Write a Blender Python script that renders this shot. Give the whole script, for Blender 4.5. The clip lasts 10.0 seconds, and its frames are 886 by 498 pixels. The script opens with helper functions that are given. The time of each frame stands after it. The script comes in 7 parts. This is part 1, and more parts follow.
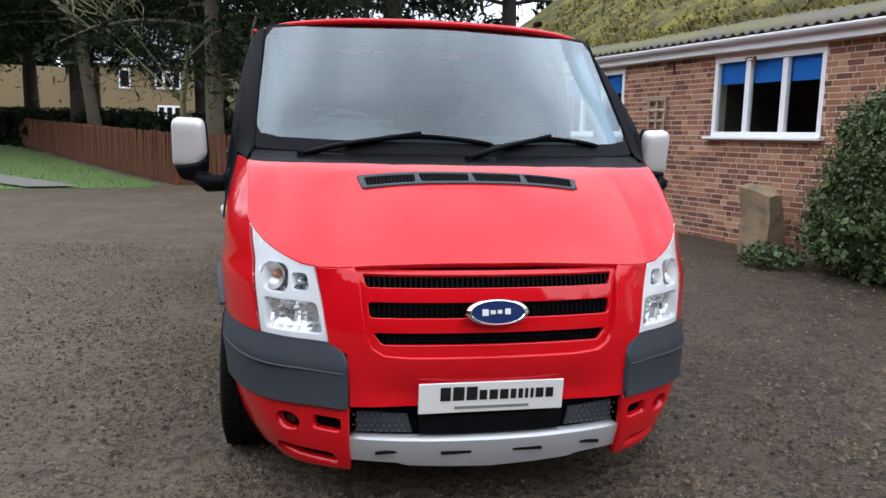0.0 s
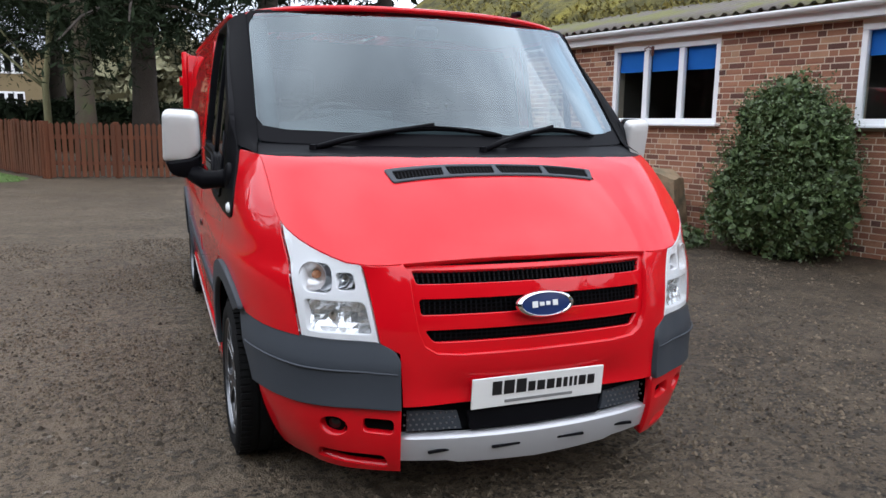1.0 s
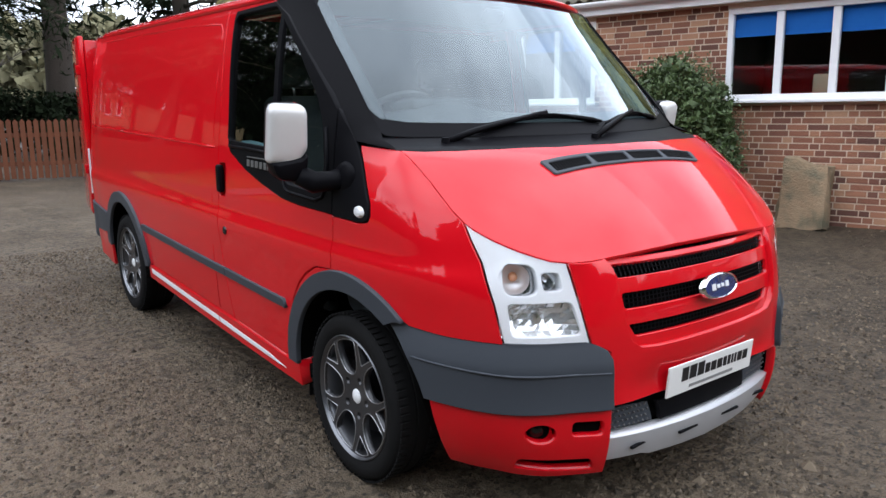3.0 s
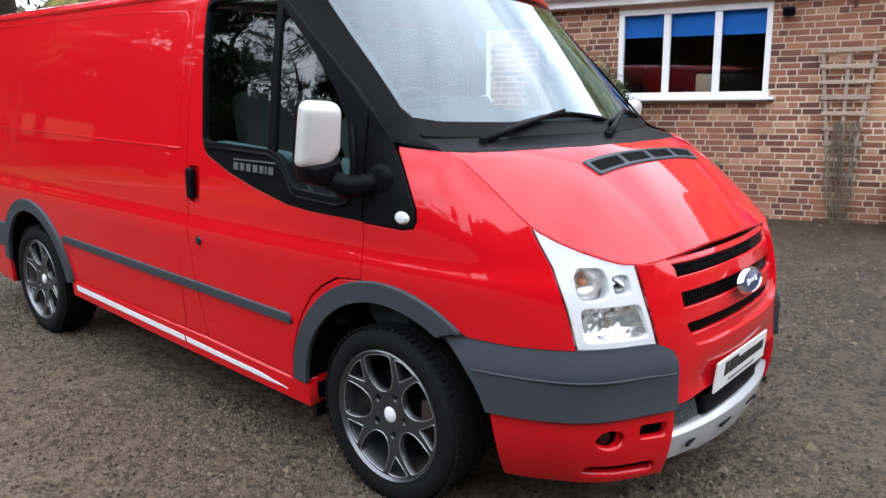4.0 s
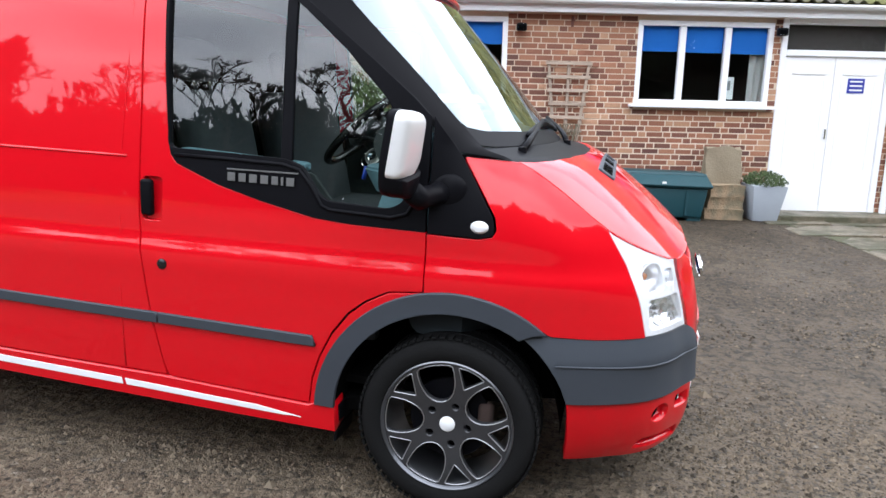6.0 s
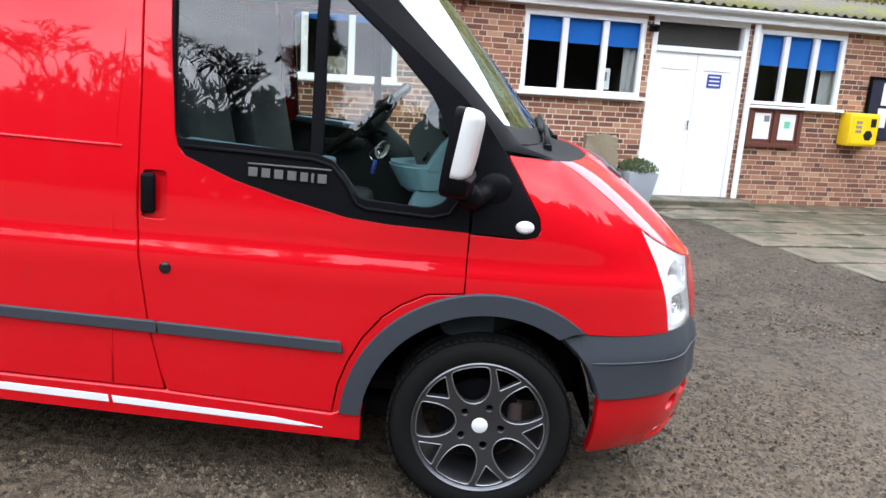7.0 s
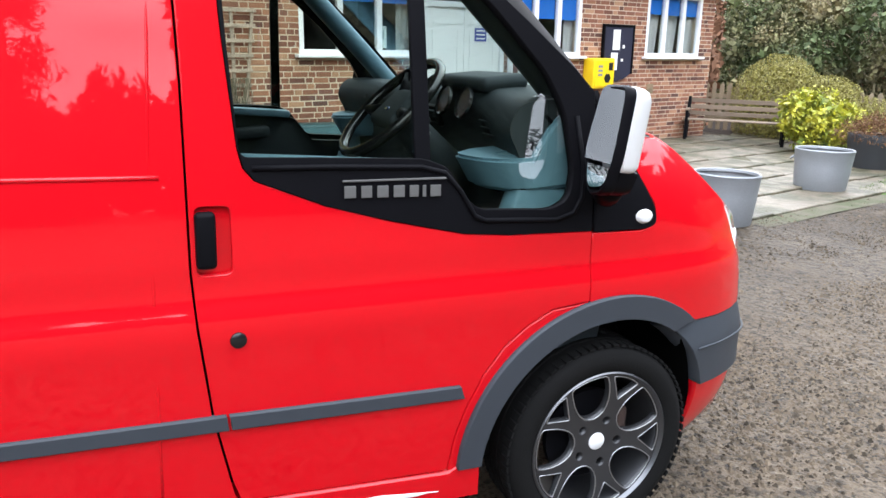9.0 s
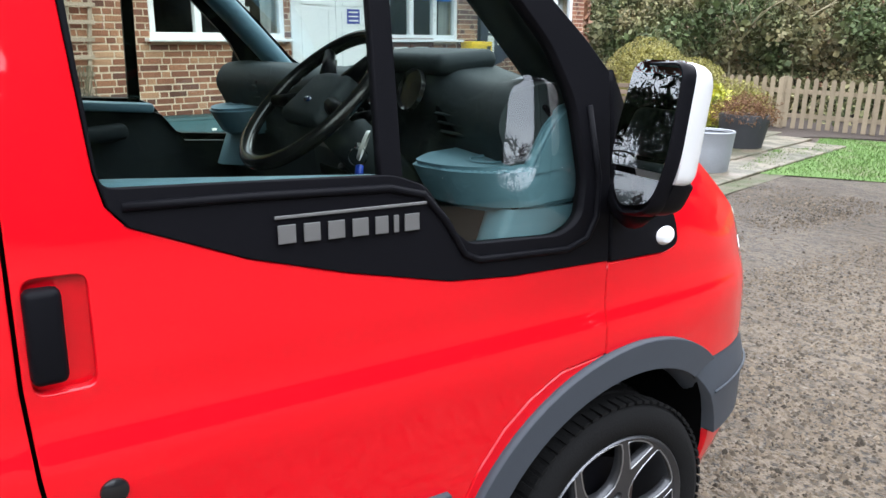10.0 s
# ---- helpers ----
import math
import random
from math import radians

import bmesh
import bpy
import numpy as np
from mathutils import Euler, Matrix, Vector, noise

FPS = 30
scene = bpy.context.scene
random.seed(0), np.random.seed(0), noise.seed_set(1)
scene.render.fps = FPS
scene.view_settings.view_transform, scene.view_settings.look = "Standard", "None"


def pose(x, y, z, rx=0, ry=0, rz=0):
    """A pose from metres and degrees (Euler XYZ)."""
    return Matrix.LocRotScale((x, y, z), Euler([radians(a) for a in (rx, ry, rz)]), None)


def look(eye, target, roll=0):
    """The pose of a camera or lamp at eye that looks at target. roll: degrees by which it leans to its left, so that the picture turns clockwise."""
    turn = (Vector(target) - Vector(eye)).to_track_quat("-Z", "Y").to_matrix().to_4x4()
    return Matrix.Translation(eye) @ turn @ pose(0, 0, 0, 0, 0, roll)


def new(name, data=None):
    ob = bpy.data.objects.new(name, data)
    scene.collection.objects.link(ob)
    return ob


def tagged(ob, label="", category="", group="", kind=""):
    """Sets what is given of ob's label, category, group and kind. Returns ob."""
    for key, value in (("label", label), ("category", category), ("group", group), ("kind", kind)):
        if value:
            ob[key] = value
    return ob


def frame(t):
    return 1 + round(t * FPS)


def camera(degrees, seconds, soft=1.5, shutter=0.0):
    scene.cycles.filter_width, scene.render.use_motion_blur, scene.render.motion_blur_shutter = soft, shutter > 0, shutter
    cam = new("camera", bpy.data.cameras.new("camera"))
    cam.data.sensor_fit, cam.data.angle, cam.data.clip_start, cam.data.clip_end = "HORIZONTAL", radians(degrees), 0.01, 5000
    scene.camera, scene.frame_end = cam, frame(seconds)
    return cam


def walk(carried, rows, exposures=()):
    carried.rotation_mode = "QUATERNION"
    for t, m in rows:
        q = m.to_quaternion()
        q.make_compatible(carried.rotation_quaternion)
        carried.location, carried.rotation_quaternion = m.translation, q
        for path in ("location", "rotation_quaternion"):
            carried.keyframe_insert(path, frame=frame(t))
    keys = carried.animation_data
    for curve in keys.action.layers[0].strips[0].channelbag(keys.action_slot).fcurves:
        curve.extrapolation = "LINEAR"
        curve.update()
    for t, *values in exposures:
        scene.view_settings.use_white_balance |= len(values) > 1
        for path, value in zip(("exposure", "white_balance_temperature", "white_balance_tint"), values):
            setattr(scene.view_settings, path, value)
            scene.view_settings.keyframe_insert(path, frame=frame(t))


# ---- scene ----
import itertools
from mathutils import geometry

# ---- camera and walk ----
cam = camera(61.4, 10.0)
METRES, EYE, TURN = 6.817, 1.452, -11.1
ROWS = [
    (0.0, 0.0, 0.0, 0.0, 0.15, -10.06, -0.84),
    (0.5, -0.038, 0.0084, 0.0031, -2.11, -10.11, -1.63),
    (1.0, -0.0895, 0.0129, 0.0021, -10.16, -10.98, -0.72),
    (1.5, -0.1334, 0.0267, 0.0008, -12.37, -10.12, -0.34),
    (2.0, -0.1707, 0.0486, 0.0019, -16.56, -11.71, -0.15),
    (2.5, -0.2218, 0.069, 0.0034, -21.4, -11.82, 0.06),
    (4.0, -0.3395, 0.1666, 0.0053, -38.5, -12.54, -0.05),
    (4.5, -0.3748, 0.2056, 0.006, -44.31, -11.04, -0.97),
    (5.0, -0.4017, 0.2469, 0.0082, -49.92, -11.53, -0.39),
    (5.5, -0.4396, 0.2868, 0.0103, -58.01, -11.82, -0.94),
    (6.0, -0.468, 0.326, 0.0093, -65.5, -12.47, -2.47),
    (7.5, -0.4976, 0.4756, 0.0122, -83.98, -13.17, -3.04),
    (8.0, -0.4793, 0.5206, 0.0088, -89.66, -12.55, 0.11),
    (8.5, -0.4551, 0.5623, 0.0067, -95.53, -13.13, -2.91),
    (9.0, -0.4223, 0.6061, 0.008, -101.89, -15.03, -2.19),
    (9.5, -0.3773, 0.6168, 0.0028, -108.15, -11.59, -4.34),
    (10.0, -0.324, 0.6137, 0.0007, -112.51, -15.62, -1.92),
]
BASE = pose(0, 0, 0, 0, -0.8, 0) @ Matrix.Translation((-0.6566, -2.4159, EYE)) @ pose(0, 0, 0, 0, 0, TURN)
walk(cam, [(t, BASE @ pose(METRES * x, METRES * y, METRES * z, 90 + pitch, roll, yaw)) for t, x, y, z, yaw, pitch, roll in ROWS],
     [(0, 0.02, 6150, 11), (2.5, 0.08, 6150, 11), (4.0, 0.42, 6150, 11), (5.0, 0.66, 6150, 11), (7.5, 0.82, 6150, 11), (10, 1.17, 6150, 11)])

# ---- world, sun ----
world = bpy.data.worlds.new("overcast_sky")
scene.world = world
world.use_nodes = True
wn, wl = world.node_tree.nodes, world.node_tree.links
wn.clear()
w_out, w_bg = wn.new("ShaderNodeOutputWorld"), wn.new("ShaderNodeBackground")
w_sky = wn.new("ShaderNodeTexSky")
w_sky.sky_type, w_sky.sun_disc = "NISHITA", False
w_sky.sun_elevation, w_sky.sun_rotation = radians(38), radians(150)
w_sky.dust_density, w_sky.air_density = 4.0, 1.2
w_co, w_map = wn.new("ShaderNodeTexCoord"), wn.new("ShaderNodeMapping")
w_map.inputs["Scale"].default_value = (1.0, 1.0, 2.6)
w_noise = wn.new("ShaderNodeTexNoise")
w_noise.inputs["Scale"].default_value, w_noise.inputs["Detail"].default_value = 2.2, 7
w_ramp = wn.new("ShaderNodeValToRGB")
w_ramp.color_ramp.elements[0].position, w_ramp.color_ramp.elements[0].color = 0.34, (9.0, 9.8, 11.4, 1)
w_ramp.color_ramp.elements[1].position, w_ramp.color_ramp.elements[1].color = 0.66, (21.0, 21.7, 23.0, 1)
w_mix = wn.new("ShaderNodeMix")
w_mix.data_type = "RGBA"
w_mix.inputs["Factor"].default_value = 0.86
wl.new(w_co.outputs["Generated"], w_map.inputs["Vector"])
wl.new(w_map.outputs["Vector"], w_noise.inputs["Vector"])
wl.new(w_noise.outputs["Fac"], w_ramp.inputs["Fac"])
wl.new(w_sky.outputs["Color"], w_mix.inputs["A"])
wl.new(w_ramp.outputs["Color"], w_mix.inputs["B"])
w_sep, w_grad, w_mul = wn.new("ShaderNodeSeparateXYZ"), wn.new("ShaderNodeMapRange"), wn.new("ShaderNodeVectorMath")
w_grad.inputs["To Min"].default_value, w_grad.inputs["To Max"].default_value = 1.05, 1.2
w_mul.operation = "SCALE"
wl.new(w_co.outputs["Generated"], w_sep.inputs["Vector"])
wl.new(w_sep.outputs["Z"], w_grad.inputs["Value"])
wl.new(w_mix.outputs["Result"], w_mul.inputs[0])
wl.new(w_grad.outputs["Result"], w_mul.inputs["Scale"])
wl.new(w_mul.outputs["Vector"], w_bg.inputs["Color"])
w_bg.inputs["Strength"].default_value = 0.125
wl.new(w_bg.outputs["Background"], w_out.inputs["Surface"])

sun = new("sun", bpy.data.lights.new("sun", "SUN"))
sun.data.energy, sun.data.angle, sun.data.color = 2.0, radians(172), (1.0, 0.98, 0.955)
sun.matrix_world = look((-9, -6, 12), (0, 0, 0))


# ---- materials ----
def mat(name, base=(0.5, 0.5, 0.5), rough=0.5, metal=0.0, vary=0.0, scale=8.0, bump=0.0, bscale=60.0, coat=0.0, second=None, spots=0.5, soft=0.15, random_amount=0.0, island=0.0, grain_rough=0.0, spec=0.5, place=False):
    """A Principled material: a base colour that varies at two scales, an optional second colour in patches, and fine relief."""
    m = bpy.data.materials.new(name)
    m.use_nodes = True
    n, l = m.node_tree.nodes, m.node_tree.links
    b = n["Principled BSDF"]
    b.inputs["Roughness"].default_value, b.inputs["Metallic"].default_value = rough, metal
    b.inputs["Coat Weight"].default_value, b.inputs["Coat Roughness"].default_value = coat, 0.02
    b.inputs["Specular IOR Level"].default_value = spec
    b.inputs["Base Color"].default_value = (*base, 1)
    if vary or second or bump or random_amount or island:
        co = n.new("ShaderNodeTexCoord")
        out = None
        big, fine = n.new("ShaderNodeTexNoise"), n.new("ShaderNodeTexNoise")
        big.inputs["Scale"].default_value, big.inputs["Detail"].default_value = scale, 5
        fine.inputs["Scale"].default_value, fine.inputs["Detail"].default_value = bscale, 4
        where = n.new("ShaderNodeNewGeometry").outputs["Position"] if place else co.outputs["Object"]
        for k in (big, fine):
            l.new(where, k.inputs["Vector"])
        rgb = n.new("ShaderNodeRGB")
        rgb.outputs[0].default_value = (*base, 1)
        out = rgb.outputs[0]
        if second:
            ramp = n.new("ShaderNodeMapRange")
            ramp.inputs["From Min"].default_value, ramp.inputs["From Max"].default_value = spots - soft, spots + soft
            l.new(big.outputs["Fac"], ramp.inputs["Value"])
            mix = n.new("ShaderNodeMix")
            mix.data_type = "RGBA"
            mix.inputs["B"].default_value = (*second, 1)
            l.new(out, mix.inputs["A"])
            l.new(ramp.outputs["Result"], mix.inputs["Factor"])
            out = mix.outputs["Result"]
        hsv = n.new("ShaderNodeHueSaturation")
        l.new(out, hsv.inputs["Color"])
        add = n.new("ShaderNodeMath")
        add.operation = "MULTIPLY_ADD"
        add.inputs[1].default_value, add.inputs[2].default_value = vary, 1 - vary * 0.5
        avg = n.new("ShaderNodeMath")
        avg.operation = "MULTIPLY_ADD"
        avg.inputs[1].default_value = 0.5
        half = n.new("ShaderNodeMath")
        half.operation, half.inputs[1].default_value = "MULTIPLY", 0.5
        l.new(big.outputs["Fac"], half.inputs[0])
        l.new(fine.outputs["Fac"], avg.inputs[0])
        l.new(half.outputs[0], avg.inputs[2])
        l.new(avg.outputs[0], add.inputs[0])
        value = add.outputs[0]
        for amount, node, socket in ((random_amount, "ShaderNodeObjectInfo", "Random"), (island, "ShaderNodeNewGeometry", "Random Per Island")):
            if amount:
                src = n.new(node)
                k = n.new("ShaderNodeMath")
                k.operation = "MULTIPLY_ADD"
                k.inputs[1].default_value, k.inputs[2].default_value = amount, 1 - amount / 2
                l.new(src.outputs[socket], k.inputs[0])
                j = n.new("ShaderNodeMath")
                j.operation = "MULTIPLY"
                l.new(value, j.inputs[0])
                l.new(k.outputs[0], j.inputs[1])
                value = j.outputs[0]
        l.new(value, hsv.inputs["Value"])
        l.new(hsv.outputs["Color"], b.inputs["Base Color"])
        if grain_rough:
            r = n.new("ShaderNodeMath")
            r.operation = "MULTIPLY_ADD"
            r.inputs[1].default_value, r.inputs[2].default_value = grain_rough, rough - grain_rough / 2
            l.new(big.outputs["Fac"], r.inputs[0])
            l.new(r.outputs[0], b.inputs["Roughness"])
        if bump:
            bp = n.new("ShaderNodeBump")
            bp.inputs["Strength"].default_value, bp.inputs["Distance"].default_value = min(1.0, bump), 0.02
            l.new(fine.outputs["Fac"], bp.inputs["Height"])
            l.new(bp.outputs["Normal"], b.inputs["Normal"])
    return m


def glass_mat(name, tint, r0=0.05, rise=4.0, sheen=(1, 1, 1)):
    """Thin clear glass: tinted, with a mirror share that grows towards grazing angles."""
    m = bpy.data.materials.new(name)
    m.use_nodes = True
    n, l = m.node_tree.nodes, m.node_tree.links
    n.remove(n["Principled BSDF"])
    tr, gl, lw, mx = n.new("ShaderNodeBsdfTransparent"), n.new("ShaderNodeBsdfGlossy"), n.new("ShaderNodeLayerWeight"), n.new("ShaderNodeMixShader")
    tr.inputs["Color"].default_value = (*tint, 1)
    gl.inputs["Roughness"].default_value = 0.0
    gl.inputs["Color"].default_value = (*sheen, 1)
    lw.inputs["Blend"].default_value = 0.5
    pw, ma = n.new("ShaderNodeMath"), n.new("ShaderNodeMath")
    pw.operation, pw.inputs[1].default_value = "POWER", rise
    ma.operation, ma.inputs[1].default_value, ma.inputs[2].default_value = "MULTIPLY_ADD", 1 - r0, r0
    l.new(lw.outputs["Facing"], pw.inputs[0])
    l.new(pw.outputs[0], ma.inputs[0])
    l.new(ma.outputs[0], mx.inputs[0])
    l.new(tr.outputs[0], mx.inputs[1])
    l.new(gl.outputs[0], mx.inputs[2])
    l.new(mx.outputs[0], n["Material Output"].inputs["Surface"])
    return m


RED = mat("red_paint", (0.585, 0.0022, 0.0085), 0.4, 0.0, 0.03, 1.5, 0, 30, coat=0.85, spec=0.05)
RED.node_tree.nodes["Principled BSDF"].inputs["Coat IOR"].default_value = 1.5
GREY = mat("grey_plastic", (0.041, 0.048, 0.058), 0.5, 0, 0.12, 6, 0.04, 900, spec=0.3)
BLACK = mat("black_plastic", (0.005, 0.005, 0.0063), 0.42, 0, 0.2, 8, 0.02, 900, spec=0.05)
PILLAR = mat("satin_black_pillar", (0.0045, 0.0045, 0.0055), 0.6, 0, 0.2, 8, 0.02, 900, spec=0.05)
GLOSSBLACK = mat("gloss_black_trim", (0.008, 0.008, 0.009), 0.22, 0, 0.1, 8)
# near-black without gloss: the shade of cavities and gaps put into the colour
VOID = mat("cavity_shade", (0.005, 0.005, 0.005), 0.95, spec=0.0)
RUBBER = mat("tyre_rubber", (0.006, 0.006, 0.006), 0.85, 0, 0.3, 12, 0.15, 200, spec=0.15)
CHROME = mat("chrome", (0.85, 0.86, 0.88), 0.12, 1.0)
SILVER = mat("silver_paint", (0.50, 0.51, 0.53), 0.34, 0.35, 0.06, 20, 0.02, 600, coat=0.3)
MIRROR_SILVER = mat("silver_cap_paint", (0.62, 0.62, 0.61), 0.4, 0.2, 0.05, 10, 0, 100, coat=0.4)
ALLOY_DARK = mat("anthracite_alloy", (0.036, 0.037, 0.040), 0.38, 0.4, 0.1, 10, 0, 100, coat=0.3)
ALLOY_CUT = mat("machined_alloy", (0.50, 0.51, 0.53), 0.3, 0.9, 0.05, 10)
# rim metal coloured darker, for the shade inside the wheel
RIM = mat("darkened_alloy", (0.16, 0.165, 0.175), 0.35, 0.9, 0.1, 10)
LAMP_SILVER = mat("lamp_reflector", (0.80, 0.80, 0.81), 0.28, 0.6)
REFLECTOR = mat("faceted_reflector", (0.86, 0.87, 0.88), 0.26, 0.8)
LAMP_WHITE = mat("lamp_housing", (0.86, 0.87, 0.89), 0.25, 0.0)
AMBER = mat("amber_bulb", (0.55, 0.24, 0.12), 0.25)
WHITE = mat("white_plastic", (0.75, 0.76, 0.76), 0.4, 0, 0.04, 5)
PLATE = mat("plate_white", (0.78, 0.78, 0.76), 0.3, 0, 0.03, 5)
INK = mat("black_ink", (0.01, 0.01, 0.012), 0.4)
GREYINK = mat("grey_ink", (0.22, 0.22, 0.22), 0.5)
BLUE = mat("badge_blue", (0.012, 0.03, 0.12), 0.2, 0, 0.1, 5, coat=1.0)
BADGEGREY = mat("badge_grey", (0.13, 0.13, 0.13), 0.4, 0.3)
LETTERING = mat("silver_lettering", (0.13, 0.13, 0.127), 0.4, 0.3)
STRIPE = mat("reflective_stripe", (0.80, 0.81, 0.82), 0.35, 0, 0.05, 6)
DASH = mat("dashboard_plastic", (0.026, 0.033, 0.037), 0.65, 0, 0.2, 6, 0.08, 500, spec=0.2)
TEAL = mat("blue_grey_trim", (0.105, 0.200, 0.255), 0.6, 0, 0.12, 6, 0.06, 400)
FABRIC = mat("seat_fabric", (0.022, 0.029, 0.036), 0.95, 0, 0.4, 30, 0.2, 500)
HEADLINER = mat("headliner", (0.32, 0.33, 0.33), 0.9, 0, 0.1, 5)
BLUEKEY = mat("blue_fob", (0.02, 0.06, 0.45), 0.35)
MIRRORGLASS = mat("mirror_glass", (0.82, 0.84, 0.85), 0.0, 1.0)
GLASS = glass_mat("clear_glass", (0.84, 0.89, 0.82), 0.07, 3.5)
SCREEN = glass_mat("windscreen_glass", (0.72, 0.80, 0.80), 0.035, 2.2, (0.84, 0.95, 1.0))
LENS = glass_mat("lamp_lens", (0.97, 0.98, 0.985), 0.05)
PANE = glass_mat("window_pane", (0.90, 0.93, 0.93), 0.03)



def brick_mat(name, node, socket):
    """Fired brick: each one its own shade between purple-brown, red and sandy, with sooty specks."""
    m = mat(name, (0.33, 0.135, 0.085), 0.88, 0, 0.7, 7, 0.5, 70, place=True)
    n, l = m.node_tree.nodes, m.node_tree.links
    src, ramp = n.new(node), n.new("ShaderNodeValToRGB")
    cr = ramp.color_ramp
    for pos, col in ((0.0, (0.095, 0.042, 0.031)), (0.16, (0.165, 0.067, 0.043)), (0.5, (0.265, 0.111, 0.064)), (0.84, (0.335, 0.155, 0.088)), (1.0, (0.45, 0.265, 0.16))):
        e = cr.elements.new(pos) if 0 < pos < 1 else cr.elements[0 if pos == 0 else -1]
        e.color = (*col, 1)
    l.new(src.outputs[socket], ramp.inputs["Fac"])
    hsv = [k for k in n if k.bl_idname == "ShaderNodeHueSaturation"][0]
    l.new(ramp.outputs["Color"], hsv.inputs["Color"])
    return m


BRICK = brick_mat("red_brick", "ShaderNodeObjectInfo", "Random")
BRICKS = brick_mat("red_brick_joined", "ShaderNodeNewGeometry", "Random Per Island")
MORTAR = mat("mortar", (0.62, 0.51, 0.39), 0.95, 0, 0.3, 5, 0.5, 120)
UPVC = mat("white_upvc", (0.80, 0.81, 0.82), 0.35, 0, 0.05, 2)
DOORPAINT = mat("white_door_paint", (0.82, 0.82, 0.81), 0.4, 0, 0.05, 3, 0.05, 60)
BLIND = mat("blue_roller_blind", (0.015, 0.17, 0.62), 0.8, 0, 0.1, 4)
# dark brown puts the rooms' lack of light into the colour
ROOM = mat("room_shade", (0.07, 0.055, 0.05), 0.9, 0, 0.5, 0.9)
CURTAIN = mat("pale_curtain", (0.5, 0.48, 0.45), 0.9, 0, 0.25, 8)
ROOFING = mat("mossy_corrugated_roof", (0.13, 0.115, 0.10), 0.9, 0, 0.6, 2.0, 0.7, 40, second=(0.13, 0.13, 0.045), spots=0.52, soft=0.1)
MOSS = mat("moss_roof", (0.062, 0.058, 0.018), 0.95, 0, 0.9, 3.5, 1.0, 22, second=(0.19, 0.165, 0.028), spots=0.55, soft=0.14)
WOODGREY = mat("weathered_timber", (0.36, 0.285, 0.22), 0.85, 0, 0.5, 10, 0.4, 80, random_amount=0.3, place=True)
FENCEWOOD = mat("brown_fence_timber", (0.115, 0.036, 0.013), 0.8, 0, 0.5, 5, 0.3, 60, random_amount=0.35, place=True)
PICKETWOOD = mat("pale_picket_timber", (0.24, 0.19, 0.125), 0.85, 0, 0.6, 7, 0.3, 60, random_amount=0.3, place=True)
BENCHWOOD = mat("bench_timber", (0.175, 0.13, 0.09), 0.75, 0, 0.4, 14, 0.3, 60, random_amount=0.3)
DARKWOOD = mat("stained_board_frame", (0.11, 0.03, 0.018), 0.6, 0, 0.3, 10, 0.2, 60)
NAVY = mat("navy_felt", (0.012, 0.012, 0.03), 0.85, 0, 0.2, 10)
PAPER = mat("white_paper", (0.78, 0.78, 0.75), 0.7, 0, 0.04, 10)
YELLOW = mat("yellow_cabinet", (0.85, 0.58, 0.01), 0.35, 0, 0.05, 10)
GREENBIN = mat("dark_green_plastic", (0.006, 0.045, 0.055), 0.5, 0, 0.25, 6, 0.15, 100)
STONE = mat("sandstone", (0.28, 0.20, 0.12), 0.9, 0, 0.5, 6, 0.6, 50, second=(0.12, 0.11, 0.07), spots=0.56, soft=0.12)
SLAB = mat("paving_slab", (0.140, 0.115, 0.078), 0.5, 0, 1.2, 3.4, 0.7, 26, second=(0.058, 0.055, 0.030), spots=0.49, soft=0.08, random_amount=0.3, grain_rough=0.7, place=True)
GALV = mat("galvanised_steel", (0.26, 0.275, 0.29), 0.5, 0.4, 0.4, 5, 0.08, 60)
CERAMIC = mat("grey_glazed_pot", (0.30, 0.33, 0.36), 0.5, 0, 0.2, 8)
DARKPOT = mat("dark_pot", (0.025, 0.027, 0.03), 0.6, 0, 0.3, 8)
SOIL = mat("soil", (0.04, 0.028, 0.02), 0.95, 0, 0.4, 20, 0.6, 40)
BARK = mat("bark", (0.13, 0.10, 0.075), 0.95, 0, 0.6, 5, 0.9, 30, second=(0.11, 0.12, 0.06), spots=0.58, soft=0.12)
BARKDARK = mat("dark_bark", (0.05, 0.04, 0.032), 0.95, 0, 0.6, 5, 0.9, 30)
LEAF = mat("shrub_leaf", (0.058, 0.092, 0.028), 0.6, 0, 0.5, 3, island=0.9)
HEDGE = mat("hedge_leaf", (0.085, 0.115, 0.045), 0.6, 0, 0.8, 0.7, island=1.1, second=(0.19, 0.16, 0.08), spots=0.52, soft=0.1, spec=0.25)
CONIFER = mat("conifer_leaf", (0.015, 0.022, 0.011), 0.9, 0, 0.5, 1, island=0.8, spec=0.08)
YELLOWLEAF = mat("variegated_leaf", (0.46, 0.43, 0.03), 0.5, 0, 0.5, 4, island=1.0, second=(0.12, 0.18, 0.03), spots=0.55, soft=0.15)
DOMELEAF = mat("clipped_golden_leaf", (0.24, 0.215, 0.05), 0.6, 0, 0.5, 3, island=0.8)
BROWNLEAF = mat("dry_brown_leaf", (0.14, 0.07, 0.03), 0.9, 0, 0.5, 4, island=0.8)
TWIG = mat("bare_twig", (0.16, 0.135, 0.09), 0.9, 0, 0.4, 4, island=0.4)
GRASS = mat("grass_blade", (0.090, 0.160, 0.032), 0.7, 0, 0.5, 2, island=0.7)
TURF = mat("turf", (0.080, 0.145, 0.028), 0.95, 0, 0.7, 2.5, 0.8, 50, second=(0.10, 0.09, 0.045), spots=0.62, soft=0.1)
HOUSESTONE = mat("buff_stone_wall", (0.19, 0.145, 0.075), 0.9, 0, 0.25, 1.5, 0.3, 12)
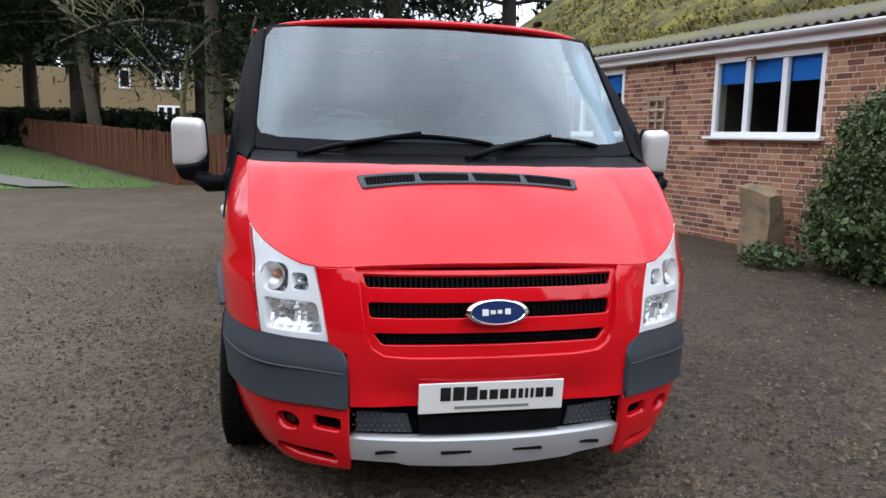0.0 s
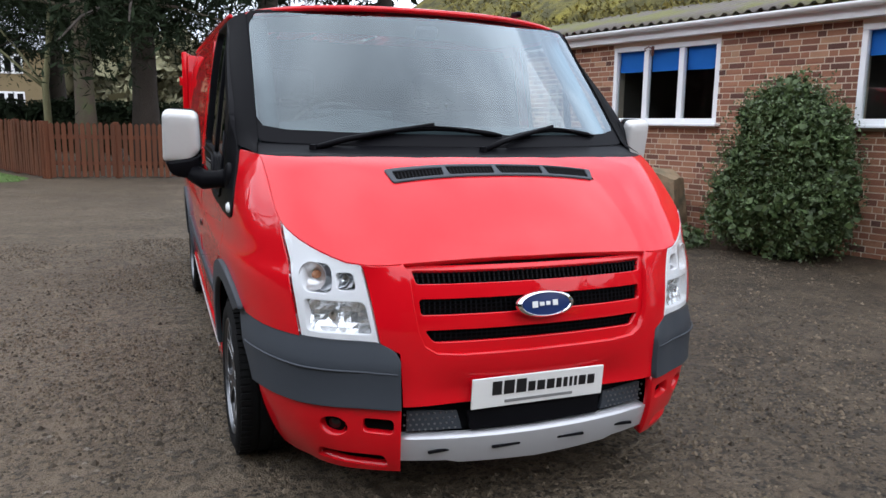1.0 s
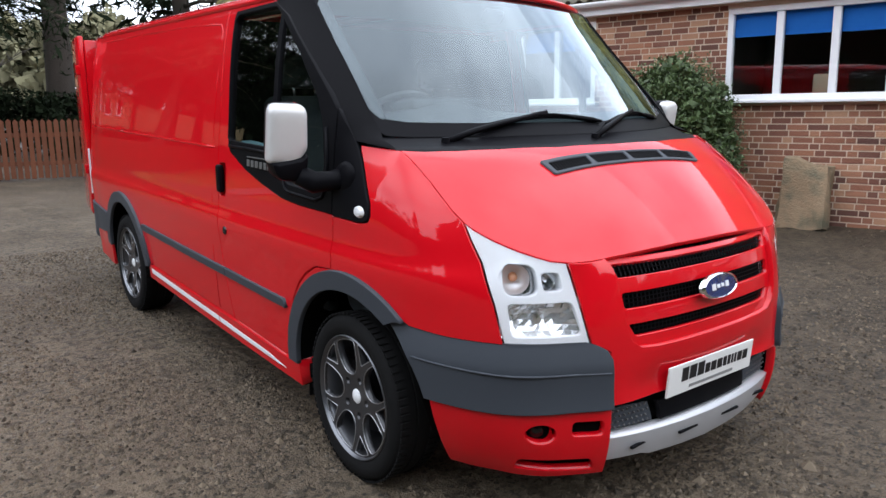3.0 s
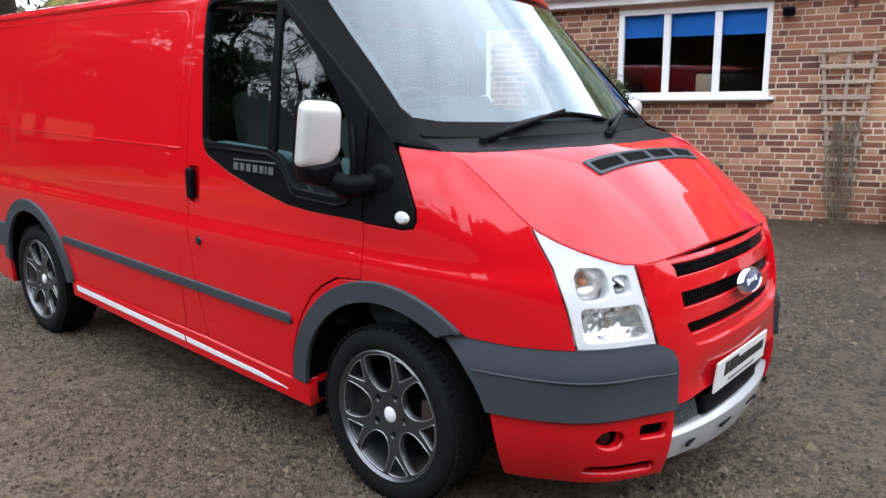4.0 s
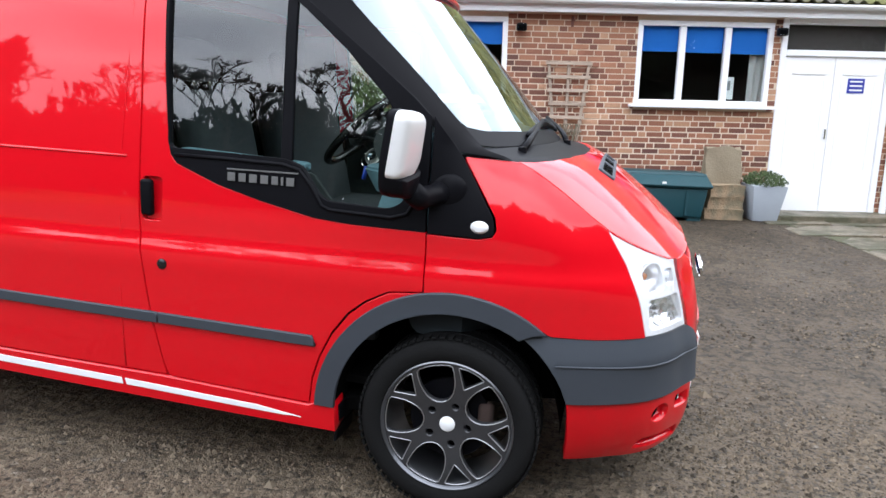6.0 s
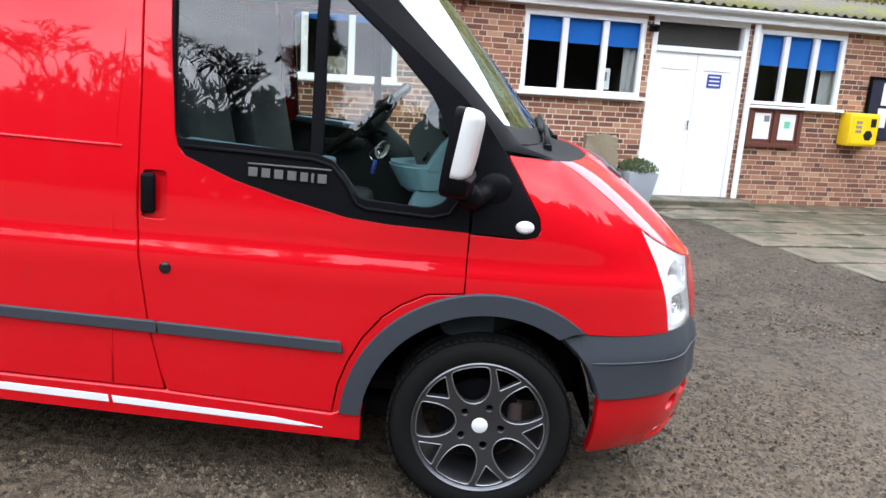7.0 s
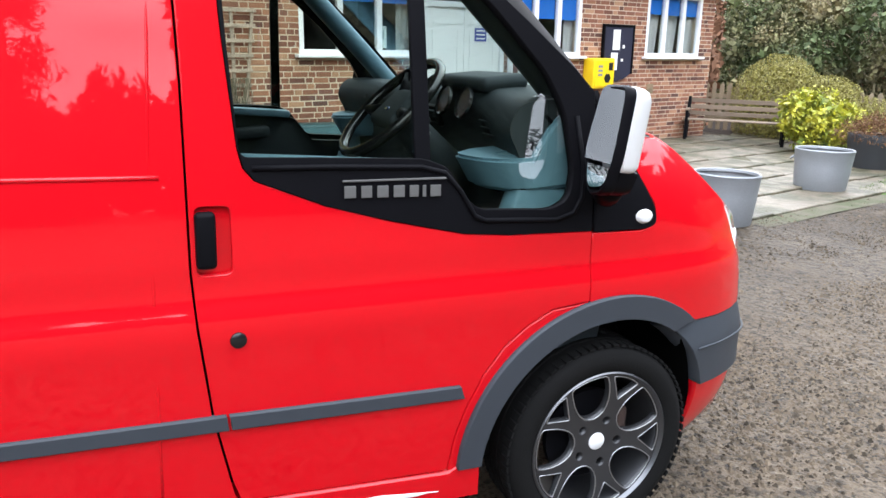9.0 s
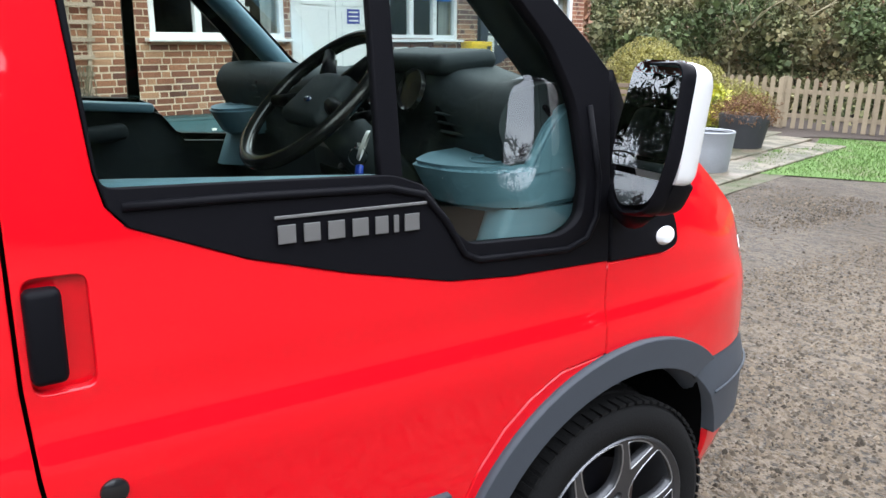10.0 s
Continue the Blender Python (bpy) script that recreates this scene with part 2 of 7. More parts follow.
SLATE = mat("slate_roof", (0.30, 0.31, 0.33), 0.7, 0, 0.3, 2, 0.3, 20)
GRAVELSTONE = mat("gravel_stone", (0.100, 0.079, 0.055), 0.75, 0, 0.3, 20, island=1.45, spec=0.22)


def ground_mat():
    """Old tarmac worn to dark gravel: fine stones, damp patches, paler dust, and shade and sheen put into the colour.
    """
    m = bpy.data.materials.new("gravelly_tarmac")
    m.use_nodes = True
    n, l = m.node_tree.nodes, m.node_tree.links
    b = n["Principled BSDF"]
    co = n.new("ShaderNodeTexCoord")

    def tex(kind, s):
        k = n.new(kind)
        k.inputs["Scale"].default_value = s
        l.new(co.outputs["Object"], k.inputs["Vector"])
        return k
    patch, mid, grit, stones = tex("ShaderNodeTexNoise", 0.55), tex("ShaderNodeTexNoise", 6), tex("ShaderNodeTexNoise", 110), tex("ShaderNodeTexVoronoi", 48)
    pits = tex("ShaderNodeTexNoise", 46)
    patch.inputs["Detail"].default_value, mid.inputs["Detail"].default_value = 6, 6

    def mix(kind, a, bb, f):
        k = n.new("ShaderNodeMix")
        k.data_type, k.blend_type = "RGBA", kind
        for name, v in (("A", a), ("B", bb)):
            if isinstance(v, tuple):
                k.inputs[name].default_value = (*v, 1)
            else:
                l.new(v, k.inputs[name])
        if isinstance(f, float):
            k.inputs["Factor"].default_value = f
        else:
            l.new(f, k.inputs["Factor"])
        return k.outputs["Result"]

    def rng(v, lo, hi, to=1.0):
        k = n.new("ShaderNodeMapRange")
        k.inputs["From Min"].default_value, k.inputs["From Max"].default_value, k.inputs["To Max"].default_value = lo, hi, to
        l.new(v, k.inputs["Value"])
        return k.outputs["Result"]
    chips = tex("ShaderNodeTexVoronoi", 27)
    lumps = tex("ShaderNodeTexNoise", 17)
    lumps.inputs["Detail"].default_value = 5
    drift = tex("ShaderNodeTexNoise", 2.6)
    drift.inputs["Detail"].default_value = 9
    drift.inputs["Roughness"].default_value = 0.62

    def both(u, v):
        k = n.new("ShaderNodeMath")
        k.operation = "MULTIPLY"
        l.new(u, k.inputs[0])
        l.new(v, k.inputs[1])
        return k.outputs[0]
    c = mix("MIX", (0.142, 0.110, 0.075), (0.108, 0.083, 0.056), rng(patch.outputs["Fac"], 0.40, 0.62))
    c = mix("MIX", c, (0.172, 0.134, 0.092), rng(drift.outputs["Fac"], 0.52, 0.66, 0.6))
    c = mix("MIX", c, (0.052, 0.041, 0.028), rng(mid.outputs["Fac"], 0.53, 0.68, 0.55))
    c = mix("MIX", c, (0.036, 0.029, 0.020), rng(lumps.outputs["Fac"], 0.52, 0.60, 0.7))
    c = mix("MIX", c, (0.030, 0.025, 0.019), rng(grit.outputs["Fac"], 0.52, 0.68, 0.55))
    c = mix("MIX", c, (0.30, 0.275, 0.235), both(rng(stones.outputs["Color"], 0.84, 0.96, 0.45), rng(lumps.outputs["Fac"], 0.42, 0.52)))
    # dark stones and hollows, in drifts
    dots = both(rng(chips.outputs["Color"], 0.66, 0.72), rng(chips.outputs["Distance"], 0.42, 0.24))
    c = mix("MIX", c, (0.018, 0.015, 0.012), both(dots, rng(mid.outputs["Fac"], 0.38, 0.50, 0.95)))
    c = mix("MIX", c, (0.016, 0.013, 0.010), both(rng(pits.outputs["Fac"], 0.55, 0.60, 0.92), rng(drift.outputs["Fac"], 0.62, 0.46)))
    # darker by the building, paler on the left: shade and sheen put into colour
    place = n.new("ShaderNodeSeparateXYZ")
    l.new(co.outputs["Object"], place.inputs[0])
    wander = n.new("ShaderNodeMath")
    wander.operation, wander.inputs[1].default_value = "MULTIPLY_ADD", 3.0
    l.new(drift.outputs["Fac"], wander.inputs[0])
    l.new(place.outputs["X"], wander.inputs[2])
    c = mix("MULTIPLY", c, (0.50, 0.48, 0.45), rng(wander.outputs[0], 1.4, 2.8, 0.8))
    c = mix("MIX", c, (0.16, 0.128, 0.090), rng(wander.outputs[0], 0.4, -1.6, 0.2))
    l.new(c, b.inputs["Base Color"])
    b.inputs["Specular IOR Level"].default_value = 0.22
    r = n.new("ShaderNodeMath")
    r.operation, r.inputs[1].default_value = "ADD", 0.42
    l.new(rng(patch.outputs["Fac"], 0.3, 0.7, 0.3), r.inputs[0])
    l.new(r.outputs[0], b.inputs["Roughness"])
    hgt = n.new("ShaderNodeMath")
    hgt.operation = "ADD"
    l.new(grit.outputs["Fac"], hgt.inputs[0])
    l.new(rng(lumps.outputs["Fac"], 0.35, 0.7, 1.2), hgt.inputs[1])
    bp = n.new("ShaderNodeBump")
    bp.inputs["Strength"].default_value, bp.inputs["Distance"].default_value = 0.9, 0.014
    l.new(hgt.outputs[0], bp.inputs["Height"])
    l.new(bp.outputs["Normal"], b.inputs["Normal"])
    return m


TARMAC = ground_mat()


# ---- building blocks ----
def mesh(name, verts, faces, material, smooth=False, normals=None):
    me = bpy.data.meshes.new(name)
    me.from_pydata([tuple(map(float, v)) for v in verts], [], [tuple(map(int, f)) for f in faces])
    me.materials.append(material)
    if smooth or normals is not None:
        me.polygons.foreach_set("use_smooth", [True] * len(me.polygons))
    if normals is not None:
        me.normals_split_custom_set_from_vertices([tuple(map(float, v)) for v in normals])
    me.update()
    return me


def put(name, me, parent=None, label="", m=None, category="", group="", kind=""):
    ob = new(name, me)
    if parent is not None:
        ob.parent = parent
    if m is not None:
        ob.matrix_basis = m
    return tagged(ob, label, category, group, kind)


def part(name, bm, material, parent=None, label="", smooth=False, m=None):
    me = bpy.data.meshes.new(name)
    bm.to_mesh(me)
    bm.free()
    me.materials.append(material)
    if smooth:
        me.polygons.foreach_set("use_smooth", [True] * len(me.polygons))
        me.set_sharp_from_angle(angle=radians(35))
    return put(name, me, parent, label, m)


def empty(name, label, category, m=None, group="", kind=""):
    ob = new(name)
    ob.empty_display_size = 0.1
    if m is not None:
        ob.matrix_basis = m
    return tagged(ob, label, category, group, kind)


def box_bm(sx, sy, sz, bevel=0.0, centre=(0, 0, 0), seg=2, bm=None):
    b = bmesh.new()
    bmesh.ops.create_cube(b, size=1)
    bmesh.ops.scale(b, vec=(sx, sy, sz), verts=b.verts)
    if bevel:
        bmesh.ops.bevel(b, geom=list(b.edges), offset=bevel, segments=seg, affect="EDGES", profile=0.5)
    bmesh.ops.translate(b, vec=centre, verts=b.verts)
    if bm is None:
        return b
    me = bpy.data.meshes.new("tmp")
    b.to_mesh(me)
    b.free()
    bm.from_mesh(me)
    bpy.data.meshes.remove(me)
    return bm


def lathe(profile, n=48, axis="Z", caps=False):
    """A turned form: profile of (radius, height) from top to bottom, as a bmesh."""
    bm = bmesh.new()
    rings = []
    for r, h in profile:
        rings.append([bm.verts.new((r * math.cos(2 * math.pi * i / n), r * math.sin(2 * math.pi * i / n), h)) for i in range(n)])
    for a, b in zip(rings, rings[1:]):
        for i in range(n):
            bm.faces.new((a[i], a[(i + 1) % n], b[(i + 1) % n], b[i]))
    if caps:
        bm.faces.new(rings[0])
        bm.faces.new(rings[-1][::-1])
    bmesh.ops.recalc_face_normals(bm, faces=bm.faces)
    if axis == "X":
        bmesh.ops.rotate(bm, matrix=Matrix.Rotation(radians(90), 3, "Y"), verts=bm.verts)
    if axis == "Y":
        bmesh.ops.rotate(bm, matrix=Matrix.Rotation(radians(-90), 3, "X"), verts=bm.verts)
    return bm


def tube(points, radii, n=8, closed=False):
    """A tube along points, as verts and faces."""
    pts = [Vector(p) for p in points]
    if not isinstance(radii, (list, tuple)):
        radii = [radii] * len(pts)
    verts, faces = [], []
    up = Vector((0, 0, 1))
    side = None
    for i, p in enumerate(pts):
        if closed:
            d = (pts[(i + 1) % len(pts)] - pts[i - 1]).normalized()
        else:
            d = (pts[min(i + 1, len(pts) - 1)] - pts[max(i - 1, 0)]).normalized()
        if side is None:
            side = d.cross(up if abs(d.z) < 0.9 else Vector((1, 0, 0))).normalized()
        side = (side - d * side.dot(d)).normalized()
        w = d.cross(side)
        for k in range(n):
            a = 2 * math.pi * k / n
            verts.append(p + (side * math.cos(a) + w * math.sin(a)) * radii[i])
    m = len(pts)
    for i in range(m if closed else m - 1):
        j = (i + 1) % m
        for k in range(n):
            faces.append((i * n + k, i * n + (k + 1) % n, j * n + (k + 1) % n, j * n + k))
    if not closed:
        faces.append(tuple(range(n))[::-1])
        faces.append(tuple((m - 1) * n + k for k in range(n)))
    return verts, faces


def tube_part(name, points, radii, material, parent=None, label="", n=8, closed=False, m=None):
    v, f = tube(points, radii, n, closed)
    return put(name, mesh(name, v, f, material, True), parent, label, m)


def sweep(points, profile, up=(0, 0, 1), close=False):
    """A bar with a constant profile of (across, up) swept along points."""
    pts = [Vector(p) for p in points]
    verts, faces = [], []
    k = len(profile)
    for i, p in enumerate(pts):
        d = (pts[min(i + 1, len(pts) - 1)] - pts[max(i - 1, 0)]).normalized()
        side = d.cross(Vector(up)).normalized()
        u = side.cross(d)
        for a, b in profile:
            verts.append(p + side * a + u * b)
    for i in range(len(pts) - 1):
        for j in range(k):
            faces.append((i * k + j, i * k + (j + 1) % k, (i + 1) * k + (j + 1) % k, (i + 1) * k + j))
    faces.append(tuple(range(k))[::-1])
    faces.append(tuple((len(pts) - 1) * k + j for j in range(k)))
    return verts, faces


def prism(outline, z0, z1):
    """A straight prism over an outline in x and y."""
    bm = bmesh.new()
    a = [bm.verts.new((x, y, z0)) for x, y in outline]
    b = [bm.verts.new((x, y, z1)) for x, y in outline]
    bm.faces.new(a[::-1])
    bm.faces.new(b)
    for i in range(len(a)):
        j = (i + 1) % len(a)
        bm.faces.new((a[i], a[j], b[j], b[i]))
    bmesh.ops.recalc_face_normals(bm, faces=bm.faces)
    return bm


def spline(xs, ys):
    """Smooth interpolation through knots, linear outside them."""
    xs, ys = np.array(xs, float), np.array(ys, float)
    h, d = np.diff(xs), np.diff(ys) / np.diff(xs)
    m = np.concatenate([[d[0]], (d[:-1] * h[1:] + d[1:] * h[:-1]) / (h[1:] + h[:-1]), [d[-1]]])

    def f(x):
        if x <= xs[0]:
            return ys[0] + m[0] * (x - xs[0])
        if x >= xs[-1]:
            return ys[-1] + m[-1] * (x - xs[-1])
        i = int(np.searchsorted(xs, x)) - 1
        t = (x - xs[i]) / h[i]
        return (ys[i] * (1 + 2 * t) * (1 - t) ** 2 + h[i] * m[i] * t * (1 - t) ** 2
                + ys[i + 1] * t * t * (3 - 2 * t) + h[i] * m[i + 1] * t * t * (t - 1))
    return f


def ease(a, b, x):
    t = min(max((x - a) / (b - a), 0.0), 1.0)
    return t * t * (3 - 2 * t)


def rounded(poly, r, n=5):
    """The polygon with its corners rounded; r: one radius, or one for each corner."""
    out = []
    k = len(poly)
    for i, p in enumerate(poly):
        ri = r[i] if isinstance(r, (list, tuple)) else r
        p, a, b = Vector(p), Vector(poly[i - 1]), Vector(poly[(i + 1) % k])
        if ri <= 0:
            out.append(tuple(p))
            continue
        da, db = (a - p), (b - p)
        d = min(ri, da.length * 0.45, db.length * 0.45)
        s, e = p + da.normalized() * d, p + db.normalized() * d
        for j in range(n + 1):
            t = j / n
            out.append(tuple(s * (1 - t) ** 2 + p * 2 * t * (1 - t) + e * t * t))
    return out


def resample(poly, step):
    out = []
    for i, p in enumerate(poly):
        q = poly[(i + 1) % len(poly)]
        n = max(1, int(math.ceil(math.dist(p, q) / step)))
        out += [(p[0] + (q[0] - p[0]) * j / n, p[1] + (q[1] - p[1]) * j / n) for j in range(n)]
    clean = []
    for p in out:
        if not clean or math.dist(p, clean[-1]) > 1e-4:
            clean.append(p)
    if math.dist(clean[0], clean[-1]) < 1e-4:
        clean.pop()
    return clean


def inside(pts, poly):
    """Which of the points lie in the polygon."""
    x, y = pts[:, 0], pts[:, 1]
    res = np.zeros(len(pts), bool)
    for (x0, y0), (x1, y1) in zip(poly, poly[1:] + poly[:1]):
        c = (y0 > y) != (y1 > y)
        with np.errstate(divide="ignore", invalid="ignore"):
            xi = (x1 - x0) * (y - y0) / (y1 - y0 if y1 != y0 else 1e-12) + x0
        res ^= c & (x < xi)
    return res


def panel(name, parent, material, outline, surf, holes=(), step=0.045, depth=0.016, gap=0.0016, edge=0.0024, mirror=1, label="", lift=0.0):
    """A sheet of bodywork: an outline in (u, v), with holes, laid on surf(u, v) with a rounded rim of some depth. mirror=-1: on the other side of the van."""
    loops = []
    for i, lp in enumerate([outline, *holes]):
        lp = resample(list(lp), step)
        area = sum(a[0] * b[1] - b[0] * a[1] for a, b in zip(lp, lp[1:] + lp[:1]))
        if (area > 0) != (i == 0):
            lp = lp[::-1]
        loops.append(lp)
    outs, inner = [], []
    for lp in loops:
        k = len(lp)
        o = []
        for i in range(k):
            dx, dy = lp[(i + 1) % k][0] - lp[i - 1][0], lp[(i + 1) % k][1] - lp[i - 1][1]
            d = math.hypot(dx, dy) or 1
            o.append((dy / d, -dx / d))
        outs.append(o)
        inner.append([(p[0] - q[0] * (gap + edge), p[1] - q[1] * (gap + edge)) for p, q in zip(lp, o)])
    allb = np.array([p for lp in inner for p in lp])
    lo, hi = allb.min(0), allb.max(0)
    gx, gy = np.meshgrid(np.arange(lo[0] + step / 2, hi[0], step), np.arange(lo[1] + step / 2, hi[1], step))
    grid = np.stack([gx.ravel(), gy.ravel()], 1)
    keep = inside(grid, inner[0])
    for lp in inner[1:]:
        keep &= ~inside(grid, lp)
    grid = grid[keep]
    if len(grid):
        dist = np.sqrt(((grid[:, None, :] - allb[None]) ** 2).sum(2)).min(1)
        grid = grid[dist > step * 0.4]
    pts = [Vector(p) for p in allb] + [Vector(p) for p in grid]
    edges, base = [], 0
    for lp in inner:
        edges += [(base + i, base + (i + 1) % len(lp)) for i in range(len(lp))]
        base += len(lp)
    v2, _, tris, *_ = geometry.delaunay_2d_cdt(pts, edges, [], 0, 1e-6)
    v2 = [tuple(v) for v in v2]
    cen = np.array([[sum(v2[i][0] for i in t) / 3, sum(v2[i][1] for i in t) / 3] for t in tris])
    ok = inside(cen, inner[0])
    for lp in inner[1:]:
        ok &= ~inside(cen, lp)
    tris = [t for t, k in zip(tris, ok) if k]
    h = 0.002

    def frame3(u, v):
        p = Vector(surf(u, v))
        du, dv = (Vector(surf(u + h, v)) - Vector(surf(u - h, v))), (Vector(surf(u, v + h)) - Vector(surf(u, v - h)))
        nn = du.cross(dv).normalized()
        return p + nn * lift, nn, du.normalized(), dv.normalized()
    verts, norms, faces = [], [], []
    for u, v in v2:
        p, nn, _, _ = frame3(u, v)
        verts.append(p)
        norms.append(nn)
    for t in tris:
        a, b, c = (Vector(v2[i]) for i in t)
        faces.append(t if (b - a).cross(c - a) > 0 else t[::-1])
    for lp, inn, o in zip(loops, inner, outs):
        k, s = len(lp), len(verts)
        for p, q, w in zip(lp, inn, o):
            p0, n0, du, dv = frame3(*q)
            p1, n1, _, _ = frame3(p[0] - w[0] * gap, p[1] - w[1] * gap)
            o3 = (du * w[0] + dv * w[1]).normalized()
            verts += [p0, p1 - n1 * edge * 0.7, p1 - n1 * depth]
            norms += [n0, (n1 + o3).normalized(), o3]
        for i in range(k):
            j = (i + 1) % k
            for r in (0, 1):
                faces.append((s + i * 3 + r, s + i * 3 + r + 1, s + j * 3 + r + 1, s + j * 3 + r))
    if mirror < 0:
        verts = [Vector((-v.x, v.y, v.z)) for v in verts]
        norms = [Vector((-v.x, v.y, v.z)) for v in norms]
        faces = [tuple(f)[::-1] for f in faces]
    return put(name, mesh(name, verts, faces, material, True, norms), parent, label)


# ---- the van: its surfaces ----
# x across (centre line at 0), y from the front bumper backwards, z up; the plan line is the widest outline of the body.
PLAN = [(0, -.015), (.2, -.008), (.4, .016), (.52, .045), (.62, .098), (.72, .15), (.80, .213), (.86, .295), (.91, .40), (.948, .53),
        (.974, .70), (.988, .9), (.996, 1.2), (1.002, 1.6), (1.005, 2.2), (1.002, 3.0), (.993, 4.0), (.98, 4.5), (.955, 4.72), (.88, 4.81), (.7, 4.835), (0, 4.84)]
RUN = [0.0]
for pa, pb in zip(PLAN, PLAN[1:]):
    RUN.append(RUN[-1] + math.dist(pa, pb))
plan_x, plan_y = spline(RUN, [p[0] for p in PLAN]), spline(RUN, [p[1] for p in PLAN])
S_ALL = np.linspace(0, RUN[-1], 3000)
PX, PY = np.array([plan_x(s) for s in S_ALL]), np.array([plan_y(s) for s in S_ALL])


def at_y(y):
    return float(np.interp(y, PY, S_ALL))


def at_x(x):
    return float(np.interp(x, PX[:1200], S_ALL[:1200]))


front_inset = spline([.15, .2, .25, .33, .42, .5, .62, .715, .82, .92, 1.0, 1.1, 1.3], [.060, .032, .012, -.006, -.010, -.002, 0, .006, .026, .056, .083, .118, .20])
side_inset = spline([.15, .24, .35, .5, .65, .76, .835, .867, .905, 1.0, 1.2, 1.4, 1.6, 1.75, 1.85, 1.9], [.05, .032, .022, .010, .001, -.005, -.0088, -.007, .0025, .0072, .0225, .046, .072, .1, .13, .165])
S_A, S_B, S_C, S_D, S_E, S_F = at_x(.55), at_y(.60), at_y(.24), at_y(.40), at_y(.72), at_y(1.0)


bonnet_c = spline([.0, .03, .07, .12, .2, .3, .375, .44, .5, .58], [.87, .905, .938, .985, 1.055, 1.135, 1.19, 1.233, 1.262, 1.29])
set_back = spline([0, .2, .3, .456, .55, .63, .72, .8, .87, .95], [0, .006, .015, .04, .062, .088, .125, .167, .212, .27])
# the line where the bonnet meets grille, headlight and wing
BON = [(0, .078), (.3, .088), (.48, .108), (.60, .135), (.665, .168), (.705, .200), (.768, .262), (.815, .325), (.846, .388), (.860, .55), (.868, .705)]
EDGE_S = [0, .30, .485, .63, .70, .76, .85, .935, 1.02, 1.20, 1.394]
edge_x, edge_y = spline(EDGE_S, [q[0] for q in BON]), spline(EDGE_S, [q[1] for q in BON])


def edge_z(s):
    return bonnet_c(edge_y(s) - set_back(edge_x(s)))


def body(s, z):
    """The painted skin of front and sides: s runs along the plan line from the centre of the front."""
    sign, s = (-1 if s < 0 else 1), abs(s)
    x, y = plan_x(s), plan_y(s)
    tx, ty = plan_x(s + .004) - plan_x(max(0, s - .004)), plan_y(s + .004) - plan_y(max(0, s - .004))
    ln = math.hypot(tx, ty)
    nx, ny = ty / ln, -tx / ln
    nx *= ease(0, .12, s)
    w = ease(S_A, S_B, s)
    ins = front_inset(z) * (1 - w) + side_inset(z) * w
    if z < .44:
        ins += .058 * ((.44 - z) / .24) ** 1.6 * ease(.62, .95, s) * (1 - ease(at_y(.56), at_y(.95), s))
    p = Vector((x - nx * ins, y - ny * ins, z))
    # drawn in to meet the bonnet's edge
    k = 1 - ease(S_E, S_F, s)
    if k > 0:
        se = min(s, EDGE_S[-1])
        zt = edge_z(se)
        deep = .05 + .23 * ease(.5, .75, s)
        t = (z - zt + deep) / deep
        if t > 0:
            i2 = front_inset(zt) * (1 - w) + side_inset(zt) * w
            off = Vector((edge_x(se), edge_y(se))) - Vector((plan_x(se) - nx * i2, plan_y(se) - ny * i2))
            t = min(t, 1.2) ** 2.6
            p.x += off.x * t * k
            p.y += off.y * t * k
    # a flatter seat for the plate
    p.y += .024 * math.exp(-((z - .48) / .075) ** 2) * (1 - ease(.27, .48, s))
    return sign * p.x, p.y, z


def bonnet(x, y):
    return x, y, bonnet_c(y - set_back(abs(x)))


screen_c = spline([1.2, 1.25, 1.342, 1.55, 1.762, 1.9], [.55, .60, .695, .88, 1.075, 1.205])


def screen(x, z):
    return x, screen_c(z) + (.195 + .075 * ease(1.3, 1.85, z)) * (abs(x) / .86) ** 2.05, z


def side(points):
    """Outline in (y, z) on the van's side, in the skin's own coordinates."""
    return [(at_y(y), z) for y, z in points]


def arc(cy, cz, r, a0, a1, n=16):
    return [(cy + r * math.cos(radians(a0 + (a1 - a0) * i / n)), cz + r * math.sin(radians(a0 + (a1 - a0) * i / n))) for i in range(n + 1)]


def mirrored(points):
    """Right half of an outline, from the centre line round to the centre line, made whole."""
    return points + [(-u, v) for u, v in reversed(points) if abs(u) > 1e-6]


HUB_F, HUB_R, HUB_Z = .885, 3.79, .322

van = empty("panel_van", "red panel van with grey bumper cladding and silver mirror caps", "van")

# ---- front ----
LIGHT = [(.585, .672), (.871, .674), (.905, .80), (.95, .93), (1.02, edge_z(1.02))] + [(q, edge_z(q)) for q in (.97, .92, .87, .82, .77, .72, .68, .65)] + [(.640, .885), (.622, .81), (.603, .74)]
panel("front_panel", van, RED, mirrored([(0, .455), (.505, .455), (.518, .64), (.585, .672), (.603, .74), (.622, .81), (.640, .885), (.65, edge_z(.65)), (.60, edge_z(.60)), (.56, edge_z(.56)), (.50, edge_z(.50)), (.488, .936), (.468, .80), (.452, .715), (.43, .665), (.39, .64), (.3, .633), (0, .633)]), body, step=.04, depth=.03)
SLOTS = [(.872, .922, .472, .462), (.768, .822, .452, .444), (.672, .716, .432, .40)]
grille_holes = []
for z0, z1, xt, xb in SLOTS:
    grille_holes.append(rounded([(-xb, z0), (xb, z0), (xt, z1), (-xt, z1)], .014))
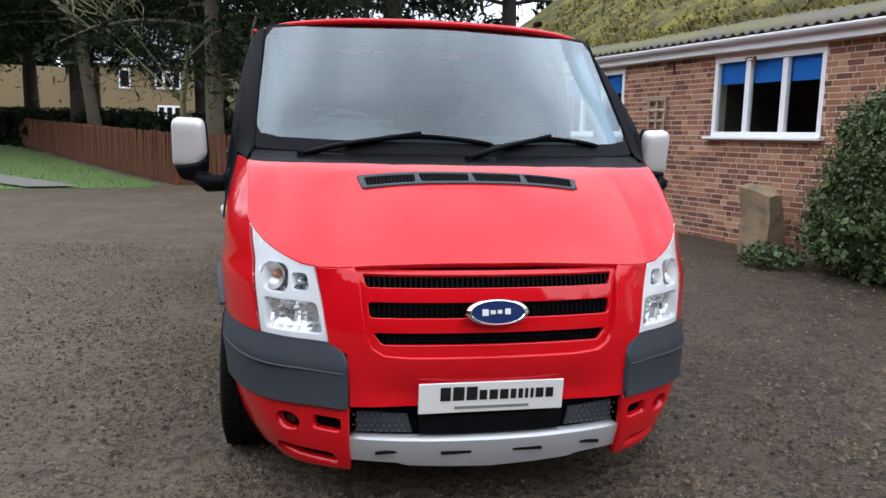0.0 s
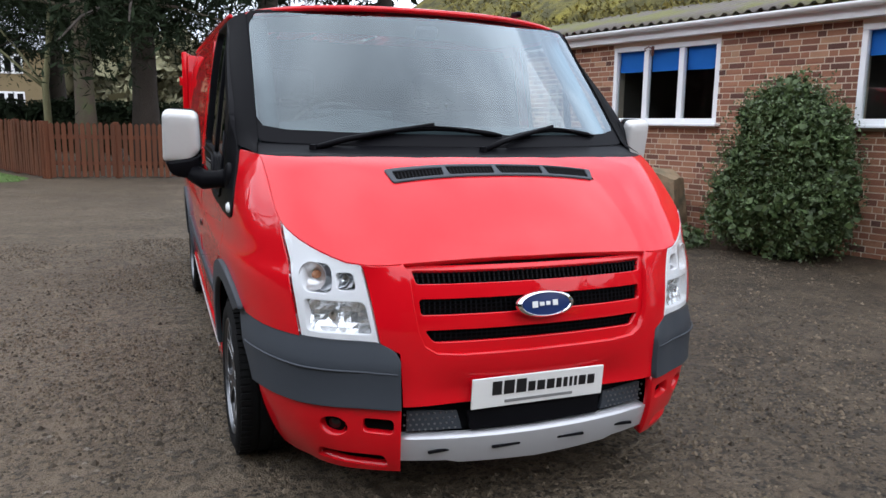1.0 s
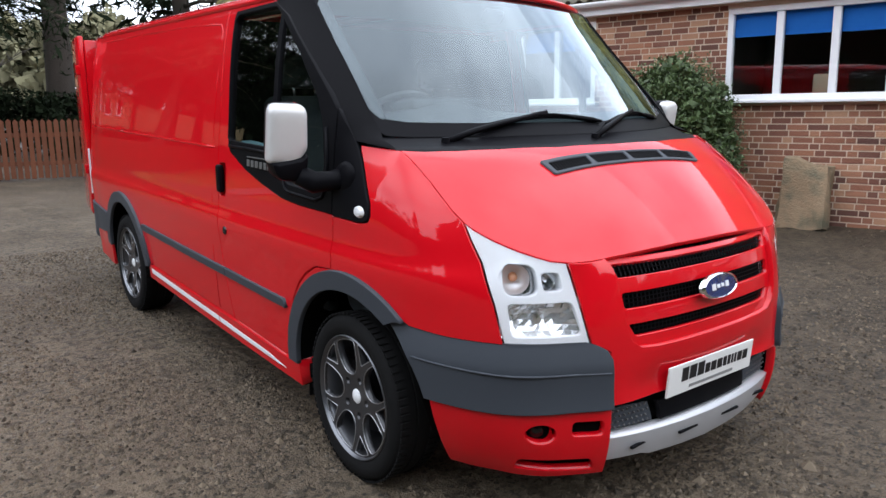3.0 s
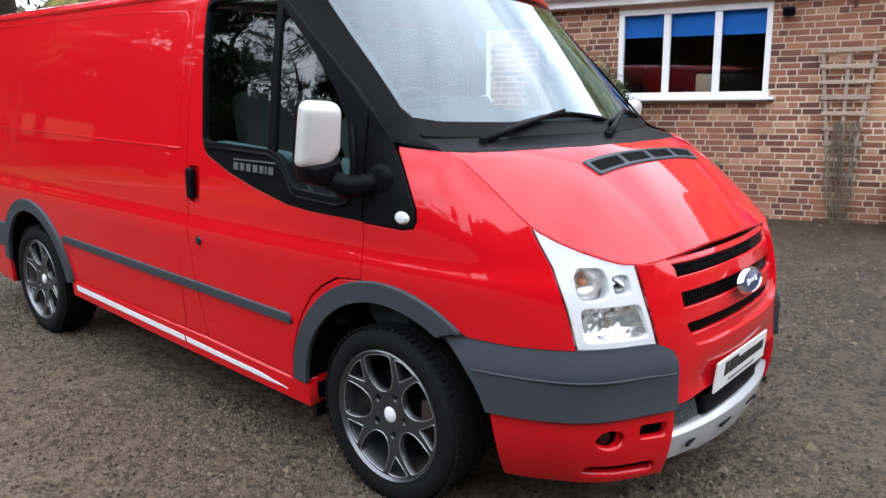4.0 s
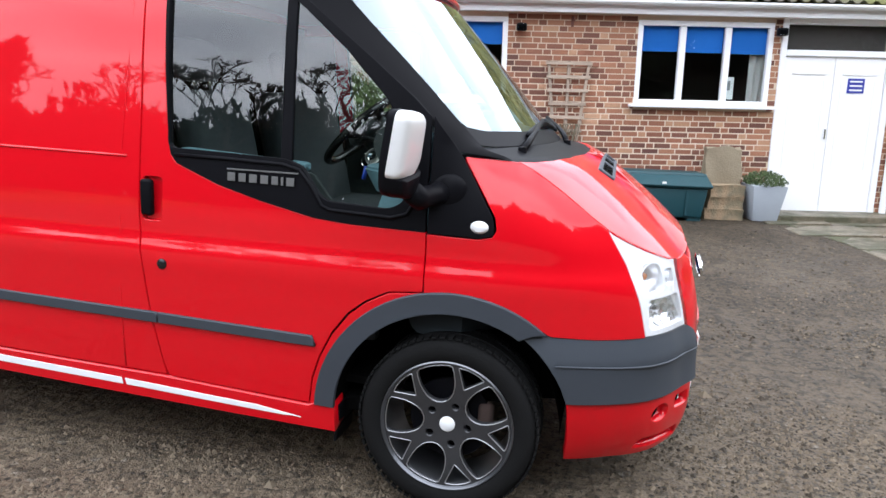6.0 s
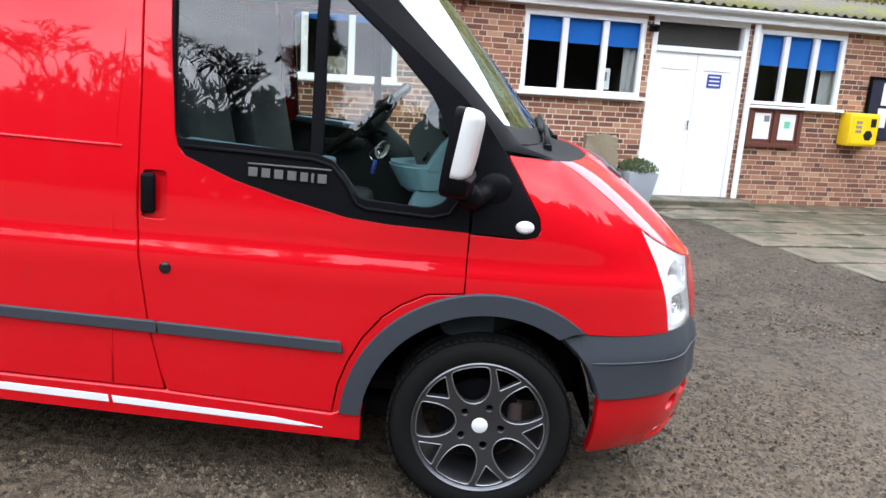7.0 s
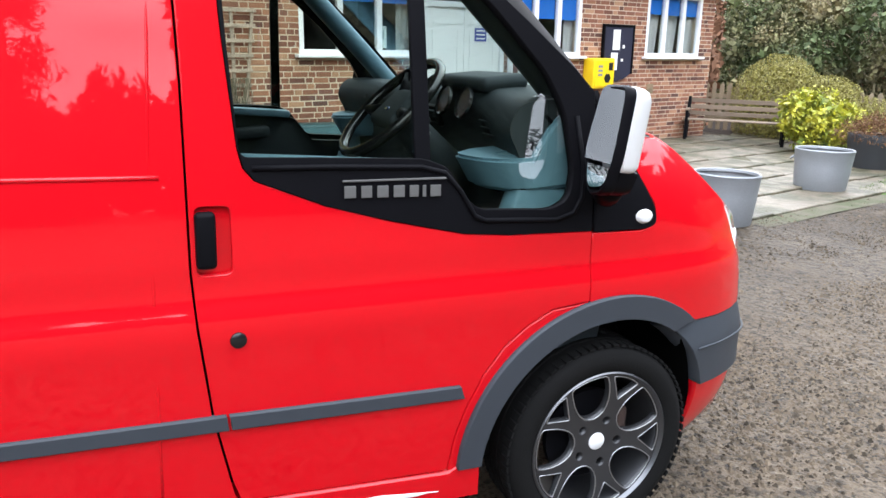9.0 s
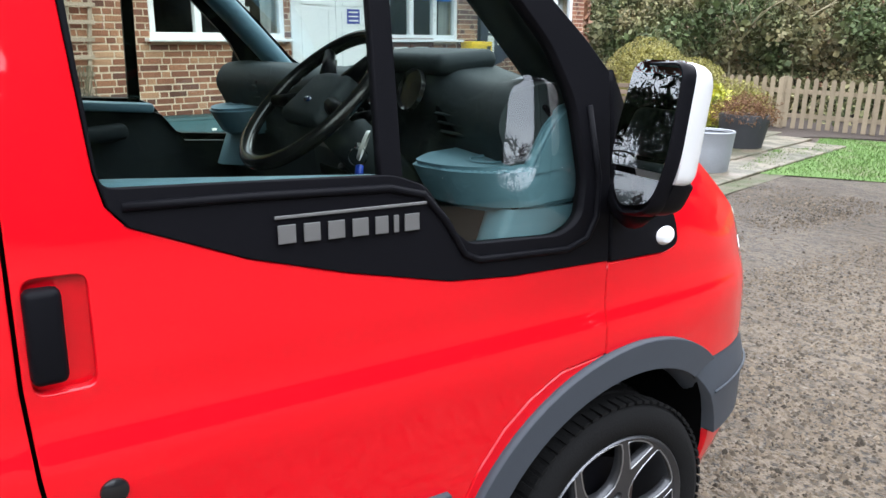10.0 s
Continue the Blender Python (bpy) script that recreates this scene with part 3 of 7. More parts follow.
grille = panel("grille", van, RED, mirrored([(0, .628), (.3, .628), (.40, .636), (.44, .66), (.462, .715), (.48, .80), (.498, .94), (0, .94)]), body, holes=grille_holes, step=.03, depth=.02, lift=-.02, gap=0, label="red slatted grille with black mesh")
for (z0, z1, xt, xb) in SLOTS:
    v, f = [], []
    for i in range(-26, 27):
        s = i * .0185
        if abs(s) < xb:
            a, b = Vector(body(s, z0 - .004)), Vector(body(s, z1 + .004))
            for off in (.003, -.003):
                v += [a + Vector((off, .034, 0)), b + Vector((off, .034, 0))]
            k = len(v) - 4
            f.append((k, k + 2, k + 3, k + 1))
    for zz in (z0 + .012, z0 + .026, z0 + .04):
        if zz < z1:
            for i in range(-24, 24):
                a, b = Vector(body(i * xb / 24, zz)), Vector(body((i + 1) * xb / 24, zz))
                k = len(v)
                v += [a + Vector((0, .032, -.002)), b + Vector((0, .032, -.002)), b + Vector((0, .032, .002)), a + Vector((0, .032, .002))]
                f.append((k, k + 1, k + 2, k + 3))
    put("mesh_insert", mesh("mesh_insert", v, f, BLACK), grille)
# added near-black sheet stands for the shade behind grille and seams
panel("shade_shell", van, VOID, mirrored([(0, .225), (.90, .215), (.90, .80), (.66, .84), (0, .90)]), body, step=.08, depth=.01, lift=-.085)

# badge: an oval with a plain flourish in place of a maker's name
badge = empty("badge", "", "")
badge.parent = van
c = Vector(body(0, .79)) + Vector((0, -.005, 0))
TILT_B = pose(*c, 78, 0, 0)
b = lathe([(1, 0), (.97, .010), (.86, .016), (.82, .013)], 48, caps=False)
bmesh.ops.scale(b, vec=(.113, .047, 1), verts=b.verts)
part("rim", b, CHROME, badge, "chrome oval rim", True, TILT_B)
b = lathe([(.0001, .014), (.84, .012), (.84, 0)], 48)
bmesh.ops.scale(b, vec=(.113, .047, 1), verts=b.verts)
part("face", b, BLUE, badge, "dark blue enamel face", True, TILT_B)
for k, (x0, w, h) in enumerate(((-.045, .022, .022), (-.018, .018, .013), (.006, .016, .013), (.034, .02, .02))):
    part("mark", box_bm(w, h, .003, .001, (x0, 0.001 * k, .015)), WHITE, badge, "", False, TILT_B)

# number plate with bars in place of its letters
plate = empty("front_plate", "", "")
plate.parent = van
PM = pose(-.008, -.006, .488, 94, 0, 0)
part("plate_board", box_bm(.522, .112, .008, .003), PLATE, plate, "white plate", False, PM)
xx = -.185
for k, w in enumerate((.036, .040, .038, .027, .030, .030, .020, .016, .011, .011, .028, .028)):
    part("bar", box_bm(w, .050 if k < 3 else .036, .002, 0, (xx + w / 2, .016 if k < 3 else .009, .005)), INK, plate, "", False, PM)
    xx += w + .0085
part("bar", box_bm(.27, .010, .002, 0, (.0, -.036, .005)), GREYINK, plate, "", False, PM)

# lower intake, tread plates, silver skid plate
panel("lower_intake", van, BLACK, mirrored([(0, .325), (.505, .325), (.505, .452), (0, .452)]), body, step=.05, depth=.02, lift=-.07)
panel("centre_bar", van, BLACK, mirrored([(0, .345), (.26, .345), (.27, .425), (0, .425)]), body, step=.05, depth=.02, lift=-.03)
for sg in (1, -1):
    v, f = [], []
    tread = panel("tread_plate", van, GREY, [(.285, .345), (.49, .345), (.49, .43), (.30, .43)], body, step=.04, lift=-.045, mirror=sg, label="dimpled grey tread plate")
    b = bmesh.new()
    for i, j in itertools.product(range(9), range(4)):
        p = Vector(body(.308 + i * .021 + (j % 2) * .01, .357 + j * .019))
        bmesh.ops.create_icosphere(b, subdivisions=1, radius=.0045, matrix=Matrix.Translation((sg * p.x, p.y + .043, p.z)))
    part("dimples", b, BADGEGREY, tread, "", True)
def skid_surf(u, z):
    x, y, zz = body(u, z)
    return x, y + .012 + .022 * min(1.0, abs(u) / .5) ** 2, zz


skid = panel("skid_plate", van, SILVER, mirrored([(0, .222), (.30, .232), (.34, .243), (.50, .246), (.503, .335), (0, .335)]), skid_surf, step=.035, depth=.05, lift=.012, label="brushed silver skid plate")
for x0 in (-.36, -.13, .13, .36):
    p = Vector(skid_surf(x0, .287))
    part("slot", box_bm(.11, .012, .010, .003), BLACK, skid, "", False, pose(p.x, p.y - .012, p.z, 0, 0, -4 * x0 / .36))

for sg in (1, -1):
    # cladding and lower bumper corner
    def clad_surf(u, z):
        x, y, zz = body(u, z)
        x2, y2, _ = body(u + .01, z)
        x1, y1, _ = body(u - .01, z)
        ln = math.hypot(x2 - x1, y2 - y1)
        k = .006 - .026 * max(0.0, (z - .583) / .1) ** 1.2
        return x + (y2 - y1) / ln * k, y - (x2 - x1) / ln * k, zz
    a_cl = arc(HUB_F, HUB_Z, .425, 162, 122, 6)
    clad = panel("bumper_cladding", van, GREY, [(.508, .45), (.80, .447), (at_y(.30), .447)] + side([(.478, .447)]) + side(a_cl) + side([(.60, .70), (.54, .688)]) + [(at_y(.40), .682), (.871, .678), (.60, .674), (.565, .664), (.53, .645), (.512, .615)], clad_surf, step=.035, depth=.08, lift=.014, mirror=sg, label="dark grey textured cladding")
    groove = []
    for i in range(25):
        s = .53 + (at_y(.52) - .53) * i / 24
        p = Vector(body(s, .575 + .012 * i / 24))
        groove.append((sg * (p.x + .0205 * ease(.6, .9, s)), p.y - .0205 * (1 - ease(.75, 1.1, s)), p.z))
    tube_part("crease", groove, .0040, GREY, clad, "", 8)
    fog = [(.745 + .050 * math.cos(a), .372 + .034 * math.sin(a)) for a in (2 * math.pi * i / 20 for i in range(20))]
    slot = rounded([(.535, .360), (.640, .362), (.640, .410), (.535, .410)], .016)
    low = rounded([(.555, .228), (.83, .232), (.81, .272), (.57, .272)], .014)
    lowc = panel("bumper_corner", van, RED, [(.508, .205), (.7, .2), (.95, .19)] + side([(.445, .188), (.455, .30), (.472, .452)]) + [(at_y(.30), .452), (.80, .452), (.508, .455)], body, holes=(fog, slot, low), step=.03, depth=.032, mirror=sg)
    # near-black sheet stands for the shaded depth of the slots
    panel("corner_insert", lowc, VOID, [(.535, .215), (.86, .218), (.84, .43), (.535, .43)], body, step=.05, depth=.004, lift=-.034, mirror=sg)
    panel("slot_bar", lowc, BLACK, [(.56, .247), (.82, .25), (.82, .256), (.56, .253)], body, step=.05, depth=.004, lift=-.024, mirror=sg)
    p = Vector(body(.745, .372))
    fm = pose(sg * p.x * .985, p.y + .026, p.z, 90, 0, sg * 35)
    part("fog_dish", lathe([(.047, .012), (.044, -.004), (.034, -.016), (.0001, -.018)], 28), RED, lowc, "", True, fm)
    part("fog_lamp", lathe([(.0001, -.004), (.016, -.005), (.022, -.009), (.026, -.012), (.028, -.02)], 24), GLOSSBLACK, lowc, "round fog lamp", True, fm)

    # headlight
    hl = empty("headlight", "", "")
    hl.parent = van
    lens = panel("lens", hl, LENS, LIGHT, body, step=.035, depth=.02, lift=.002, mirror=sg, label="clear headlight lens")
    house = panel("housing", hl, LAMP_WHITE, [(u + (.004 if u < .7 else -.002), z) for u, z in LIGHT], body,
                  holes=(rounded([(.615, .700), (.845, .700), (.862, .805), (.645, .805)], .02), rounded([(.755, .832), (.872, .832), (.878, .93), (.768, .925)], .035), rounded([(.672, .845), (.738, .845), (.746, .900), (.682, .900)], .015)),
                  step=.03, depth=.06, lift=-.007, mirror=sg, label="silver lamp housing")
    panel("back", hl, CHROME, LIGHT, body, step=.05, depth=.004, lift=-.07, mirror=sg)

    def bowl(u, z, r, d, mt, nm, sub=None):
        p = Vector(body(u, z))
        q = Vector(body(u + .01, z)) - Vector(body(u - .01, z))
        yaw = math.degrees(math.atan2(q.y, q.x))
        mm = pose(sg * p.x, p.y + .03, p.z, 90, 0, sg * yaw)
        o = part(nm, lathe([(r, .012), (r * .92, -.004), (r * .75, -d * .55), (r * .4, -d * .9), (.0001, -d)], 28), mt, hl, "", True, mm)
        part("bulb", lathe([(.0001, .0), (r * .22, -.006), (r * .3, -.02), (r * .3, -d)], 16), sub or CHROME, o, "", True)
        return o
    # faceted main reflector with its bulb cap
    v, f, rr_ = [], [], random.Random(5)
    nu_f, nv_f = 12, 7
    for j in range(nv_f):
        for i in range(nu_f):
            for du, dz in ((0, 0), (1, 0), (1, 1), (0, 1)):
                uu_, zz_ = .605 + .262 * (i + du) / nu_f, .692 + .122 * (j + dz) / nv_f
                q = Vector(body(uu_, zz_))
                dep = .028 + .045 * (1 - ((i + du) / nu_f * 2 - 1) ** 2) * (1 - ((j + dz) / nv_f * 2 - 1) ** 2) + rr_.uniform(-.004, .004)
                v.append((sg * q.x, q.y + dep, q.z))
            k = len(v) - 4
            f.append((k, k + 1, k + 2, k + 3) if sg > 0 else (k + 3, k + 2, k + 1, k))
    put("reflector", mesh("reflector", v, f, REFLECTOR), hl, "faceted chrome reflector")
    q = Vector(body(.735, .75))
    part("bulb_cap", lathe([(.0001, .012), (.014, .010), (.017, 0), (.017, -.03)], 20), CHROME, hl, "", True, pose(sg * q.x, q.y + .045, q.z, 90, 0, sg * 30))
    bowl(.818, .880, .050, .030, LAMP_SILVER, "indicator_bowl", AMBER)
    bowl(.708, .872, .028, .03, CHROME, "side_lamp")

    # wing
    wing = panel("front_wing", van, RED, [(.874, .676), (at_y(.40), .677)] + side([(.545, .684)]) + side(arc(HUB_F, HUB_Z, .488, 130, 79, 10)) + side([(.983, .806), (.983, 1.006), (.81, 1.002), (.762, 1.012), (.75, 1.035), (.757, 1.075), (.872, 1.25), (.878, 1.27)]) + [(q, edge_z(q)) for q in (1.394, 1.33, 1.27, 1.2, 1.13, 1.07, 1.024)] + [(.953, .93), (.908, .80)], body, step=.022, depth=.02, mirror=sg)

    # strip of body between door and arch
    panel("arch_strip", van, RED, side(arc(HUB_F, HUB_Z, .484, 1, 79, 18)) + side([(.983, .803), (1.106, .791), (1.188, .748), (1.250, .698), (1.313, .616), (1.359, .525), (1.388, .438), (1.403, .334)]), body, step=.02, depth=.02, lift=-.0015, mirror=sg)

    # quarter trim with the side repeater
    qt = panel("quarter_trim", van, BLACK, side(rounded([(.981, 1.008), (.80, 1.004), (.752, 1.016), (.76, 1.072), (.875, 1.252), (.93, 1.33), (.981, 1.40)], [0, .01, .02, .02, .01, .0, 0])), body, step=.03, depth=.02, lift=.006, mirror=sg, label="black mirror sail trim")
    p = Vector(body(at_y(.805), 1.043))
    b = lathe([(.0001, .012), (.018, .010), (.026, .003), (.027, 0)], 24)
    bmesh.ops.scale(b, vec=(1.15, .8, 1), verts=b.verts)
    part("side_repeater", b, WHITE, qt, "white oval side repeater", True, pose(sg * (p.x + .006), p.y, p.z, 90, 0, sg * 88))

    # front door
    door = panel("front_door", van, RED, side([(.985, 1.012), (.985, .806), (1.106, .795), (1.19, .752), (1.252, .702), (1.315, .62), (1.361, .527), (1.39, .44), (1.405, .336), (1.975, .368), (1.995, .43), (2.034, .62), (2.06, .85), (2.068, .98), (2.068, 1.4), (2.078, 1.84), (1.58, 1.856), (1.6, 1.826), (1.975, 1.818), (1.993, 1.79), (1.976, 1.5), (1.955, 1.26), (1.945, 1.215), (1.92, 1.185), (1.756, 1.120), (1.593, 1.075), (1.39, 1.030), (1.25, 1.018)]), body, holes=(side(rounded([(1.978, .972), (2.054, .972), (2.054, 1.128), (1.978, 1.128)], .016)),), step=.021, depth=.02, mirror=sg)
    GLASS_EDGE = [(1.949, 1.24), (1.74, 1.235), (1.50, 1.228), (1.437, 1.205), (1.379, 1.12), (1.345, 1.093), (1.123, 1.082), (1.07, 1.107), (1.057, 1.185), (1.085, 1.341), (1.145, 1.443), (1.30, 1.60), (1.468, 1.74), (1.565, 1.806), (1.94, 1.80), (1.978, 1.78), (1.966, 1.5)]
    TRIM_EDGE = [(.987, 1.010), (1.25, 1.016), (1.39, 1.028), (1.593, 1.073), (1.756, 1.118), (1.918, 1.182), (1.944, 1.212), (1.956, 1.26), (1.978, 1.5), (1.995, 1.785), (1.977, 1.820), (1.585, 1.830), (1.45, 1.765), (1.20, 1.575), (1.05, 1.455), (.987, 1.395)]
    trim = panel("door_trim", door, BLACK, side(TRIM_EDGE), body, holes=(side(rounded(GLASS_EDGE, [.02, 0, .02, .02, 0, .03, .03, .04, .02, .04, .03, 0, 0, .02, .02, .02, 0], 4)),), step=.035, depth=.03, lift=.004, mirror=sg, label="black window surround")
    big = [(u, v) for u, v in GLASS_EDGE]
    panel("door_glass", door, GLASS, side([(1.955, 1.235), (1.74, 1.23), (1.50, 1.222), (1.43, 1.2), (1.372, 1.115), (1.34, 1.088), (1.12, 1.077), (1.062, 1.10), (1.05, 1.185), (1.08, 1.345), (1.14, 1.448), (1.295, 1.605), (1.465, 1.745), (1.565, 1.812), (1.95, 1.806), (1.985, 1.78), (1.972, 1.5)]), body, step=.06, depth=.004, lift=-.014, mirror=sg, label="tinted door glass")
    panel("window_divider", door, BLACK, side([(1.478, 1.22), (1.522, 1.22), (1.532, 1.812), (1.492, 1.80)]), body, step=.05, depth=.02, lift=-.004, mirror=sg)
    # raised lip round the lower front of the window
    lip = [(1.925, 1.2135), (1.74, 1.212), (1.51, 1.206), (1.445, 1.19), (1.40, 1.14), (1.36, 1.075), (1.33, 1.062), (1.11, 1.052), (1.055, 1.068), (1.03, 1.11), (1.025, 1.19), (1.05, 1.33)]
    tube_part("window_lip", [(sg * (body(at_y(y), z)[0] + .006), body(at_y(y), z)[1], z) for y, z in lip], .007, BLACK, door, "", 8)
    # plain silver bars in place of the model name
    if sg < 0:
        xx = 1.715
        for w in (.036, .034, .036, .036, .03, .012, .036):
            p = Vector(body(at_y(xx - w / 2), 1.152 + (1.715 - xx) * -.02))
            part("bar", box_bm(.003, w * .80, .029, .001), LETTERING, door, "", False, pose(-(p.x + .012), p.y, p.z, 0, 3, 0))
            xx -= w + .0065
        p = Vector(body(at_y(1.58), 1.178))
        part("bar", box_bm(.004, .27, .005, .001), LETTERING, door, "", False, pose(-(p.x + .012), p.y, p.z, 0, 3, 0))
    # handle in a shallow dish, lock
    p = Vector(body(at_y(2.03), 1.05))
    panel("handle_dish", door, RED, side([(1.970, .964), (2.060, .964), (2.060, 1.136), (1.970, 1.136)]), body, step=.03, depth=.004, lift=-.020, mirror=sg)
    part("handle", box_bm(.03, .046, .132, .011, seg=3), BLACK, door, "black pull handle", True, pose(sg * (p.x + .004), 2.034, p.z + .004))
    p = Vector(body(at_y(1.972), .813))
    part("lock", lathe([(.0001, .008), (.012, .008), (.019, .004), (.02, 0)], 20), GLOSSBLACK, door, "", True, pose(sg * p.x, p.y, p.z, 90, 0, sg * 90))

    # body side behind the door
    rear_arch = arc(HUB_R, HUB_Z, .478, 176, 14, 20)
    panel("side_panel", van, RED, side([(1.985, .372), (3.30, .405)] + rear_arch + [(4.45, .44), (4.70, .44)]) + [(at_y(4.80), .50), (at_y(4.80), 1.845)] + side([(2.081, 1.842), (2.071, 1.4), (2.071, .98), (2.063, .85), (2.037, .62), (1.998, .43)]), body, step=.027, depth=.02, mirror=sg)
    # pressed lines in the panel
    def crease(pts, r, nm="pressing", mt=RED):
        out = []
        for y, z in pts:
            p = body(at_y(y), z)
            out.append((sg * (p[0] - r * .35), p[1], z))
        tube_part(nm, out, r, mt, van, "", 8)
    crease([(2.125 + .11 * i, 1.197 + .0009 * i) for i in range(23)], .006)
    crease([(2.160, .385), (2.158, .55), (2.155, .70), (2.150, .95), (2.143, 1.26), (2.13, 1.5), (2.12, 1.74), (2.15, 1.772), (2.6, 1.795), (3.4, 1.80), (4.3, 1.80)], .004)
    crease([(4.60, .62), (4.60, 1.0), (4.585, 1.25), (4.57, 1.7)], .004)
    # sill with its reflective stripe
    sill = panel("sill", van, RED, side([(1.30, .235), (2.0, .262), (3.33, .312), (3.33, .400), (2.0, .366), (1.405, .330), (1.365, .35), (1.305, .345)]), body, step=.06, depth=.10, lift=.008, mirror=sg)
    panel("stripe", sill, STRIPE, side([(1.43, .281), (1.50, .276), (2.16, .308), (2.165, .338), (1.60, .306)]), body, step=.05, depth=.002, lift=.0115, mirror=sg, label="white reflective stripe")
    panel("stripe", sill, STRIPE, side([(2.172, .308), (3.27, .350), (3.27, .385), (2.177, .339)]), body, step=.05, depth=.002, lift=.0115, mirror=sg, label="white reflective stripe")
    # rubbing strips
    panel("rubbing_strip", van, GREY, side([(1.372, .566), (1.995, .584), (2.0, .625), (1.385, .606)]), body, step=.04, depth=.02, lift=.016, mirror=sg)
    panel("rubbing_strip", van, GREY, side([(2.0, .584), (3.36, .615), (3.345, .655), (2.005, .625)]), body, step=.05, depth=.02, lift=.016, mirror=sg)
    # wheel arch trims
    panel("arch_trim", van, GREY, side(arc(HUB_F, HUB_Z, .494, 2, 131, 26) + [(.60, .69)] + arc(HUB_F, HUB_Z, .418, 124, 2, 24)), body, step=.03, depth=.022, lift=.020, mirror=sg, label="grey wheel arch trim")
    panel("arch_trim", van, GREY, side(arc(HUB_R, HUB_Z, .492, 8, 172, 30) + arc(HUB_R, HUB_Z, .418, 172, 8, 30)), body, step=.03, depth=.022, lift=.020, mirror=sg, label="grey wheel arch trim")
    panel("rear_bumper_side", van, GREY, side([(4.24, .47), (4.78, .44), (4.78, .66), (4.20, .62)]), body, step=.05, depth=.03, lift=.016, mirror=sg)
    panel("rear_bumper_corner", van, RED, side([(4.27, .22), (4.76, .26), (4.78, .44), (4.24, .46)]), body, step=.05, depth=.03, lift=.004, mirror=sg)
    # near-black sheets stand for the shade behind the gaps and in the wheel wells
    panel("shade_lining", van, VOID, side([(1.36, .40), (3.28, .42), (3.28, 1.0), (4.3, 1.0), (4.3, .5), (4.7, .5), (4.7, 1.78), (2.05, 1.78), (2.03, 1.2), (1.9, 1.15), (1.5, 1.03), (.95, .98), (.95, .86), (1.25, .78)]), body, step=.1, depth=.01, lift=-.05, mirror=sg)
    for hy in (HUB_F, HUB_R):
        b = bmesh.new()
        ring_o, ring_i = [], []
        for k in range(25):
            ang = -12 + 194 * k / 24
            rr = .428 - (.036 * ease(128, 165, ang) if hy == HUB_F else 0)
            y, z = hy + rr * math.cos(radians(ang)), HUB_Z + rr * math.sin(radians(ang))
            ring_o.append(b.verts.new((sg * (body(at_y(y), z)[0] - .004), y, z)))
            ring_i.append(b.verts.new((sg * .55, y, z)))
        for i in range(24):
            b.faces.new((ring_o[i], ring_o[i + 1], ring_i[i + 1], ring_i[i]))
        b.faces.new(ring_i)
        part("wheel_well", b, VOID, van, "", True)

# bonnet, air vent
panel("bonnet", van, RED, mirrored([(edge_x(q), edge_y(q)) for q in (0, .1, .2, .3, .4, .485, .55, .63, .70, .76, .81, .85, .9, .935, .98, 1.02, 1.08, 1.14, 1.2, 1.27, 1.33, 1.394)] + [(.80, .655), (.7, .606), (.55, .558), (.3, .512), (0, .50)]), bonnet, step=.035, depth=.025)
# added near-black sheet stands for the shade under the bonnet's gaps
panel("bonnet_shade_lining", van, VOID, mirrored([(0, .11), (.6, .17), (.74, .30), (.80, .5), (.83, .68), (0, .49)]), bonnet, step=.08, depth=.005, lift=-.03)
vent = panel("air_vent", van, GREY, rounded([(-.435, .385), (.41, .385), (.425, .44), (-.455, .452)], .012), lambda x, y: bonnet(x, y), holes=tuple(rounded([(x0 + .008, .398), (x0 + .19, .398), (x0 + .192, .432), (x0, .435)], .006) for x0 in (-.425, -.215, -.005, .205)), step=.03, depth=.02, lift=.008, label="grey bonnet air vent")
v, f = [], []
for i in range(60):
    x0 = -.42 + i * .0138
    a, b2 = Vector(bonnet(x0, .395)), Vector(bonnet(x0, .44))
    k = len(v)
    v += [a + Vector((-.0022, 0, .004)), a + Vector((.0022, 0, .004)), b2 + Vector((.0022, 0, .004)), b2 + Vector((-.0022, 0, .004))]
    f.append((k, k + 1, k + 2, k + 3))
for yy in (.408, .42):
    k = len(v)
    v += [Vector(bonnet(x0, yy + d)) + Vector((0, 0, .0035)) for x0, d in ((-.42, 0), (.40, 0), (.40, .003), (-.42, .003))]
    f.append((k, k + 1, k + 2, k + 3))
put("vent_grid", mesh("vent_grid", v, f, BLACK), vent)
# near-black sheet stands for the shaded depth below the vent grid
panel("vent_floor", vent, VOID, [(-.43, .39), (.42, .39), (.42, .44), (-.43, .45)], bonnet, step=.05, depth=.001, lift=.0022)

# cowl, windscreen, pillars
cowl = bmesh.new()
rows_c = []
for i in range(41):
    x = -.872 + 1.744 * i / 40
    y0 = .50 + set_back(abs(x)) * .98
    z0 = 1.246
    sx, sy, sz = screen(x * .99, 1.298)
    rows_c.append([cowl.verts.new((x, y0, z0)), cowl.verts.new((x, y0 + .02, z0 + .014)), cowl.verts.new((x * .99, (y0 + sy) / 2, z0 + .022)), cowl.verts.new((sx, sy + .01, sz))])
for a, b2 in zip(rows_c, rows_c[1:]):
    for k in range(3):
        cowl.faces.new((a[k], b2[k], b2[k + 1], a[k + 1]))
part("cowl", cowl, BLACK, van, "black scuttle panel", True)
WS = mirrored([(0, 1.29), (.5, 1.291), (.77, 1.294), (.84, 1.30), (.866, 1.325), (.832, 1.84), (.80, 1.866), (.5, 1.885), (0, 1.89)])
panel("windscreen", van, SCREEN, WS, screen, step=.06, depth=.005, lift=0, label="curved windscreen")
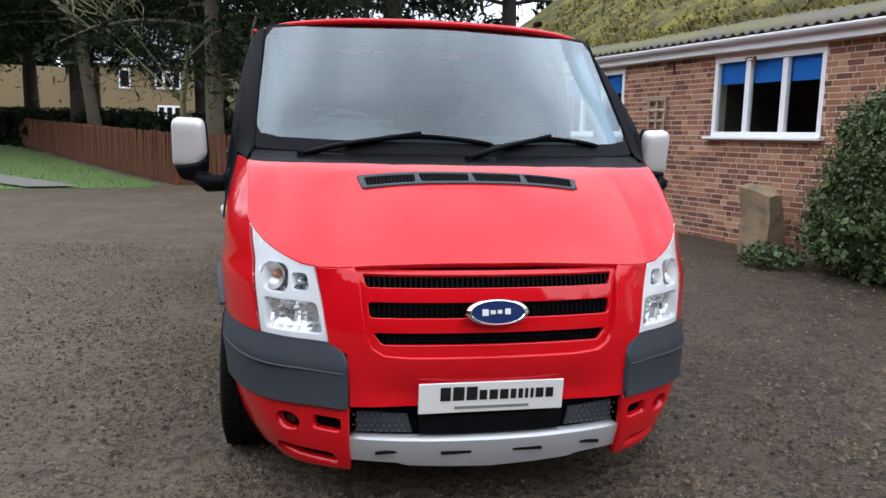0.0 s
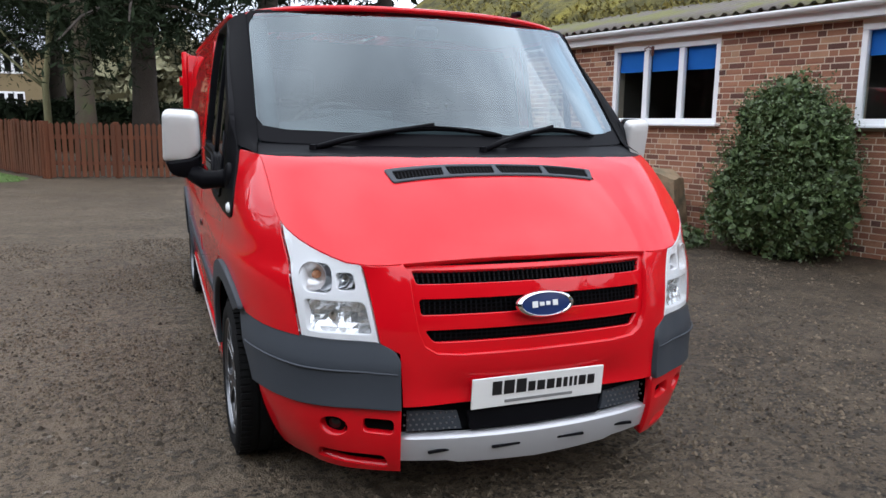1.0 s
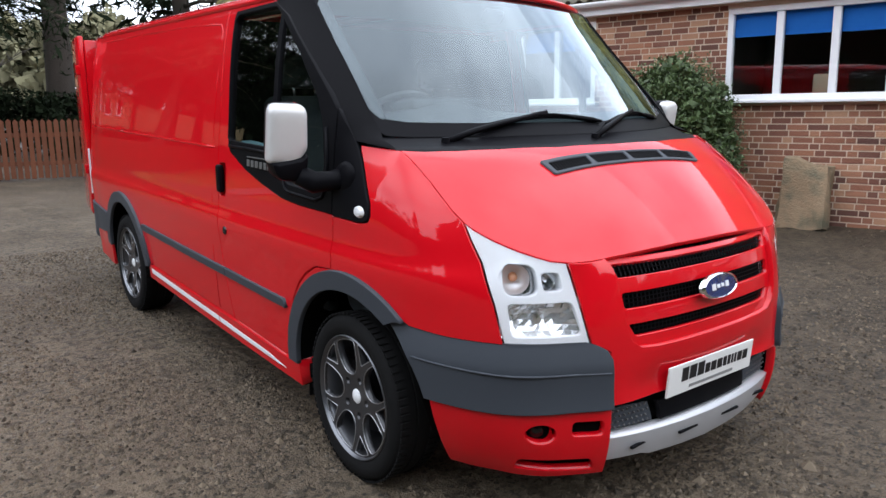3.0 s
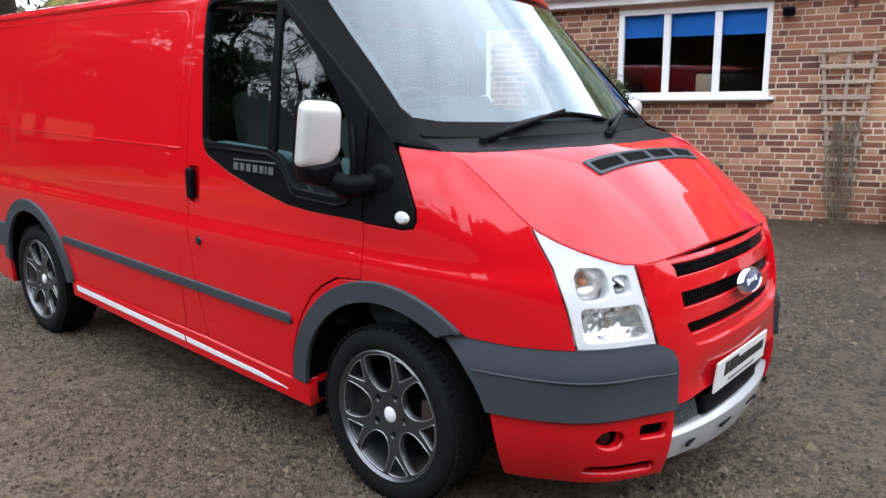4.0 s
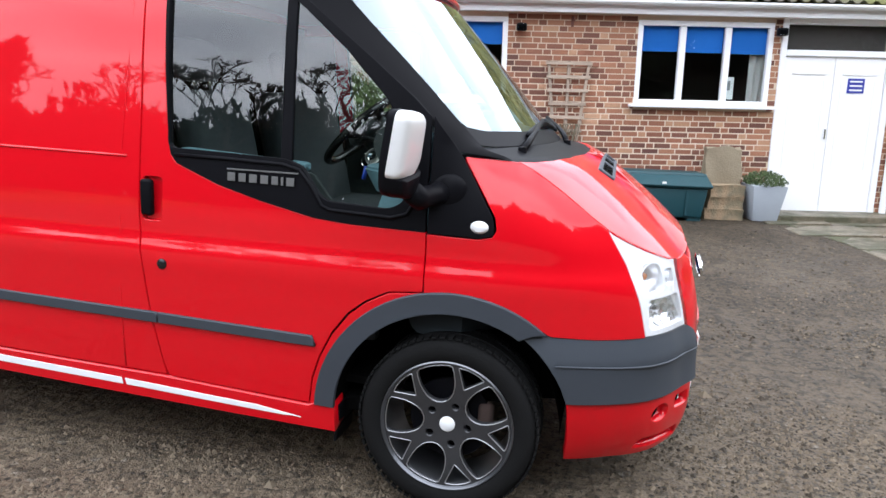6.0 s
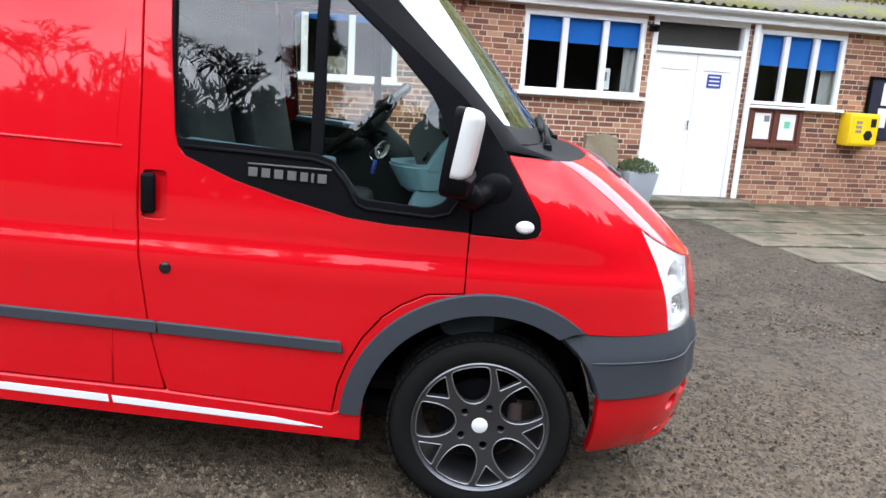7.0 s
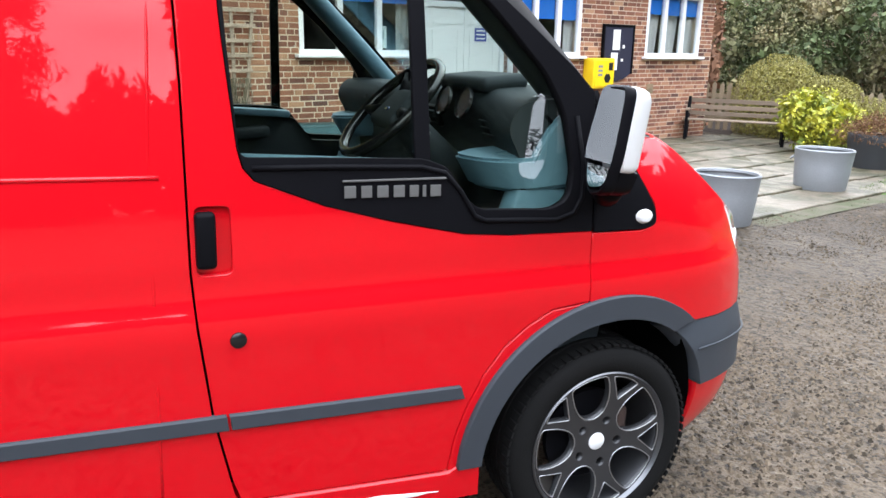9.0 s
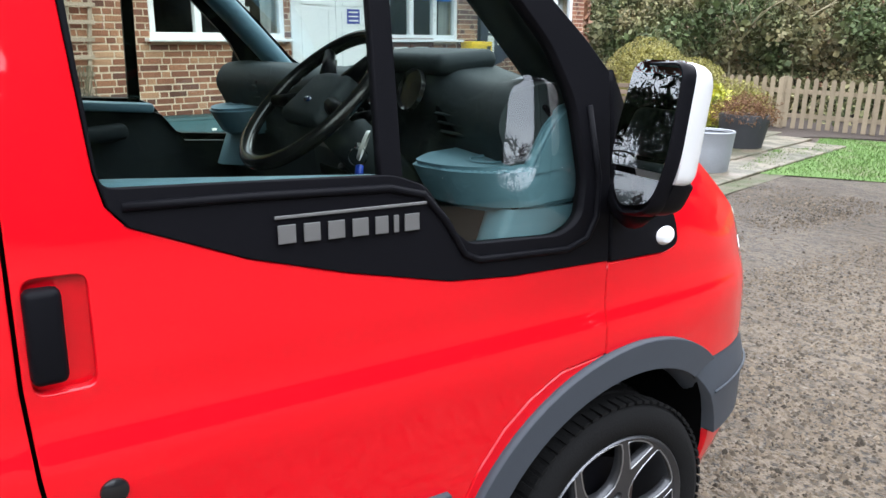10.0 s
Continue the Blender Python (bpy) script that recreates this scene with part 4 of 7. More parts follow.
FRIT = mirrored([(0, 1.342), (.5, 1.345), (.74, 1.350), (.826, 1.364), (.846, 1.40), (.816, 1.80), (.785, 1.848), (.5, 1.862), (0, 1.866)])
panel("frit", van, BLACK, WS, screen, holes=(FRIT,), step=.05, depth=.002, lift=.002)
for sg in (1, -1):
    lo = [Vector(screen(.852 - .028 * t, 1.31 + .54 * t)) for t in (i / 14 for i in range(15))]
    hi = []
    for i in range(15):
        t = i / 14
        y, z = (.90 + (1.585 - .90) * t, 1.285 + (1.832 - 1.285) * t + .03 * math.sin(math.pi * t))
        hi.append(Vector(body(at_y(y), z)) + Vector((.002, 0, 0)))
    lo = [q + Vector((.30, -.66, .66)).normalized() * .007 for q in lo]
    lo.insert(0, Vector(screen(.858, 1.285)) + Vector((.004, -.012, .004)))
    hi.insert(0, Vector((.874, .722, 1.262)))
    b = bmesh.new()
    grid_v = []
    for p, q in zip(lo, hi):
        row = []
        for j in range(7):
            t = j / 6
            c = p.lerp(q, t)
            c += Vector((.5, -.62, .45)).normalized() * .006 * math.sin(math.pi * t)
            row.append(b.verts.new((sg * c.x, c.y, c.z)))
        grid_v.append(row)
    for r0, r1 in zip(grid_v, grid_v[1:]):
        for j in range(6):
            b.faces.new((r0[j], r0[j + 1], r1[j + 1], r1[j]))
    bmesh.ops.recalc_face_normals(b, faces=b.faces)
    part("a_pillar", b, PILLAR, van, "satin black windscreen pillar", True)

# roof
verts, faces, nu, nv = [], [], 33, 30
for i in range(nv):
    for j in range(nu):
        u = -1 + 2 * j / (nu - 1)
        yf = 1.178 + .28 * abs(u) ** 2.05 + .07 * abs(u) ** 10
        t = i / (nv - 1)
        y = yf + (4.80 - yf) * t ** 1.7
        xe = body(at_y(max(y, 1.3)), 1.846)[0]
        z = 1.935 - .035 * abs(u) ** 3 - .06 * abs(u) ** 14 - .055 * (1 - ease(0, .55, y - yf)) ** 2 * (1 - .5 * abs(u) ** 6) + .006 * math.sin(abs(u) * 22) * (1 - abs(u) ** 8) * ease(.3, .8, y - yf)
        verts.append((xe * (abs(u) ** .92) * (1 if u > 0 else -1), y, z))
for i in range(nv - 1):
    for j in range(nu - 1):
        faces.append((i * nu + j, i * nu + j + 1, (i + 1) * nu + j + 1, (i + 1) * nu + j))
put("roof", mesh("roof", verts, faces, RED, True), van)
for sg in (1, -1):
    tube_part("gutter", [(sg * (body(at_y(y), 1.845)[0] + .002), y, 1.848) for y in (1.56, 1.7, 2, 2.5, 3, 3.5, 4, 4.4, 4.78)], .011, RED, van)
tube_part("roof_lip", [((-1 if u < 0 else 1) * abs(u) ** .92 * .86, 1.176 + .28 * abs(u) ** 2.05 + .07 * abs(u) ** 10, 1.884 - .035 * abs(u) ** 3 - .02 * abs(u) ** 14) for u in (-1 + 2 * i / 40 for i in range(41))], .014, RED, van)
part("aerial_base", box_bm(.03, .08, .03, .01), BLACK, van, "", True, pose(.55, 1.42, 1.935))

# tail
b = box_bm(1.84, .03, 1.36, .01, (0, 4.80, 1.16))
part("tail_panel", b, RED, van, "", True)
part("rear_bumper", box_bm(1.86, .14, .26, .03, (0, 4.86, .46)), GREY, van, "", True)
b = box_bm(.045, .62, 1.34, .012, (0, .31, 0))
rear_door = part("rear_door", b, RED, van, "red rear barn door standing open", True, pose(-.945, 4.79, 1.20, 0, 0, -9))
part("hinge", box_bm(.03, .05, .07, .006), RED, rear_door, "", True, pose(-.03, .02, .42))
part("hinge", box_bm(.03, .05, .07, .006), RED, rear_door, "", True, pose(-.03, .02, -.32))
part("rear_lamp", box_bm(.012, .016, .34, .004), WHITE, van, "pale lamp edge", True, pose(-.965, 4.735, .87))
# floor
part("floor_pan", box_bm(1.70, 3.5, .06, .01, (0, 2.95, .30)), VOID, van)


# ---- wheels ----
def wheel_parts(parent, sg):
    """A low-profile tyre on a dark alloy with five forked spokes and round openings; the axle along x, the outer face at x = 0."""
    T = pose(0, 0, 0, 90, 0, 90 * sg) @ pose(0, 0, 0)
    tyre = part("tyre", lathe([(.238, -.012), (.25, -.001), (.285, .004), (.308, -.006), (.320, -.024), (.3225, -.05), (.3225, -.075), (.316, -.078), (.316, -.084), (.3225, -.087), (.3225, -.13), (.316, -.133), (.316, -.139), (.3225, -.142), (.3225, -.17), (.317, -.2), (.30, -.215), (.238, -.21)], 64), RUBBER, parent, "worn low-profile tyre", True, T)
    b = bmesh.new()
    for i in range(72):
        for lane, z0 in ((0, -.03), (1, -.16)):
            a = 2 * math.pi * (i + .5 * lane) / 72
            mm = Matrix.Rotation(a, 4, "Z") @ pose(.3235, 0, z0, 0, 0, 0)
            bmesh.ops.create_cube(b, size=1, matrix=mm @ Matrix.Diagonal((.007, .019, .04, 1)))
    tagged(part("tread", b, RUBBER, tyre), kind="stuff")
    rim = part("rim", lathe([(.241, -.012), (.242, -.004), (.238, -.001), (.234, -.006), (.222, -.03), (.214, -.09), (.21, -.19)], 64), RIM, parent, "machined alloy rim", True, T)

    def face(u, v):
        r = math.hypot(u, v)
        return u, v, -.012 - .020 * max(0, 1 - r / .20) ** 1.2 - .03 * max(0, (r - .2)) ** 1
    circle = lambda cx, cy, r, n: [(cx + r * math.cos(2 * math.pi * i / n), cy + r * math.sin(2 * math.pi * i / n)) for i in range(n)]
    holes, cuts = [], []
    for k in range(5):
        a = radians(104 + 72 * k)
        half = [(.0845, 0), (.088, .018), (.098, .035), (.114, .048), (.135, .0575), (.160, .064), (.190, .0665), (.210, .0655), (.2175, .056), (.2225, .030)]
        line = half + [(.2245, 0)] + [(q, -w) for q, w in reversed(half[1:])]
        hole = [(q * math.cos(a) - w * math.sin(a), q * math.sin(a) + w * math.cos(a)) for q, w in line]
        holes.append(hole)
        a2 = a + radians(36)
        tri = [(.149, 0), (.2165, -.050), (.2235, -.026), (.2258, 0), (.2235, .026), (.2165, .050)]
        holes.append([(r * math.cos(a2) - w * math.sin(a2), r * math.sin(a2) + w * math.cos(a2)) for r, w in rounded(tri, .005, 2)])
        holes.append(circle(.074 * math.cos(a2 ), .074 * math.sin(a2), .0135, 12))
        cuts.append((hole, holes[-2]))
    disc = panel("spokes", parent, ALLOY_DARK, circle(0, 0, .2345, 72), face, holes=holes, step=.014, depth=.028, gap=0, edge=.003, label="anthracite forked spokes")
    disc.matrix_basis = T
    for hole, tri in cuts:
        for lp in (hole, tri):
            tube_part("cut_edge", [(u, v, face(u, v)[2] - .001) for u, v in lp], .0021, ALLOY_CUT, disc, "", 5, True)
    part("hub_cap", lathe([(.0001, .004), (.02, .003), (.028, -.002), (.03, -.012), (.03, -.03)], 28), WHITE, parent, "silver centre cap", True, T @ pose(0, 0, -.024))
    # disc coloured black to put the shade behind the spokes into it
    part("brake_disc", lathe([(.0001, -.085), (.15, -.085), (.15, -.105), (.0001, -.105)], 40), BLACK, parent, "", True, T)
    part("caliper", box_bm(.06, .15, .05, .022, (.125, 0, -.10), 4), mat("rusty_caliper", (.05, .03, .024), .8, 0, .4, 30), parent, "", True, T)


for nm, y in (("front_wheel", HUB_F), ("rear_wheel", HUB_R)):
    for sg in (-1, 1):
        w = empty(nm, "", "")
        w.parent = van
        w.matrix_basis = pose(sg * .985, y, HUB_Z)
        wheel_parts(w, sg)

# mud flaps
for sg in (-1, 1):
    part("mud_flap", box_bm(.17, .012, .15, .004), BLACK, van, "", True, pose(sg * .85, 1.31, .25, 6, 0, 0))

# ---- wipers ----
for px, tip_x, tip_z, bend in ((-.66, .14, 1.345, .0), (.02, .66, 1.345, .0)):
    w = empty("wiper", "", "")
    w.parent = van
    p0 = Vector(screen(px, 1.272)) + Vector((0, -.016, .008))
    p2 = Vector(screen(px + (tip_x - px) * .62, 1.372)) + Vector((0, -.026, .010))
    mid = p0.lerp(p2, .5) + Vector((0, -.008, .010))
    tube_part("arm", [p0, p0.lerp(mid, .5) + Vector((0, -.004, .006)), mid, p2], [.013, .012, .010, .008], BLACK, w)
    blade = [Vector(screen(px + (tip_x - px) * (.22 + .78 * t), 1.325 + .03 * math.sin(math.pi * t) + .012 * t)) + Vector((0, -.012, .004)) for t in (i / 12 for i in range(13))]
    tube_part("blade", blade, [.006] + [.0105] * 11 + [.006], BLACK, w)
    tube_part("blade_bridge", [b + Vector((0, -.010, .008 * math.sin(math.pi * k / 6))) for k, b in enumerate(blade[3:10])], .0045, BLACK, w)
    part("spindle", lathe([(.0001, .03), (.015, .028), (.018, 0)], 16), BLACK, w, "", True, pose(*(p0 + Vector((0, 0, -.012)))))

# ---- door mirrors ----
def loft(outline, rings):
    """A closed shell over an outline in (x, z): rings of (y, scale, centre), the ends filled."""
    b = bmesh.new()
    rows_ = []
    for y, k, (cx, cz) in rings:
        rows_.append([b.verts.new((cx + (x - cx) * k, y, cz + (z - cz) * k)) for x, z in outline])
    for p0, p1 in zip(rows_, rows_[1:]):
        for i in range(len(outline)):
            j = (i + 1) % len(outline)
            b.faces.new((p0[i], p0[j], p1[j], p1[i]))
    b.faces.new(rows_[0])
    b.faces.new(rows_[-1][::-1])
    bmesh.ops.recalc_face_normals(b, faces=b.faces)
    return b


for sg in (-1, 1):
    dm = empty("door_mirror", "", "")
    dm.parent = van
    MM = pose(sg * (1.132 if sg < 0 else 1.045), 1.03, 1.30, 8, 0, sg * 11)
    flip = lambda pts: [(-sg * x, z) for x, z in pts]
    # x towards the van is positive here
    whole = flip(rounded([(-.078, -.06), (-.052, -.152), (.030, -.168), (.062, -.13), (.072, -.04), (.064, .112), (-.070, .118)], [.05, .03, .03, .03, .04, .032, .032], 6))
    capline = flip(rounded([(-.080, -.092), (.020, -.108), (.070, -.045), (.066, .114), (-.072, .120)], [.02, .02, .02, .034, .034], 6))
    lower = flip(rounded([(-.074, -.085), (-.050, -.150), (.034, -.165), (.070, -.12), (.074, -.06)], [.01, .03, .03, .03, .01], 5))
    part("cap", loft(capline, [(.012, .985, (0, 0)), (.008, 1.0, (0, 0)), (-.014, .985, (0, 0)), (-.026, .95, (0, 0)), (-.034, .88, (0, 0)), (-.039, .74, (0, 0)), (-.041, .5, (0, 0))]), MIRROR_SILVER, dm, "silver painted mirror cap", True, MM)
    rim_bm = loft(whole, [(.004, .97, (0, 0)), (.010, 1.0, (0, 0)), (.034, 1.0, (0, 0)), (.040, .97, (0, 0)), (.040, .94, (0, 0)), (.006, .92, (0, 0))])
    part("back_shell", rim_bm, BLACK, dm, "black mirror housing", True, MM)
    part("lower_shell", loft(lower, [(.010, 1.0, (0, -.11)), (-.02, .97, (0, -.11)), (-.042, .85, (0, -.11)), (-.05, .6, (0, -.11))]), BLACK, dm, "black lower shell", True, MM)
    for k, zs in (("mirror_pane", (-.088, 1)), ("wide_angle_pane", (-1, -.094))):
        face_ = [(x * .90, min(max(z * .92, zs[0]), zs[1])) for x, z in whole]
        bb = bmesh.new()
        fr = [bb.verts.new((x, .004, z)) for x, z in face_]
        bmesh.ops.contextual_create(bb, geom=fr)
        bmesh.ops.remove_doubles(bb, verts=bb.verts, dist=.0008)
        for fc in bb.faces:
            if fc.normal.y < 0:
                fc.normal_flip()
        if k == "mirror_pane":
            part(k, bb, MIRRORGLASS, dm, "mirror glass", False, MM @ pose(0, .034, .012, 3, 0, -sg * 15))
        else:
            part(k, bb, MIRRORGLASS, dm, "small lower mirror glass", False, MM @ pose(0, .030, .006, 3, 0, -sg * 4))
    tube_part("arm", [(sg * 1.10, 1.015, 1.165), (sg * 1.05, .995, 1.135), (sg * .995, .965, 1.14), (sg * .955, .94, 1.15)], [.036, .040, .036, .042], BLACK, dm, "", 16)
    b = bmesh.new()
    bmesh.ops.create_uvsphere(b, u_segments=20, v_segments=12, radius=1, matrix=Matrix.Diagonal((.028, .075, .06, 1)))
    part("foot", b, BLACK, dm, "", True, pose(sg * .958, .93, 1.15, -25, 0, 0))

# ---- cab interior ----
cab = empty("cab_interior", "", "")
cab.parent = van
dash_bm = bmesh.new()
prof = [(.66, 1.255), (.78, 1.32), (1.0, 1.372), (1.12, 1.36), (1.16, 1.29), (1.11, 1.20), (1.10, .98), (1.05, .80), (.98, .62), (.66, .62)]
prof = rounded(prof, .04, 4)
rings = []
for i in range(25):
    x = -.885 + 1.77 * i / 24
    bulge = .05 * math.exp(-((x + .42) / .20) ** 2)
    back = .20 * max(0, abs(x) / .88) ** 4
    rings.append([dash_bm.verts.new((x, y + (back if y < .9 else back * .3), z + (bulge if 1.0 <= z and y > .9 else 0))) for y, z in prof])
for a, b2 in zip(rings, rings[1:]):
    for k in range(len(prof)):
        dash_bm.faces.new((a[k], a[(k + 1) % len(prof)], b2[(k + 1) % len(prof)], b2[k]))
dash_bm.faces.new(rings[0])
dash_bm.faces.new(rings[-1][::-1])
bmesh.ops.recalc_face_normals(dash_bm, faces=dash_bm.faces)
dash = part("dashboard", dash_bm, DASH, cab, "dark moulded dashboard", True)
for x0 in (-.64, -.16, .06, .64):
    outlet = part("air_outlet", box_bm(.14, .024, .082, .014), BLACK, dash, "", True, pose(x0, 1.142, 1.272, -20, 0, 0))
    for k in range(3):
        part("vane", box_bm(.11, .010, .006, .002), DASH, outlet, "", False, pose(0, .014, -.022 + .022 * k))
part("centre_stack", box_bm(.30, .07, .34, .03), DASH, dash, "", True, pose(-.03, 1.11, .98, -8, 0, 0))
part("radio", box_bm(.19, .02, .055, .005), GLOSSBLACK, dash, "", True, pose(-.03, 1.148, 1.06, -8, 0, 0))
for k in range(3):
    part("heater_knob", lathe([(.0001, .016), (.018, .014), (.021, 0)], 20), BLACK, dash, "", True, pose(-.10 + .07 * k, 1.150, .97, -82, 0, 0))
gear = part("gear_lever", lathe([(.0001, .045), (.022, .038), (.026, .02), (.014, .0), (.010, -.09), (.03, -.10)], 20), BLACK, dash, "", True, pose(-.12, 1.20, 1.20, -25, 0, 0))
part("knob_cap", lathe([(.0001, .003), (.018, .002), (.020, -.004)], 20), CHROME, gear, "chrome gear knob cap", True, pose(0, 0, .044))
part("switch_panel", box_bm(.17, .016, .12, .01), GLOSSBLACK, dash, "", True, pose(-.64, 1.128, 1.13, -10, 0, 0))
part("light_switch", lathe([(.0001, .018), (.020, .016), (.024, 0)], 20), BLACK, dash, "", True, pose(-.66, 1.142, 1.14, -80, 0, 0))
# pale blue-grey trays at the ends of the dashboard
for sg in (-1, 1):
    tray = rounded([(.60, 1.05), (.62, 1.22), (.68, 1.295), (.79, 1.285), (.868, 1.235), (.905, 1.18), (.905, 1.0), (.62, 1.0)], [0, .02, .025, .05, .04, .03, 0, 0], 4)
    b = prism([(sg * x, y) for x, y in tray], 1.125, 1.22)
    for vert in b.verts:
        # the shelf falls a little towards the driver and draws in below
        vert.co.z -= .020 * (vert.co.y - 1.0) / .3
        if vert.co.z < 1.12:
            vert.co.y = 1.0 + (vert.co.y - 1.0) * .80
    bmesh.ops.bevel(b, geom=list(b.edges), offset=.012, segments=3, affect="EDGES")
    tr = part("dash_tray", b, TEAL, cab, "pale blue-grey dashboard end tray", True)
    low_ = rounded([(.74, 1.02), (.76, 1.17), (.82, 1.235), (.885, 1.225), (.90, 1.14), (.90, 1.0)], [0, .03, .03, .02, .02, 0], 4)
    b = prism([(sg * x, y) for x, y in low_], .98, 1.118)
    for vert in b.verts:
        if vert.co.z > 1.05:
            vert.co.y = 1.0 + (vert.co.y - 1.0) * .78
    part("tray_foot", b, TEAL, tr, "", True)
    # raised end with its vent and switch
    b = bmesh.new()
    rise = [(.98, 1.19), (1.155, 1.175), (1.125, 1.235), (1.085, 1.30), (1.045, 1.335), (.98, 1.34)]
    ra = [b.verts.new((sg * .775, y - .02, z)) for y, z in rise]
    rb = [b.verts.new((sg * .908, y + .012, z)) for y, z in rise]
    b.faces.new(ra)
    b.faces.new(rb)
    for i in range(len(rise)):
        j = (i + 1) % len(rise)
        b.faces.new((ra[i], ra[j], rb[j], rb[i]))
    bmesh.ops.recalc_face_normals(b, faces=b.faces)
    bmesh.ops.bevel(b, geom=list(b.edges), offset=.014, segments=3, affect="EDGES")
    part("tray_rise", b, TEAL, tr, "", True)
    cup = part("cup_holder", lathe([(.046, .002), (.043, .004), (.040, .002), (.038, -.012), (.0001, -.012)], 28), TEAL, tr, "", True, pose(sg * .800, 1.165, 1.209, -4, 0, 0))
    part("switch", lathe([(.0001, .012), (.020, .010), (.023, 0)], 20), BLACK, tr, "", True, pose(sg * .872, 1.146, 1.235, -62, 0, 0))
    vent_ = part("side_vent", box_bm(.096, .012, .058, .006), BLACK, tr, "", False, pose(sg * .845, 1.082, 1.307, -48, 0, 0))
    for k in range(4):
        part("vent_slat", box_bm(.006, .010, .050, .002), TEAL, vent_, "", False, pose(-.036 + .024 * k, .007, 0))
    # door card
    dc = panel("door_card", cab, DASH, side([(1.40, .42), (1.98, .45), (1.98, 1.21), (1.50, 1.2), (1.42, 1.17), (1.34, 1.07), (1.06, 1.06), (1.0, .95), (1.02, .84), (1.20, .78), (1.34, .62)]), lambda u, z: (body(u, z)[0] - .07, body(u, z)[1], z), step=.08, depth=.02, mirror=sg)
    part("window_ledge", box_bm(.07, .50, .034, .012), TEAL, dc, "pale blue-grey window ledge", True, pose(sg * .895, 1.70, 1.205, 3, 0, 0))
    part("door_pocket", box_bm(.06, .55, .05, .02), DASH, dc, "", True, pose(sg * .88, 1.45, .60))
    arm = part("armrest", box_bm(.07, .30, .06, .025, seg=3), DASH, dc, "", True, pose(sg * .86, 1.70, 1.10, -6, 0, 0))
    # inner pillar
    pts = [Vector(screen(.80 - .03 * t, 1.27 + .57 * t)) + Vector((-.005, .095, -.02)) for t in (i / 6 for i in range(7))]
    tube_part("pillar_trim", [(sg * p.x, p.y, p.z) for p in pts], .042, TEAL if sg > 0 else DASH, cab, "", 10)
# steering wheel, column
SW = pose(-.43, 1.40, 1.315, -44, 0, 0)
sw = empty("steering_wheel", "", "")
sw.parent = cab
sw.matrix_basis = SW
ringp = [(.2 * math.cos(2 * math.pi * i / 48), .2 * math.sin(2 * math.pi * i / 48), 0) for i in range(48)]
tube_part("rim", ringp, .0165, GLOSSBLACK, sw, "black steering wheel rim", 12, True)
b = box_bm(.20, .15, .05, .024, (0, -.012, -.02), 4)
for vert in b.verts:
    vert.co.x *= 1 + 1.6 * vert.co.y
part("boss", b, DASH, sw, "", True)
b = lathe([(.0001, .004), (.016, .003), (.018, 0)], 20)
bmesh.ops.scale(b, vec=(1, .45, 1), verts=b.verts)
part("emblem", b, BLUE, sw, "", True, pose(0, .01, .006))
for a in (8, 172, 230, 310):
    tube_part("spoke", [(.07 * math.cos(radians(a)), .07 * math.sin(radians(a)) - .01, -.02), (.185 * math.cos(radians(a)), .185 * math.sin(radians(a)), 0)], [.024, .013], BLACK, sw, "", 10)
tube_part("column", [(0, 0, -.03), (0, -.01, -.36)], [.05, .07], DASH, sw, "", 14)
part("instrument_hood", box_bm(.36, .17, .05, .024, seg=4), DASH, dash, "", True, pose(-.42, 1.08, 1.402, -6, 0, 0))
for dx in (-.08, .08):
    part("gauge", lathe([(.0001, .004), (.044, .004), (.05, .010), (.053, 0)], 28), GLOSSBLACK, dash, "", True, pose(-.42 + dx, 1.175, 1.335, -74, 0, 0))
for sx_ in (-1, 1):
    tube_part("stalk", [(-.43 + sx_ * .03, 1.32, 1.27), (-.43 + sx_ * .13, 1.34, 1.285), (-.43 + sx_ * .19, 1.35, 1.29)], [.009, .008, .011], BLACK, dash, "", 8)
ky = empty("key_bunch", "", "")
ky.parent = cab
part("ignition_ring", lathe([(.020, .010), (.034, .008), (.037, 0)], 28), MIRROR_SILVER, ky, "pale round ignition surround", True, pose(-.545, 1.325, 1.215, -70, 0, -35))
part("key_blade", box_bm(.006, .03, .016, .002), CHROME, ky, "", False, pose(-.553, 1.343, 1.218, 0, 0, 35))
part("key_ring", lathe([(.02, .0015), (.022, 0), (.02, -.0015)], 20), CHROME, ky, "", True, pose(-.562, 1.352, 1.195, 90, 0, 70))
part("key_fob", box_bm(.024, .014, .055, .006), BLUEKEY, ky, "blue plastic key fob", True, pose(-.565, 1.352, 1.150, 10, 8, 0))


def seat(x0, w, nm):
    st = empty(nm, "", "")
    st.parent = cab
    st.matrix_basis = pose(x0, 0, 0)
    part("cushion", box_bm(w, .50, .16, .05, (0, 1.72, .80), 4), FABRIC, st, "dark fabric cushion", True)
    part("backrest", box_bm(w * .94, .13, .62, .05, (0, 0, .28), 4), FABRIC, st, "dark fabric backrest", True, pose(0, 1.95, .86, -12, 0, 0))
    part("headrest", box_bm(min(w, .5) * .54, .09, .17, .04, (0, 0, .0), 4), FABRIC, st, "", True, pose(0, 2.13, 1.56, -10, 0, 0))
    part("plinth", box_bm(w * .9, .46, .34, .02, (0, 1.74, .55)), DASH, st, "", True)
    for dx in (-.06, .06):
        tube_part("headrest_post", [(dx, 2.095, 1.43), (dx, 2.12, 1.52)], .007, CHROME, st)


